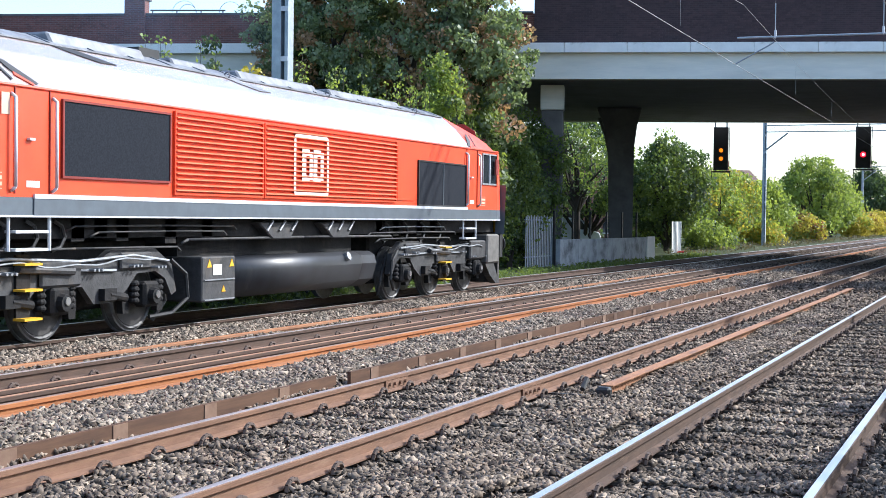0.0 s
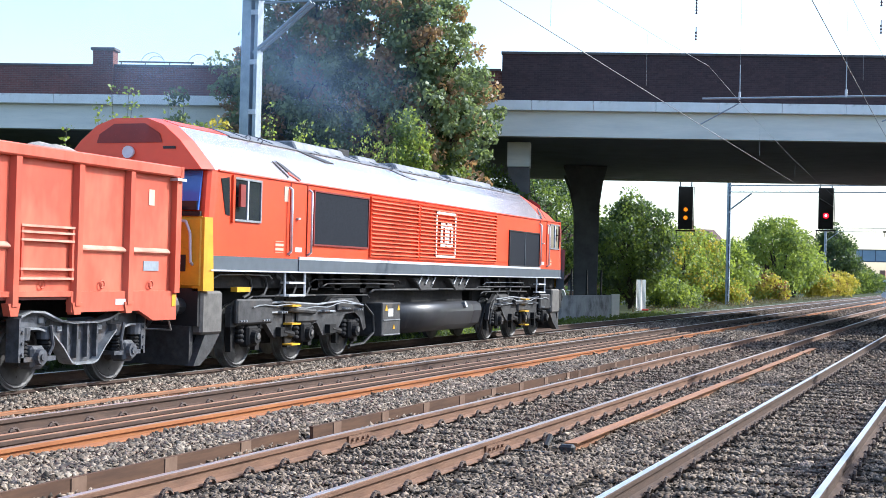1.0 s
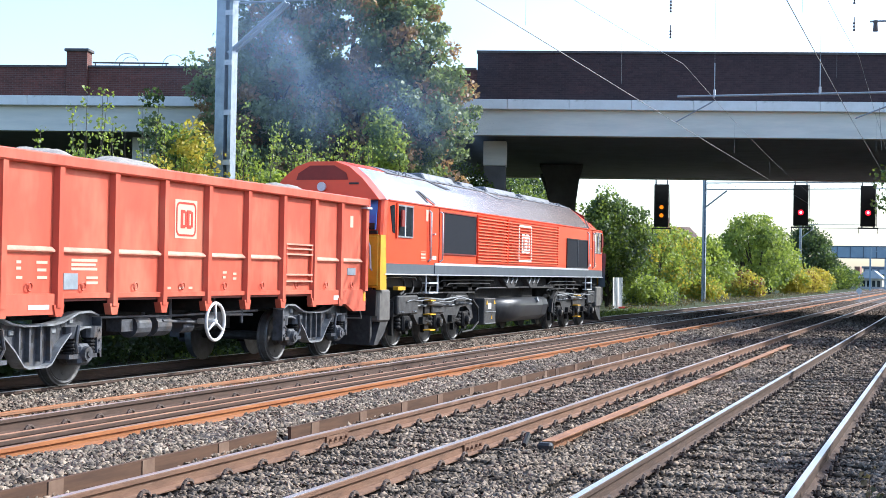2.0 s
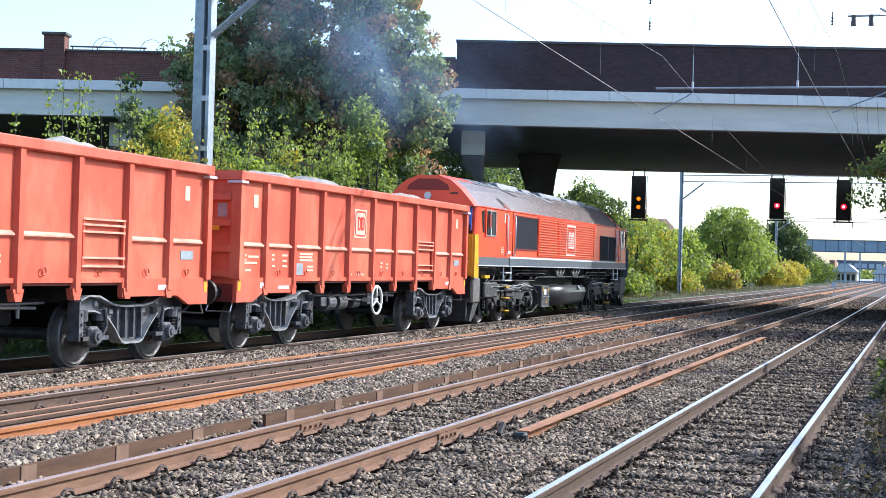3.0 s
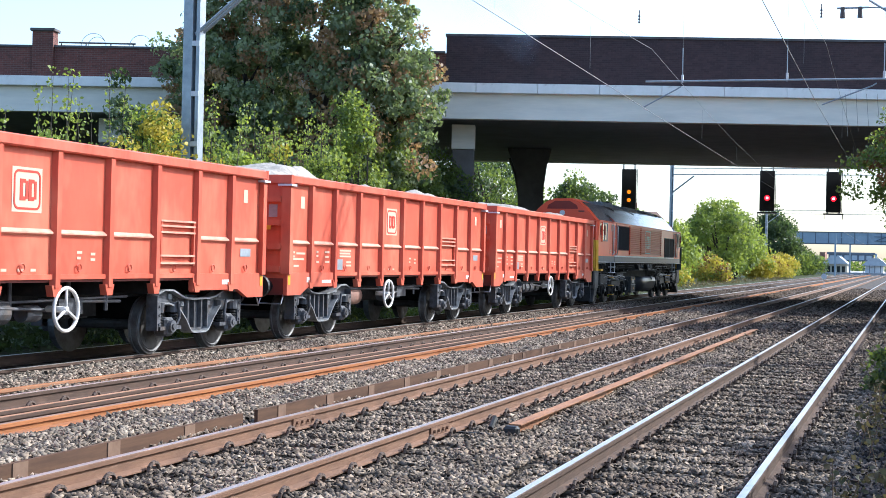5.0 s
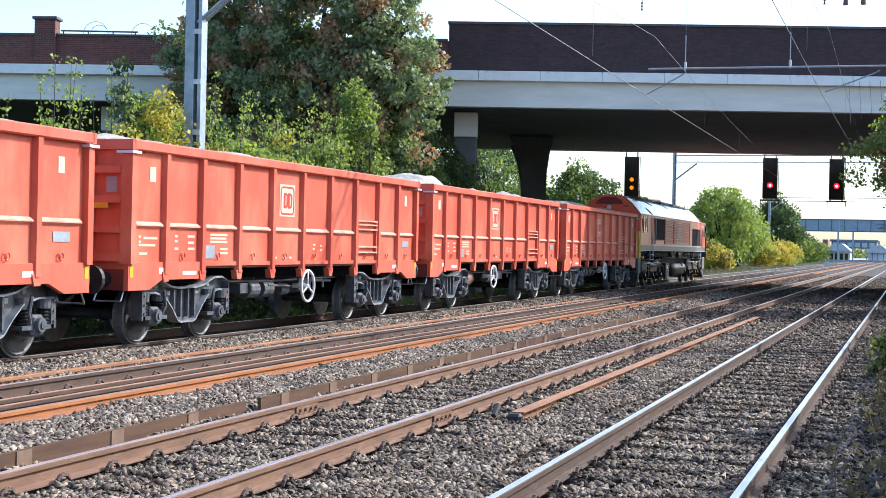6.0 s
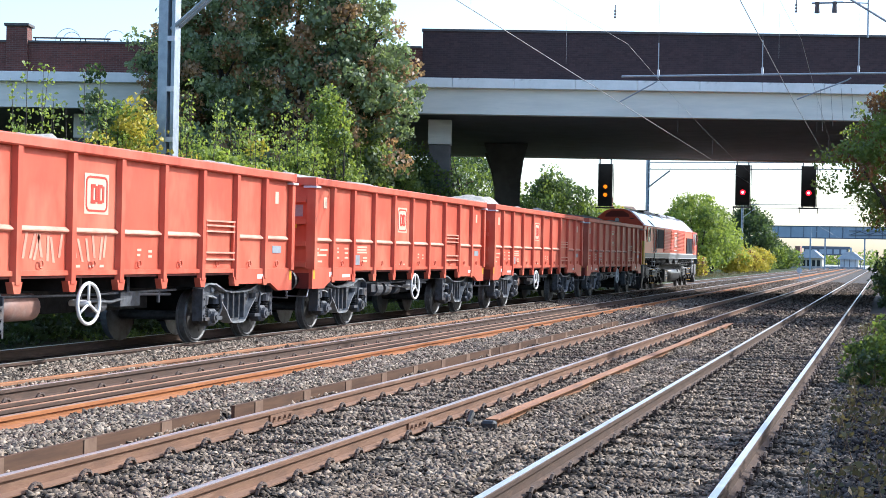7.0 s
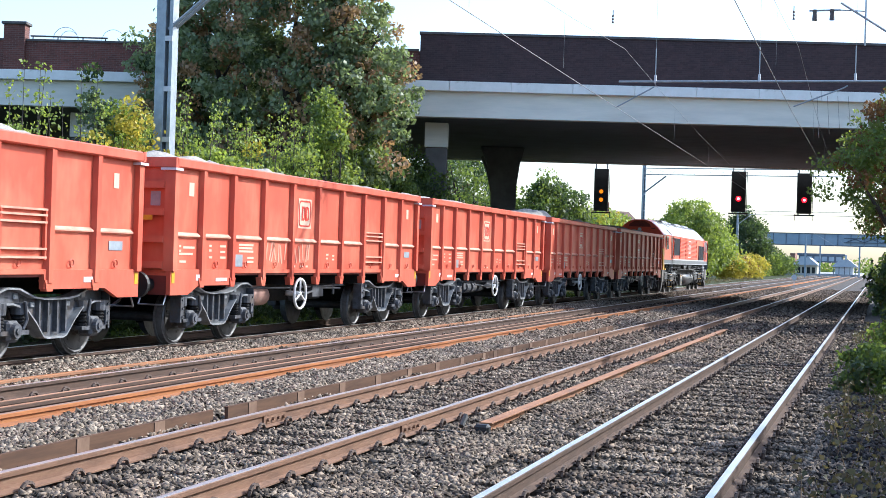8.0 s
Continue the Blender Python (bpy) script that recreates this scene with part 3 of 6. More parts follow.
def coil(c, height, r, turns):
    """A closed coil spring as one turned body with grooves, standing at c."""
    bm = B()
    prof = []
    for k in range(turns):
        z = k * height / turns
        prof += [(r * 0.72, z), (r, z + 0.3 * height / turns), (r, z + 0.6 * height / turns)]
    prof.append((r * 0.72, height))
    rows = [[bm.verts.new((c[0] + q * math.cos(2 * math.pi * i / 10), c[1] + q * math.sin(2 * math.pi * i / 10), c[2] + z)) for i in range(10)] for q, z in prof]
    for a, b in zip(rows, rows[1:]):
        for i in range(10):
            bm.faces.new((a[i], a[(i + 1) % 10], b[(i + 1) % 10], b[i]))
    bm.faces.new(rows[0][::-1])
    bm.faces.new(rows[-1])
    return bm


def bars(name, spots, x, mat, parent, thick=0.004, label=""):
    """Flat markings on a side: (y0, y1, z0, z1) each."""
    for y0, y1, z0, z1 in spots:
        part(name, box(B(), *sorted((x, x + thick)), y0, y1, z0, z1), mat, parent, label)


def emblem(parent, x, y, z, w, h, mat, inner, line=0.045):
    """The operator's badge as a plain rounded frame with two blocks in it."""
    bm = B()
    s = 1 if x > 0 else -1
    xa, xb = sorted((x, x + s * 0.006))
    c = 0.1
    box(bm, xa, xb, y - w / 2 + c, y + w / 2 - c, z + h / 2 - line, z + h / 2)
    box(bm, xa, xb, y - w / 2 + c, y + w / 2 - c, z - h / 2, z - h / 2 + line)
    box(bm, xa, xb, y - w / 2, y - w / 2 + line, z - h / 2 + c, z + h / 2 - c)
    box(bm, xa, xb, y + w / 2 - line, y + w / 2, z - h / 2 + c, z + h / 2 - c)
    for sy in (-1, 1):
        for sz in (-1, 1):
            o = (y + sy * (w / 2 - c), z + sz * (h / 2 - c))
            for k in range(4):
                a0, a1 = radians(k * 22.5), radians((k + 1) * 22.5)
                plate(bm, [(o[0] + sy * math.cos(a) * rr, o[1] + sz * math.sin(a) * rr) for a, rr in ((a0, c - line), (a0, c), (a1, c), (a1, c - line))], xa, xb)
    part("emblem_frame", bm, mat, parent, "pale rounded frame of a badge")
    bm = B()
    for sy in (-1, 1):
        cy = y + sy * w * 0.16
        t = w * 0.055
        hh, ww = h * 0.27, w * 0.115
        box(bm, xa, xb, cy - ww, cy - ww + 2 * t, z - hh, z + hh)
        box(bm, xa, xb, cy - ww + 2 * t, cy + ww * 0.8, z + hh - 1.6 * t, z + hh)
        box(bm, xa, xb, cy - ww + 2 * t, cy + ww * 0.8, z - hh, z - hh + 1.6 * t)
        box(bm, xa, xb, cy + ww * 0.8, cy + ww * 0.8 + 1.6 * t, z - hh * 0.85, z + hh * 0.85)
    part("emblem_block", bm, inner, parent)


def load_mesh(seed):
    """The heaped load of one wagon: a rounded bed with a few uneven tips."""
    rs = random.Random(seed + 40)
    tips = [(y + rs.uniform(-0.5, 0.5), rs.uniform(0.14, 0.36), rs.uniform(0.6, 1.2)) for y in (-9.2, -7.0, -4.9, -2.6, -1.2)] + [(-11.0, (0.14, 0.46, 0.28, 0.3, 0.34, 0.34)[seed], 1.6)]
    nx, ny = 18, 90
    vs, fs = [], []
    for j in range(ny + 1):
        for i in range(nx + 1):
            x, y = -1.18 + 2.36 * i / nx, -12.7 + 12.55 * j / ny
            e = 1 - (abs(x) / 1.18) ** 2.2
            top = max(h * math.exp(-((y - c) / w) ** 2) for c, h, w in tips)
            z = 2.95 + e * (0.09 + top) + 0.11 * noise.noise(Vector((x * 2.5, y * 2.5, seed))) + 0.05 * noise.noise(Vector((x * 8, y * 8, seed)))
            vs.append((x, y, z))
    for j in range(ny):
        for i in range(nx):
            a = j * (nx + 1) + i
            fs.append((a, a + 1, a + nx + 2, a + nx + 1))
    return soup("stone_load", vs, fs, SAND)


def make_wagon():
    """Bogie open wagon; its front top corner lies at y = 0, the rear at y = -12.85."""
    w = new("open_box_wagon")
    RIBS = (-11.75, -10.55, -9.22, -7.87, -6.52, -5.17, -3.82, -2.5, -1.28)
    L0, XS = -12.85, 1.25
    # tub
    for s in (-1, 1):
        xa, xb = sorted((s * XS, s * (XS - 0.05)))
        part("side_wall", box(B(), xa, xb, L0 + 0.1, -0.1, 1.26, 3.02), WAGON_RED, w)
        bm = bevel(box(B(), *sorted((s * (XS - 0.07), s * (XS + 0.11))), L0, 0, 3.0, 3.16), 0.02)
        part("top_rail", bm, WAGON_FADED, w, "sun-faded red top rail")
        for y in RIBS:
            bm = sweep(B(), [(s * (XS + 0.002), -0.085), (s * (XS + 0.085), -0.055), (s * (XS + 0.085), 0.055), (s * (XS + 0.002), 0.085)], 1.12, 3.0)
            bm.transform(Matrix(((1, 0, 0, 0), (0, 0, 1, y), (0, 1, 0, 0), (0, 0, 0, 1))))
            part("rib", bm, WAGON_RED, w)
            part("rib_foot", plate(B(), [(y - 0.12, 1.16), (y + 0.12, 1.16), (y + 0.07, 1.0), (y - 0.07, 1.0)], *sorted((s * (XS - 0.04), s * (XS + 0.07)))), WAGON_RED, w)
        edges = [L0 + 0.12, *RIBS, -0.12]
        for k, (y0, y1) in enumerate(zip(edges, edges[1:])):
            if k == 7:
                continue
            bm = plate(B(), [(y0 + 0.09, 1.835), (y1 - 0.09, 1.835), (y1 - 0.09, 1.885), (y0 + 0.09, 1.885)], *sorted((s * (XS + 0.002), s * (XS + 0.055))))
            for v in bm.verts:
                if v.co.z < 1.86 and abs(v.co.x) > XS + 0.03:
                    v.co.z += 0.03
                elif v.co.z > 1.86 and abs(v.co.x) < XS + 0.03:
                    v.co.z += 0.045
            # the sunlit top of the ledge is put into its pale colour
            part("ledge", bm, LEDGE, w, "ledge painted pale for its sunlit highlight")
        part("side_sill", box(B(), *sorted((s * (XS + 0.002), s * (XS + 0.045))), L0 + 0.1, -0.1, 1.24, 1.31), WAGON_RED, w)
        for y0, y1, ys in ((L0, -10.42, 1), (-2.62, 0, -1)):
            if ys == 1:
                o = [(y0, 0.88), (y0 + 0.62, 0.88), (y0 + 1.0, 1.03), (y1, 1.03), (y1, 1.3), (y0, 1.3)]
            else:
                o = [(y1, 1.3), (y0, 1.3), (y0, 1.03), (y1 - 1.0, 1.03), (y1 - 0.62, 0.88), (y1, 0.88)]
            part("skirt", plate(B(), o, *sorted((s * (XS - 0.03), s * (XS + 0.05)))), WAGON_FADED, w)
        for y in (L0 + 0.06, -0.06):
            part("corner_post", box(B(), *sorted((s * (XS - 0.1), s * (XS + 0.095))), y - 0.07, y + 0.07, 1.28, 3.0), WAGON_RED, w)
        # rope hooks along the sill
        for k in range(9):
            y = RIBS[k] + 0.6
            part("rope_hook", ring(B(), (s * (XS + 0.03), y, 1.4), (1, 0, 0), 0.055, 0.012, 10, 4), WAGON_RED, w)
        # climbing rungs
        for z in (2.13, 2.05, 1.95, 1.58, 1.46):
            part("rung", box(B(), *sorted((s * (XS + 0.01), s * (XS + 0.07))), -3.72, -2.6, z, z + 0.03), LEDGE, w, "pale rung")
        for y in (-3.7, -2.64):
            part("rung_bracket", box(B(), *sorted((s * (XS + 0.01), s * (XS + 0.06))), y, y + 0.04, 1.44, 2.14), WAGON_FADED, w)
    part("floor_plate", box(B(), -XS, XS, L0 + 0.1, -0.1, 1.2, 1.26), WAGON_DARK, w)
    for y0, y1, out in ((L0 + 0.06, L0 + 0.12, -1), (-0.12, -0.06, 1)):
        part("end_wall", box(B(), -XS, XS, y0, y1, 1.1, 3.02), WAGON_RED, w)
        ye = y0 if out == -1 else y1
        ya, yb = sorted((ye, ye + out * 0.09))
        part("end_top_rail", box(B(), -XS - 0.11, XS + 0.11, ya + 0.001, yb, 3.001, 3.159), WAGON_FADED, w)
        for z in (1.32, 1.75, 2.2, 2.65):
            part("end_beam", box(B(), -XS + 0.1, XS - 0.1, ya, yb, z, z + 0.11), WAGON_RED, w)
        for x in (-0.62, 0.0, 0.62):
            part("end_post", box(B(), x - 0.06, x + 0.06, ya, yb - 0.004 if out == 1 else yb, 1.3, 2.98), WAGON_RED, w)
        part("headstock", box(B(), -XS, XS, *sorted((ye + out * 0.01, ye - out * 0.2)), 0.88, 1.2), WAGON_DARK, w)
        for x in (-0.87, 0.87):
            bm = tube(B(), (x, ye, 1.05), (x, ye + out * 0.36, 1.05), 0.115, 14)
            tube(bm, (x, ye + out * 0.36, 1.05), (x, ye + out * 0.42, 1.05), 0.225, 18, 0.215)
            part("buffer", bm, BLACK, w, "black round buffer")
        bm = box(B(), -0.09, 0.09, *sorted((ye, ye + out * 0.5)), 0.92, 1.08)
        ring(bm, (0, ye + out * 0.46, 0.9), (1, 0, 0), 0.1, 0.025, 12, 6)
        part("coupling", bm, BOGIE, w)
        for s in (-1, 1):
            part("corner_grip", box(B(), *sorted((s * 1.1, s * 1.385)), *sorted((ye - out * 0.12, ye + out * 0.13)), 2.945, 2.985), STRIPE, w, "pale grip under the corner of the rail")
            part("end_plate", box(B(), *sorted((s * 0.86, s * 1.04)), *sorted((ye, ye + out * 0.006)), 2.36, 2.6), GREYSTEEL, w, "small grey plate on the end wall")
        bm = run(B(), [(0.42, ye, 0.95), (0.45, ye + out * 0.2, 0.78), (0.4, ye + out * 0.42, 0.66), (0.3, ye + out * 0.5, 0.78)], 0.025)
        part("brake_hose", bm, RUBBER, w)
        part("step_bar", run(B(), [(1.2, ye, 0.9), (1.2, ye + out * 0.1, 0.72), (0.75, ye + out * 0.12, 0.72), (0.75, ye, 0.9)], 0.014), STEEL, w)
    bars("warning_plate", [(L0 - 0.035, L0 - 0.031, 2.12, 2.2)], 0.5, YELLOW, w, 0.45, "yellow warning strip")
    # underframe
    # dark block added between the bogies to keep the underside dark
    part("centre_girder", box(B(), -0.3, 0.3, -8.9, -3.9, 0.62, 0.919), UNDER, w)
    for x in (-0.42, 0.42):
        part("centre_sill", box(B(), x - 0.1, x + 0.1, L0 + 0.2, -0.2, 0.92, 1.2), UNDER, w)
    for y in (-9.2, -7.9, -6.5, -5.2, -3.8):
        part("cross_bearer", plate(B(), [(y - 0.04, 1.2), (y + 0.04, 1.2), (y + 0.04, 1.0), (y - 0.04, 1.0)], -1.2, 1.2), UNDER, w)
    part("air_reservoir", tube(B(), (0.75, -9.3, 0.78), (0.75, -8.1, 0.78), 0.2, 16), TANK_RUST, w, "rust-stained cylindrical air reservoir", True)
    bm = tube(B(), (0.8, -9.75, 0.8), (0.8, -9.45, 0.8), 0.13, 12)
    tube(bm, (0.8, -6.6, 0.75), (0.8, -6.25, 0.75), 0.12, 12)
    box(bm, 0.6, 0.95, -5.9, -5.3, 0.72, 0.95)
    run(bm, [(0.95, -7.3, 0.85), (0.95, -6.2, 0.8), (0.9, -5.2, 0.9), (0.9, -4.2, 0.88)], 0.025)
    run(bm, [(0.9, -9.9, 0.95), (0.9, -7.0, 0.92), (0.9, -4.0, 0.95)], 0.02)
    for y in (-7.0, -5.6, -4.6):
        tube(bm, (0.9, y, 0.75), (0.9, y, 1.2), 0.03, 6)
    part("brake_gear", bm, WAGON_BOGIE, w, "grey brake cylinders, rods and valves")
    hw = ring(B(), (1.31, -7.42, 0.82), (1, 0, 0), 0.3, 0.028, 26, 6)
    for k in range(3):
        a = radians(90 + 120 * k)
        tube(hw, (1.31, -7.42, 0.82), (1.31, -7.42 + 0.3 * math.cos(a), 0.82 + 0.3 * math.sin(a)), 0.022, 6)
    tube(hw, (1.0, -7.42, 0.82), (1.33, -7.42, 0.82), 0.045, 10)
    part("handbrake_wheel", hw, WHITE, w, "white three-spoke handbrake wheel", True)
    # bogies: pressed frames with flanged edges, pedestals with sprung axle boxes
    for c in (-10.74, -2.05):
        bog = part("bogie", box(B(), -0.95, 0.95, c - 0.25, c + 0.25, 0.5, 0.88), UNDER, w)
        for s in (-1, 1):
            top = [(-1.4, 0.97), (-1.2, 1.03), (-0.92, 1.02), (-0.55, 0.9), (-0.3, 0.87), (0.3, 0.87), (0.55, 0.9), (0.92, 1.02), (1.2, 1.03), (1.4, 0.97)]
            low = [(1.4, 0.84), (1.05, 0.84), (0.72, 0.76), (0.5, 0.58), (0.3, 0.37), (0.2, 0.34), (-0.2, 0.34), (-0.3, 0.37), (-0.5, 0.58), (-0.72, 0.76), (-1.05, 0.84), (-1.4, 0.84)]
            o = [(c + a, b) for a, b in top + low]
            part("side_frame", plate(B(), o, *sorted((s * 0.99, s * 1.03))), WAGON_BOGIE, bog)
            for row, dz in ((top, 0.028), (low, -0.028)):
                bm = B()
                for a, b in zip(row, row[1:]):
                    plate(bm, [(c + a[0], a[1]), (c + b[0], b[1]), (c + b[0], b[1] + dz), (c + a[0], a[1] + dz)], *sorted((s * 0.94, s * 1.15)))
                part("frame_flange", bm, STEEL_GREY, bog, "bright worn flange of the side frame")
            for dy in (-0.34, -0.12, 0.12, 0.34):
                part("frame_web", plate(B(), [(c + dy - 0.018, 0.4), (c + dy + 0.018, 0.4), (c + dy + 0.018, 0.87), (c + dy - 0.018, 0.87)], *sorted((s * 1.03, s * 1.1))), WAGON_BOGIE, bog)
            # black discs on the frame stand for the dark inside its openings
            for dy, z in ((-0.7, 0.87), (-0.23, 0.62), (0.0, 0.7), (0.23, 0.62), (0.7, 0.87)):
                part("frame_port", tube(B(), (s * 1.031, c + dy, z), (s * 1.036, c + dy, z), 0.055, 10), BLACK, bog, "black disc painting the dark of an opening in the frame")
            for dy in (-0.46, 0.46, -0.86, 0.86):
                part("bolt_plate", bevel(box(B(), *sorted((s * 1.03, s * 1.06)), c + dy - 0.05, c + dy + 0.05, 0.76 if abs(dy) < 0.6 else 0.88, 0.84 if abs(dy) < 0.6 else 0.97), 0.012), STEEL_GREY, bog)
            for dy in (-1.045, 1.045):
                e = 1 if dy > 0 else -1
                bm = bevel(box(B(), *sorted((s * 0.93, s * 1.17)), c + dy - 0.14, c + dy + 0.14, 0.3, 0.6), 0.04)
                tube(bm, (s * 1.1, c + dy, 0.46), (s * 1.23, c + dy, 0.46), 0.12, 14, 0.1)
                tube(bm, (s * 1.23, c + dy, 0.46), (s * 1.25, c + dy, 0.46), 0.05, 8)
                for dd in (-0.24, 0.24):
                    box(bm, *sorted((s * 0.95, s * 1.16)), c + dy + dd - 0.13, c + dy + dd + 0.13, 0.4, 0.46)
                part("axle_box", bm, WAGON_BOGIE, bog)
                for dd in (-0.24, 0.24):
                    part("spring", coil((s * 1.06, c + dy + dd, 0.46), 0.24, 0.09, 5), UNDER, bog)
                    part("spring_cap", tube(B(), (s * 1.06, c + dy + dd, 0.68), (s * 1.06, c + dy + dd, 0.84), 0.11, 12, 0.12), WAGON_BOGIE, bog)
                bm = box(B(), *sorted((s * 0.96, s * 1.16)), c + dy + e * 0.38, c + dy + e * 0.41, 0.4, 0.96)
                box(bm, *sorted((s * 1.12, s * 1.16)), c + dy + e * 0.3, c + dy + e * 0.38, 0.4, 0.84)
                for z in (0.5, 0.64, 0.78):
                    tube(bm, (s * 1.16, c + dy + e * 0.35, z), (s * 1.18, c + dy + e * 0.35, z), 0.022, 6)
                part("pedestal_end", bm, WAGON_BOGIE, bog, "worn end plate of the pedestal")
                part("friction_link", run(B(), [(s * 1.19, c + dy - e * 0.2, 0.86), (s * 1.19, c + dy - e * 0.26, 0.6), (s * 1.17, c + dy - e * 0.2, 0.48)], 0.024, 6), WAGON_BOGIE, bog)
        bm = tube(B(), (-0.7, c - 0.62, 0.42), (0.7, c - 0.62, 0.42), 0.05, 8)
        tube(bm, (-0.7, c + 0.62, 0.42), (0.7, c + 0.62, 0.42), 0.05, 8)
        for dy in (-0.6, 0.6):
            for x in (-0.75, 0.75):
                box(bm, x - 0.06, x + 0.06, c + dy - 0.06, c + dy + 0.06, 0.25, 0.6)
        part("brake_beam", bm, UNDER, bog)
    for y in (-11.785, -9.695, -3.095, -1.005):
        make_wheelset(w, y, 0.46)
    part("stone_load", load_mesh(0), SAND, w, "heaped pale crushed stone load")
    # markings on both sides
    for s in (-1, 1):
        x = s * (XS + (0.003 if s > 0 else 0.007))
        rows = [(-12.5, 0.07, 1.68), (-12.5, 0.07, 1.6), (-12.36, 0.42, 1.66), (-12.5, 0.5, 1.55), (-12.48, 0.24, 1.42), (-11.4, 0.1, 1.7), (-11.4, 0.1, 1.62), (-11.4, 0.13, 1.5), (-10.98, 0.24, 1.7), (-10.96, 0.2, 1.6),
                (-10.96, 0.22, 1.5), (-10.2, 0.62, 1.74), (-10.2, 0.58, 1.68), (-10.2, 0.62, 1.62), (-9.84, 0.28, 1.5), (-9.84, 0.28, 1.43), (-5.95, 0.13, 1.6), (-5.95, 0.1, 1.52), (-5.6, 0.12, 1.58), (-5.6, 0.12, 1.5),
                (-7.7, 0.12, 1.35), (-7.35, 0.16, 1.35), (-7.05, 0.12, 1.35)]
        bars("lettering_bar", [(y0, y0 + wd, z0, z0 + 0.038) for y0, wd, z0 in rows], x, STRIPE_CREAM, w)
        bars("label_plate", [(-12.2, -12.02, 2.55, 2.78), (-0.75, -0.6, 2.55, 2.78)], x, STRIPE_CREAM, w, label="small cream label plate")
        bars("document_holder", [(-10.38, -10.05, 1.36, 1.58)], x, GREYSTEEL, w, 0.012, "grey document holder")
        bars("label_holder", [(-0.85, -0.45, 1.6, 1.74)], x, GREYSTEEL, w, 0.008)
        bars("reflector", [(-12.82, -12.72, 1.08, 1.26), (-0.13, -0.03, 1.08, 1.26)], s * (XS + 0.052), YELLOW, w, 0.005 * s, "yellow reflector strip")
        bars("skirt_marking", [(-11.95, -11.7, 1.12, 1.22), (-11.2, -10.75, 1.1, 1.16), (-1.6, -1.3, 1.12, 1.2)], s * (XS + 0.052), WHITE, w, 0.004 * s)
        bars("badge_panel", [(-7.5, -6.83, 2.14, 2.74)], s * (XS + 0.002), STRIPE_CREAM, w, 0.004 * s)
        emblem(w, s * (XS + 0.0065), -7.165, 2.44, 0.6, 0.53, MARK_RED, MARK_RED, 0.03)
    return tagged(w, "red bogie open wagon heaped with pale stone, on the train's track", "railway wagon", "wagons of the train")


TANK_RUST = material("rust_stained_tank", (0.3, 0.16, 0.12), 0.6, second=(0.16, 0.09, 0.07), scale=4, third=(0.4, 0.3, 0.26), third_scale=2)
STEEL_GREY = material("worn_grey_flange", (0.34, 0.36, 0.38), 0.5, 0.3, second=(0.2, 0.2, 0.2), scale=6)
# paler than the wagon red, to paint the ledges' highlights
LEDGE = material("pale_ledge_highlight", (0.68, 0.36, 0.25), 0.55, second=(0.56, 0.22, 0.15), scale=3)
STRIPE_CREAM = material("cream_marking", (0.66, 0.46, 0.31), 0.6, second=(0.55, 0.42, 0.33), scale=8)
wagon_first = make_wagon()
wagons = [wagon_first] + [copy_thing(wagon_first, Matrix.Identity(4)) for _ in range(5)]
for k, wg in enumerate(wagons[1:]):
    for p in wg.children:
        if p.name.startswith("stone_load"):
            p.data = load_mesh(k + 1)
for p in [c for k in (0, 2, 4) for c in wagons[k].children]:
    if p.name.startswith("handbrake_wheel"):
        p.location.y += 1.15
    if p.name.startswith("air_reservoir"):
        bm = B()
        for y in (-8.05, -7.45):
            tube(bm, (0.8, y, 0.78), (0.8, y + 0.42, 0.78), 0.17, 14)
            tube(bm, (0.8, y - 0.07, 0.78), (0.8, y, 0.78), 0.06, 8)
        tube(bm, (0.8, -7.62, 0.95), (0.8, -7.62, 1.2), 0.03, 6)
        box(bm, 0.72, 0.98, -8.5, -8.2, 0.72, 0.9)
        p.data = mesh_of("air_reservoir", bm, WAGON_BOGIE)
        p["label"] = "pair of short grey brake cylinders"
wagons[0]["label"] = wagons[2]["label"] = wagons[4]["label"] = "red bogie open wagon with paired brake cylinders, heaped with stone"
wagons[3]["label"] = "red bogie open wagon with pale scrawl, heaped with stone"
# pale unreadable scrawl on one wagon
rng = random.Random(5)
bm = B()
for base, n, hgt in ((-9.05, 7, 0.36), (-7.7, 6, 0.34)):
    for k in range(n):
        y, z = base + 0.15 * k + rng.uniform(-0.03, 0.03), 1.42 + rng.uniform(0, 0.08)
        tilt = rng.uniform(-0.14, 0.14)
        plate(bm, [(y, z), (y + 0.06, z), (y + 0.06 + tilt, z + hgt), (y + tilt, z + hgt)], 1.253, 1.256)
part("scrawl", bm, LEDGE, wagons[3], "pale unreadable scrawl")


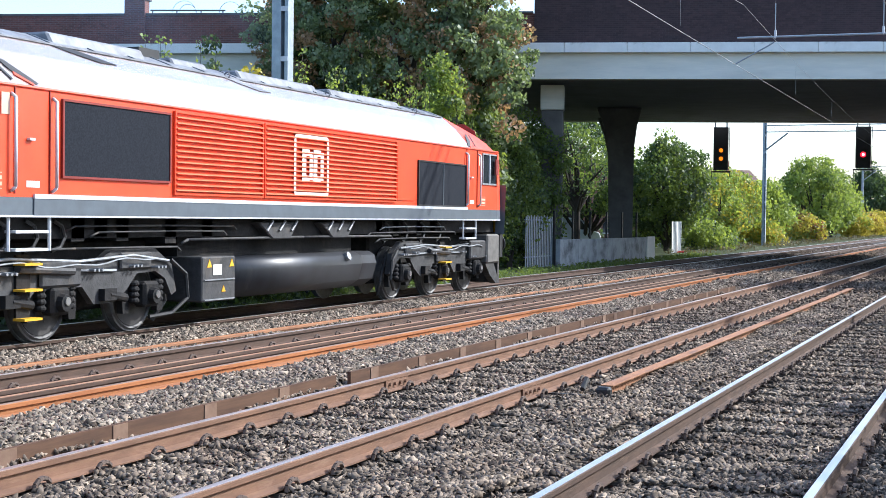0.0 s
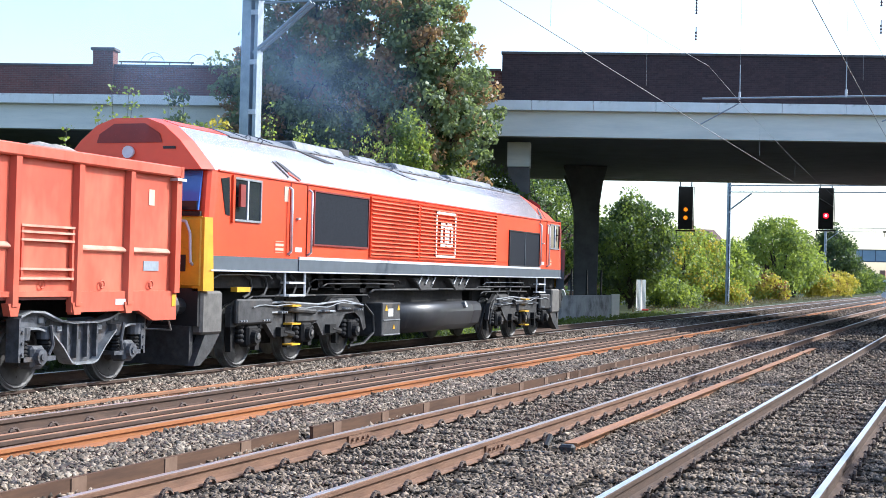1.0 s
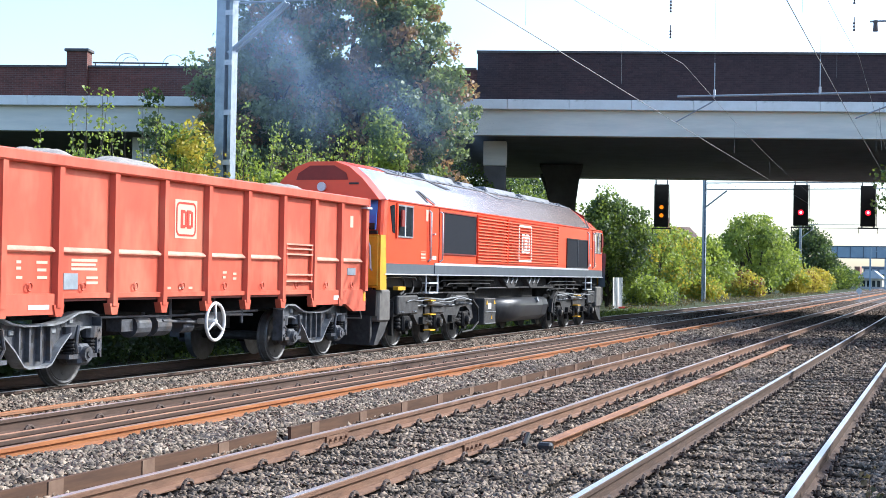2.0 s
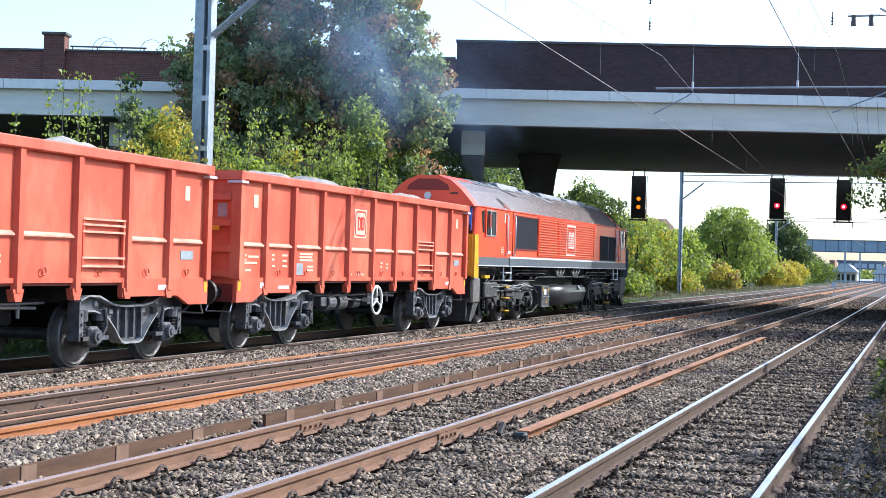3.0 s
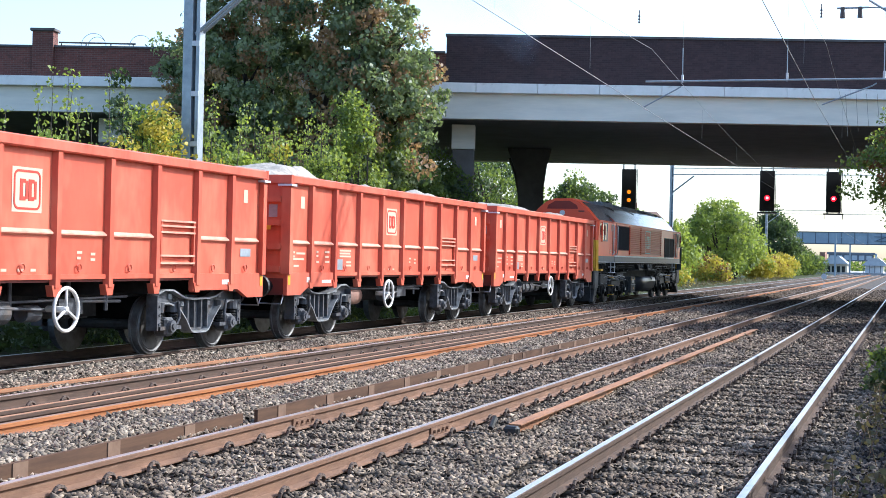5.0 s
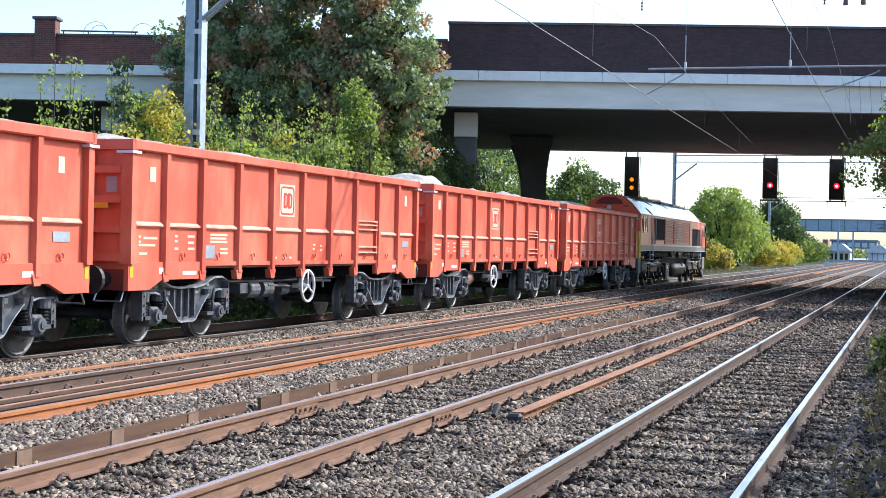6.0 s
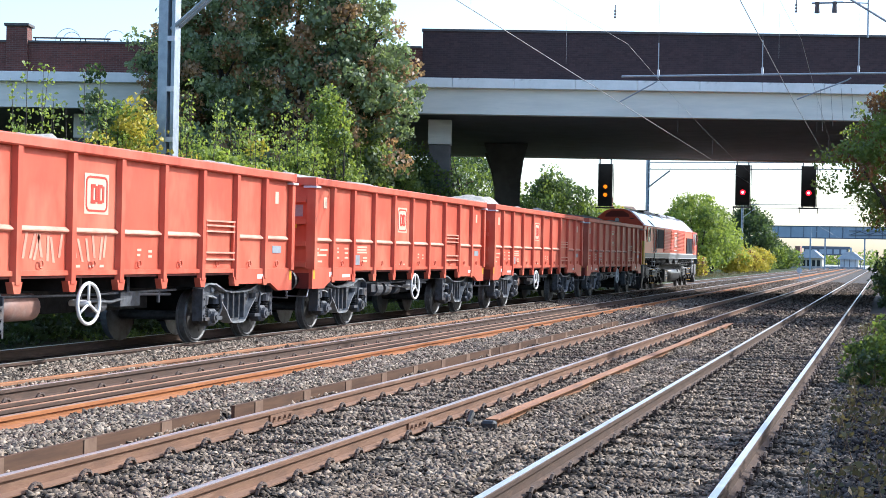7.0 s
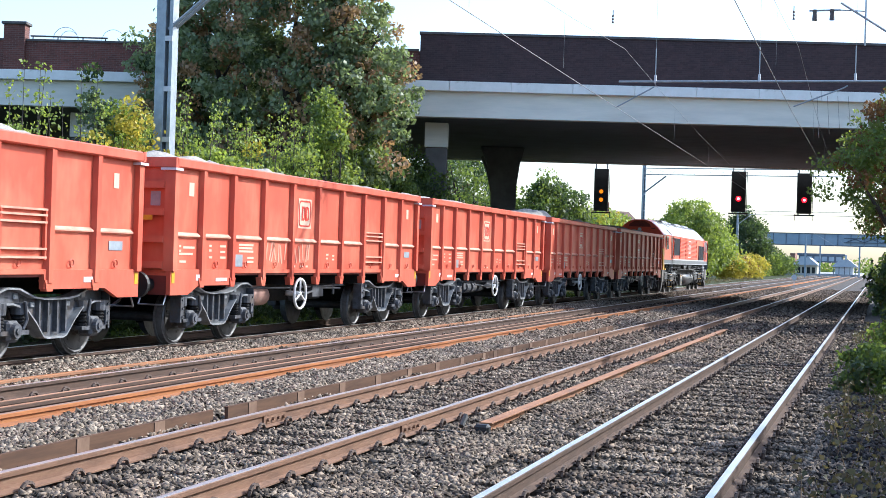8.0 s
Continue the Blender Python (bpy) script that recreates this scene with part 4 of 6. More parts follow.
def make_loco():
    """Six-axle diesel locomotive; y runs from its rear (coupled to the wagons) to its front."""
    lo = new("diesel_locomotive")
    Y0, Y1, XS = 1.12, 20.72, 1.32
    C = (Y0 + 21.5) / 2

    def skin(profile, name, mat, label=""):
        """Lofts a half outline over the straight body and both drawn-in ends."""
        full = [(x, z) for x, z in profile] + [(-x, z) for x, z in reversed(profile)]
        bm = B()
        stations = [(0.8, 0.94, -0.02), (0.86, 0.975, -0.01), (0.95, 0.992, 0), (Y0, 1.0, 0), (Y1, 1.0, 0), (21.1, 0.95, -0.03), (21.35, 0.88, -0.1), (21.45, 0.8, -0.16)]
        rings = []
        for y, k, dz in stations:
            row = []
            for x, z in full:
                lean = max(0.0, z - 2.45) * (0.34 if (y < Y0 or y > Y1) else 0.0)
                yy = y + lean * (1 if y < C else -1) * (0.45 if z < 3.3 else 0.35)
                row.append(bm.verts.new((x * k, yy, z + (dz if z > 3.0 else 0))))
            rings.append(row)
        n = len(full)
        for a, b in zip(rings, rings[1:]):
            for i in range(n):
                j = (i + 1) % n
                bm.faces.new((a[i], a[j], b[j], b[i]))
        bm.faces.new(rings[0][::-1])
        bm.faces.new(rings[-1])
        return part(name, bm, mat, lo, label)
    skin([(XS, 1.86), (XS, 3.2)], "body_side", LOCO_RED)
    skin([(XS + 0.004, 1.62), (XS + 0.004, 1.858)], "sill", SILL_GREY, "grey lower body band")
    # end roof hoods stay red, the middle roof is glossy with a grey walkway
    roof = [(XS, 3.202), (1.24, 3.3), (0.92, 3.66), (0.62, 3.9), (0.3, 4.01)]
    full = roof + [(-x, z) for x, z in reversed(roof)]
    bm = sweep(B(), full, 1.02, 18.98)
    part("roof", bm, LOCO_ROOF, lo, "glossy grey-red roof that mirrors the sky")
    for ya, yb, z_drop in ((0.62, 1.0, 0.02), (18.985, 21.2, 0.1)):
        bm = B()
        near, far = (yb, ya) if ya < 5 else (ya, yb)
        r0 = [bm.verts.new((x * 1.002, near, z + 0.004)) for x, z in full]
        r1 = [bm.verts.new((x * (0.99 if ya < 5 else 0.9), far, z - z_drop - (0.0 if ya < 5 else max(0, z - 3.2) * 0.25))) for x, z in full]
        n = len(full)
        for i in range(n):
            j = (i + 1) % n
            bm.faces.new((r0[i], r0[j], r1[j], r1[i]))
        bm.faces.new(r0)
        bm.faces.new(r1[::-1])
        part("cab_hood", bm, LOCO_RED, lo, "red hood over the cab end")
    # red band of the hood carried on along the edge of the roof
    for s in (-1, 1):
        part("roof_edge", run(B(), [(s * (XS + 0.005), Y0, 3.2), (s * (XS + 0.005), Y1, 3.2)], 0.022, 6), LOCO_RED, lo)
        part("roof_red_panel", sweep(B(), [(s * 0.62, 3.905), (s * 0.3, 4.015), (s * 0.3, 4.02), (s * 0.62, 3.91)], 1.03, 2.6), LOCO_RED, lo)
    part("roof_walkway", sweep(B(), [(-0.66, 3.885), (-0.3, 4.02), (0.3, 4.02), (0.66, 3.885), (0.66, 3.905), (0.3, 4.038), (-0.3, 4.038), (-0.66, 3.905)], 2.62, 18.9), ROOF_GREY, lo, "grey roof centre panels")
    for y0, y1, hgt, wd in ((5.3, 7.5, 0.06, 0.6), (8.4, 9.4, 0.05, 0.5), (10.2, 13.0, 0.04, 0.62), (13.6, 16.8, 0.035, 0.6)):
        bm = sweep(B(), [(-wd, 3.88), (wd, 3.88), (wd * 0.8, 4.03 + hgt), (-wd * 0.8, 4.03 + hgt)], y0, y1)
        part("roof_hatch", bevel(bm, 0.03), ROOF_GREY, lo, "grey roof hatch")
    part("exhaust_outlet", box(B(), -0.3, 0.3, 7.7, 8.25, 4.0, 4.17), BLACK, lo, "sooty exhaust outlet")
    # dark scoops let into the roof's shoulder
    for ys in (5.1, 9.5):
        bm = plate(B(), [(ys, 3.9), (ys + 0.45, 3.89), (ys + 1.3, 3.74), (ys + 0.9, 3.73), (ys + 0.4, 3.81)], 0.0, 0.02)
        for v in bm.verts:
            v.co.x += 0.62 + (3.9 - v.co.z) * 1.25
        part("roof_scoop", bm, BLACK if ys < 6 else ROOF_GREY, lo, "dark scoop in the roof's shoulder")
    for k in range(17):
        # seams between the roof panels
        y = 3.2 + k * 0.96
        part("roof_seam", sweep(B(), [(0.3, 4.039), (0.66, 3.906), (0.66, 3.918), (0.3, 4.052)], y, y + 0.03), SILL_GREY, lo)
    for y in (3.3, 3.75, 9.7, 13.3, 17.4):
        part("lifting_eye", ring(B(), (0.63, y, 3.93), (0, 1, 0), 0.05, 0.014, 8, 4), ROOF_GREY, lo)
    for s in (-1, 1):
        x = s * XS

        def side_box(name, y0, y1, z0, z1, d0, d1, mat, label=""):
            return part(name, box(B(), *sorted((x + s * d0, x + s * d1)), y0, y1, z0, z1), mat, lo, label)

        def frame_of(name, y0, y1, z0, z1, wdt, mat, d=0.03):
            bm = B()
            xa, xb = sorted((x + s * 0.001, x + s * d))
            box(bm, xa, xb, y0 - wdt, y1 + wdt, z1, z1 + wdt)
            box(bm, xa, xb, y0 - wdt, y1 + wdt, z0 - wdt, z0)
            box(bm, xa, xb, y0 - wdt, y0, z0, z1)
            box(bm, xa, xb, y1, y1 + wdt, z0, z1)
            return part(name, bm, mat, lo)
        # stripes
        side_box("upper_stripe", 3.98, 18.75, 1.845, 1.9, 0.001, 0.03, STRIPE, "pale line above the grey band")
        side_box("lower_stripe", 0.95, 20.9, 1.615, 1.64, 0.006, 0.018, STRIPE)
        side_box("grey_band", 3.98, 18.75, 1.64, 1.84, 0.005, 0.022, SILL_GREY)
        # cab windows and doors, both ends
        for cab, d in ((1, 1), (-1, -1)):
            def Yc(v, cab=cab):
                return v if cab == 1 else (22.2 - v if v < 3 else 23.0 - v)
            y0, y1 = sorted((Yc(1.62), Yc(2.5)))
            side_box("cab_window", y0, y1, 2.46, 3.1, 0.002, 0.012, GLASS, "dark sliding side window")
            frame_of("window_frame", y0, y1, 2.46, 3.1, 0.035, STEEL_GREY, 0.03)
            ym = (y0 + y1) / 2
            side_box("window_bar", ym - 0.02, ym + 0.02, 2.46, 3.1, 0.012, 0.03, STRIPE)
            o = [(Yc(1.2), 3.08), (Yc(1.46), 3.12), (Yc(1.5), 2.5), (Yc(1.36), 2.52)]
            if cab == 1:
                part("quarter_light", plate(B(), o, *sorted((x + s * 0.002, x + s * 0.01))), GLASS, lo)
            yd0, yd1 = sorted((Yc(3.62), Yc(4.3)))
            for ya in (yd0, yd1 - 0.02):
                part("door_seam", box(B(), *sorted((x + s * 0.001, x + s * 0.014)), ya, ya + 0.02, 1.9, 3.18), MARK_DARKRED, lo)
            for ya in (yd0 - 0.05, yd1 + 0.05):
                bm = run(B(), [(x, ya, 3.1), (x + s * 0.07, ya, 3.05), (x + s * 0.07, ya, 1.98), (x, ya, 1.93)], 0.022, 6)
                part("handrail", bm, STRIPE, lo, "white door handrail", True)
                bm = run(B(), [(x - s * 0.04, ya, 1.62), (x - s * 0.04, ya, 1.2)], 0.022, 6)
                part("step_stanchion", bm, STRIPE, lo)
            bm = B()
            for z in (1.42, 1.2):
                box(bm, *sorted((x - s * 0.16, x + s * 0.01)), yd0 + 0.03, yd1 - 0.03, z, z + 0.035)
            part("door_step", bm, STRIPE, lo, "pale worn step edge")
            side_box("door_handle", (yd0 + yd1) / 2 - 0.1, (yd0 + yd1) / 2, 2.55, 2.58, 0.0, 0.05, STRIPE)
            side_box("notice", yd1 - 0.45, yd1 - 0.2, 1.98, 2.06, 0.001, 0.006, WHITE)
            side_box("number_bar", *sorted((Yc(3.1), Yc(3.4))), 1.95, 2.15, 0.001, 0.006, STRIPE_CREAM, "small pale marking")
            # leaf-shaped opening in the roof edge above the door, with a thin line before it
            for o, mat in (([(3.44, 3.54), (3.5, 3.54), (3.66, 3.28), (3.62, 3.27)], BLACK), ([(3.6, 3.56), (3.74, 3.52), (4.12, 3.26), (4.02, 3.25), (3.72, 3.4)], BLACK), ([(3.76, 3.38), (4.03, 3.24), (3.97, 3.235), (3.74, 3.34)], LOCO_RED)):
                bm = plate(B(), [(Yc(v), z) for v, z in o], *sorted((s * 1.05, s * 1.26)))
                for v in bm.verts:
                    v.co.x = s * (1.318 - (v.co.z - 3.22) * 0.88 + (0.0 if abs(v.co.x) < 1.1 else 0.012))
                part("roof_slot", bm, mat, lo, "dark leaf-shaped opening in the roof edge")
            # pale plate by the door, mirror arm and pillar by the cab window
            yp = yd0 - 0.24 if cab == 1 else yd1 + 0.08
            side_box("door_plate", yp, yp + 0.15, 2.84, 3.1, 0.001, 0.012, STRIPE_CREAM, "cream plate beside the door")
            ya, yb = sorted((Yc(1.55), Yc(1.62)))
            side_box("window_pillar", ya, yb, 2.4, 3.16, 0.0, 0.035, LOCO_RED)
            ya, yb = sorted((Yc(1.68), Yc(1.84)))
            side_box("mirror", ya, yb, 2.66, 3.02, 0.06, 0.1, MARK_DARKRED, "folded red mirror")
            side_box("mirror_arm", ya, ya + 0.03, 2.82, 2.85, 0.0, 0.06, BLACK)
            for k in range(3):
                side_box("notice_line", *sorted((Yc(3.08), Yc(3.42))), 1.96 + k * 0.075, 1.99 + k * 0.075, 0.006, 0.009, LOCO_RED)
        # grilles
        for y0, y1, z0, z1, mid in ((4.55, 6.95, 2.14, 3.08, False), (16.0, 18.62, 1.93, 2.8, True)):
            side_box("grille", y0, y1, z0, z1, 0.002, 0.02, GRILLE, "dark mesh air intake")
            frame_of("grille_frame", y0, y1, z0, z1, 0.03, MARK_DARKRED if not mid else BLACK, 0.035)
            if mid:
                side_box("grille_bar", (y0 + y1) / 2 - 0.015, (y0 + y1) / 2 + 0.015, z0, z1, 0.02, 0.035, SILL_GREY)
        # louvred doors
        for y0, y1 in ((7.1, 9.6), (9.7, 14.85)):
            me = None
            for k in range(14):
                z = 2.0 + k * 0.08
                if me is None:
                    prof = [(0.001 * s, 0.012), (0.05 * s, 0.0), (0.056 * s, 0.01), (0.03 * s, 0.036), (0.001 * s, 0.05)]
                    me = mesh_of("louvre", sweep(B(), prof, y0, y1), LOCO_RED)
                    # pale strip paints the sun's highlight along each louvre edge
                    lip = mesh_of("louvre_lip", box(B(), *sorted((0.05 * s, 0.059 * s)), y0, y1, 0.008, 0.024), LOUVRE_GLINT)
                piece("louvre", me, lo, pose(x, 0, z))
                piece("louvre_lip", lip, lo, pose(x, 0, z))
            frame_of("louvre_frame", y0, y1, 1.98, 3.12, 0.03, LOCO_RED, 0.04)
        side_box("plain_panel", 14.95, 15.75, 2.0, 3.1, 0.001, 0.02, LOCO_RED)
        emblem(lo, x + s * 0.04, 11.28, 2.52, 1.28, 1.04, WHITE, WHITE, 0.07)
        # fuel tank and boxes
        tank = [(s * 0.3, 1.02), (s * 1.12, 1.02), (s * 1.24, 0.95), (s * 1.28, 0.8), (s * 1.2, 0.5), (s * 0.98, 0.36), (s * 0.3, 0.34)]
        part("fuel_tank", sweep(B(), tank, 9.0, 13.5), TANK, lo, "black fuel tank with rounded flank", True)
        part("tank_end", sweep(B(), [(a * 0.97, b) for a, b in tank], 13.5, 14.2), TANK, lo)
        part("battery_box", bevel(box(B(), *sorted((s * 0.5, s * 1.27)), 7.95, 8.92, 0.36, 1.04), 0.02), BOGIE, lo, "grey equipment box")
        bm = B()
        box(bm, *sorted((s * 1.272, s * 1.29)), 8.0, 8.87, 0.68, 0.7)
        box(bm, *sorted((s * 1.272, s * 1.29)), 8.0, 8.87, 0.38, 0.4)
        part("box_hinge", bm, STEEL_GREY, lo)
        part("box_label", box(B(), *sorted((s * 1.272, s * 1.28)), 8.25, 8.5, 0.76, 0.92), WHITE, lo)
        bm = B()
        for yy in (8.15, 8.8):
            plate(bm, [(yy - 0.07, 0.88), (yy + 0.07, 0.88), (yy, 1.0)], *sorted((s * 1.272, s * 1.279)))
        plate(bm, [(8.5, 0.5), (8.62, 0.5), (8.56, 0.6)], *sorted((s * 1.272, s * 1.279)))
        part("warning_triangle", bm, YELLOW, lo, "yellow warning triangles")
        part("filler_cap", tube(B(), (s * 1.2, 12.9, 0.92), (s * 1.3, 12.9, 0.96), 0.08, 10), STEEL_GREY, lo)
        for y0 in (9.75, 11.95):
            o = [(y0, 1.56), (y0 + 1.4, 1.56), (y0 + 1.1, 1.28), (y0 + 0.5, 1.28)]
            part("filter_box", bevel(plate(B(), o, *sorted((s * 0.85, s * 1.2))), 0.02), BOGIE, lo, "grey filter box")
            for k in range(3):
                part("filter_clip", tube(B(), (s * 1.22, y0 + 0.25 + k * 0.42, 1.42), (s * 1.22, y0 + 0.45 + k * 0.42, 1.58), 0.022, 6), STEEL_GREY, lo)
        # pipes below the body
        for z, ya, yb, r in ((1.5, 4.9, 9.2, 0.018), (1.42, 5.4, 8.9, 0.018), (1.56, 1.4, 3.4, 0.015), (1.3, 7.6, 15.2, 0.03), (1.2, 2.5, 7.6, 0.02), (1.36, 14.0, 18.6, 0.018), (1.47, 14.6, 18.0, 0.016), (1.24, 14.4, 18.3, 0.02)):
            yv = (ya + yb) / 2
            bm = run(B(), [(s * 1.12, ya, z - 0.06), (s * 1.15, ya + 0.15, z), (s * 1.15, yv, z + 0.01), (s * 1.15, yb - 0.15, z), (s * 1.12, yb, z - 0.06)], r * 0.8, 6)
            part("air_pipe", bm, BOGIE if r > 0.017 else STEEL_GREY, lo, "", True)
        bm = B()
        for k in range(9):
            y = 2.4 + k * 0.55 if k < 5 else 14.8 + (k - 5) * 0.9
            pts = [(s * 1.1, y + 0.3 * math.sin(a) * 1.0, 1.38 + 0.2 * math.cos(a)) for a in (0.2, 0.9, 1.7, 2.4, 3.1)]
            run(bm, pts, 0.026, 6)
        part("flexible_hose", bm, RUBBER, lo)
        for y, hgt in ((5.1, 0.3), (5.6, 0.24), (6.1, 0.3), (7.3, 0.35), (8.3, 0.32), (14.6, 0.28), (15.4, 0.3), (16.6, 0.3), (17.3, 0.25)):
            part("underfloor_box", box(B(), *sorted((s * 0.7, s * 1.05)), y, y + 0.28, 1.6 - hgt, 1.6), UNDER, lo)
        # bogies
        for c in (4.77, 17.87):
            e = 1 if c < 10 else -1
            out = [(-2.75, 0.7), (-2.75, 1.02), (-2.5, 1.14), (-1.35, 1.14), (-1.1, 1.0), (0.8, 1.0), (1.15, 1.18), (2.2, 1.18), (2.62, 0.95), (2.75, 0.55), (2.62, 0.5), (2.45, 0.75), (2.2, 0.86), (1.75, 0.84),
                   (1.5, 0.62), (1.2, 0.46), (0.75, 0.46), (0.5, 0.7), (-0.45, 0.7), (-0.7, 0.48), (-1.2, 0.48), (-1.5, 0.72), (-2.4, 0.72)]
            fr = part("bogie_frame", plate(B(), [(c + e * a, b) for a, b in out], *sorted((s * 1.0, s * 1.1))), BOGIE, lo, "grimy grey bogie side frame")
            for dy in (-2.05, 0, 2.05):
                bm = bevel(box(B(), *sorted((s * 0.95, s * 1.16)), c + dy - 0.19, c + dy + 0.19, 0.36, 0.72), 0.04)
                tube(bm, (s * 1.14, c + dy, 0.52), (s * 1.24, c + dy, 0.52), 0.13, 12, 0.11)
                part("axle_box", bm, UNDER, fr)
                part("axle_cap", tube(B(), (s * 1.24, c + dy, 0.54), (s * 1.26, c + dy, 0.54), 0.055, 10), STEEL, fr)
                for dd in (-0.3, 0.3):
                    part("spring", coil((s * 1.04, c + dy + dd, 0.42), 0.32, 0.085, 4), UNDER, fr)
            for a0, a1, z0, z1, d in ((-2.7, -1.45, 0.74, 1.16, 1.2), (-0.42, 0.42, 0.72, 1.06, 1.16), (1.3, 2.05, 0.9, 1.14, 1.15)):
                y0, y1 = sorted((c + e * a0, c + e * a1))
                bm = bevel(box(B(), *sorted((s * 1.101, s * d)), y0, y1, z0, z1), 0.03)
                part("frame_box", bm, BOGIE, fr, "grey casting on the bogie frame")
            for a0, z0 in ((-2.5, 0.8), (-1.7, 0.8), (-1.05, 0.92), (0.7, 0.92), (1.6, 0.95), (2.2, 0.92)):
                bm = B()
                for dy in (-0.09, 0.0, 0.09):
                    tube(bm, (s * 1.1, c + e * a0 + dy, z0), (s * 1.225, c + e * a0 + dy, z0), 0.022, 6)
                part("bolt_row", bm, STEEL_GREY, fr)
            for dy in (-2.05, 0.0, 2.05):
                for dd in (-0.42, 0.42):
                    bm = plate(B(), [(c + dy + dd - 0.07, 0.28), (c + dy + dd + 0.07, 0.28), (c + dy + dd + 0.1, 0.7), (c + dy + dd - 0.1, 0.7)], *sorted((s * 0.9, s * 1.0)))
                    part("brake_hanger", bm, UNDER, fr)
            pts = [(s * 1.22, c - e * 2.2 + 0.22 * e * k, 1.02 + 0.02 * math.sin(k * 1.3) + 0.035 * math.sin(k * 0.45)) for k in range(20)]
            part("wavy_pipe", run(B(), pts, 0.012, 5), STEEL_GREY, fr, "pale flexible pipe along the frame")
            bm = run(B(), [(s * 1.16, c + e * 2.5, 1.02), (s * 1.2, c + e * 2.85, 0.8), (s * 1.2, c + e * 2.9, 0.45), (s * 1.12, c + e * 2.6, 0.24), (s * 1.0, c + e * 2.2, 0.2)], 0.03, 6)
            part("sanding_hose", bm, RUBBER, fr)
            bm = run(B(), [(s * 1.14, c - 2.3, 1.05), (s * 1.14, c - 1.0, 1.1), (s * 1.14, c + 0.4, 1.04), (s * 1.14, c + 1.6, 1.1), (s * 1.14, c + 2.5, 1.0)], 0.022, 6)
            run(bm, [(s * 1.13, c - 2.0, 0.9), (s * 1.13, c - 0.5, 0.94), (s * 1.13, c + 1.2, 0.9)], 0.02, 6)
            part("bogie_pipe", bm, STEEL_GREY, fr)
            for dy in (-1.0, 1.0):
                bm = box(B(), *sorted((s * 1.0, s * 1.2)), c + dy - 0.14, c + dy + 0.14, 0.5, 0.66)
                tube(bm, (s * 1.15, c + dy, 0.58), (s * 1.15, c + dy + 0.4, 0.52), 0.06, 8)
                part("brake_cylinder", bm, UNDER, fr)
            part("damper", tube(B(), (s * 1.18, c - 0.9, 0.98), (s * 1.18, c + 0.2, 0.92), 0.055, 8), BOGIE, fr)
            part("sand_pipe", run(B(), [(s * 0.95, c + 2.6 * e, 0.9), (s * 0.9, c + 2.75 * e, 0.4), (s * 0.78, c + 2.6 * e, 0.12)], 0.03, 6), BOGIE, fr)
        for yd in (3.98, 17.74):
            bm = B()
            for z in (0.34, 0.7, 1.02):
                box(bm, *sorted((s * 1.12, s * 1.3)), yd - 0.12, yd + 0.22, z, z + 0.03)
            part("bogie_step", bm, YELLOW, lo, "worn yellow-edged step")
            part("bogie_step_hanger", box(B(), *sorted((s * 1.1, s * 1.14)), yd - 0.08, yd + 0.18, 0.34, 1.15), UNDER, lo)
        for y0, y1 in ((0.85, 1.5), (20.3, 21.1)):
            part("sandbox", bevel(box(B(), *sorted((s * 0.85, s * 1.25)), y0, y1, 0.62, 1.3), 0.04), SANDBOX, lo, "grey sandbox beside the buffer beam")
            yo, yi = (y0, y1) if y0 < 5 else (y1, y0)
            part("plough_side", plate(B(), [(yo + 0.3 * (yi - yo), 0.615), (yi, 0.615), (yo + 0.6 * (yi - yo), 0.34), (yo + 0.1 * (yi - yo), 0.14), (yo - 0.2 * (yi - yo), 0.14)], *sorted((s * 1.05, s * 1.2))), BOGIE, lo, "grey guard plate")
        part("lamp_bracket", box(B(), *sorted((s * 1.1, s * 1.22)), 2.0, 2.45, 1.28, 1.36), YELLOW, lo)
    for y in (2.75, 4.77, 6.79, 15.85, 17.87, 19.89):
        make_wheelset(lo, y, 0.53)
    part("underframe", box(B(), -1.05, 1.05, 1.2, 21.2, 1.34, 1.62), UNDER, lo)
    # solid blocks added between the wheels so no light shows through
    for c in (4.77, 17.87):
        part("bogie_bolster", bevel(box(B(), -0.62, 0.62, c - 2.7, c + 2.7, 0.34, 1.33), 0.05), UNDER, lo, "dark block added inside the bogie to shut out light from behind")
    part("centre_tank", box(B(), -0.8, 0.8, 8.0, 14.0, 0.4, 1.34), UNDER, lo)
    # rear and front ends
    for y, out in ((0.79, -1), (21.46, 1)):
        half = 1.27 if out < 0 else 1.08
        bm = bevel(box(B(), -half, half, *sorted((y + out * 0.02, y - out * 0.16)), 1.34, 2.46), 0.05)
        part("yellow_end", bm, YELLOW, lo, "yellow warning panel on the cab end")
        for s in (-1, 1):
            bm = plate(B(), [(y + out * 0.0, 1.3), (y - out * 0.26, 1.3), (y - out * 0.17, 2.45), (y - out * 0.0, 2.45)], *sorted((s * 1.1, s * 1.3)))
            for v in bm.verts:
                if abs(v.co.x) > 1.2:
                    v.co.x = s * (1.332 if abs(v.co.y - y) > 0.1 else (1.29 if out < 0 else 1.16))
            part("end_corner", bm, YELLOW if out < 0 else SILL_GREY, lo)
            part("corner_handrail", run(B(), [(s * 0.75, y + out * 0.02, 2.4), (s * 1.0, y + out * 0.08, 2.38), (s * 1.08, y + out * 0.08, 2.2), (s * 1.1, y + out * 0.08, 1.75), (s * 1.1, y, 1.7)], 0.022, 6), STRIPE, lo)
            ws = plate(B(), [(-0.02, 2.56), (0.02, 2.56), (0.02, 3.18), (-0.02, 3.18)], *sorted((s * 0.1, s * (1.17 if out < 0 else 1.0))))
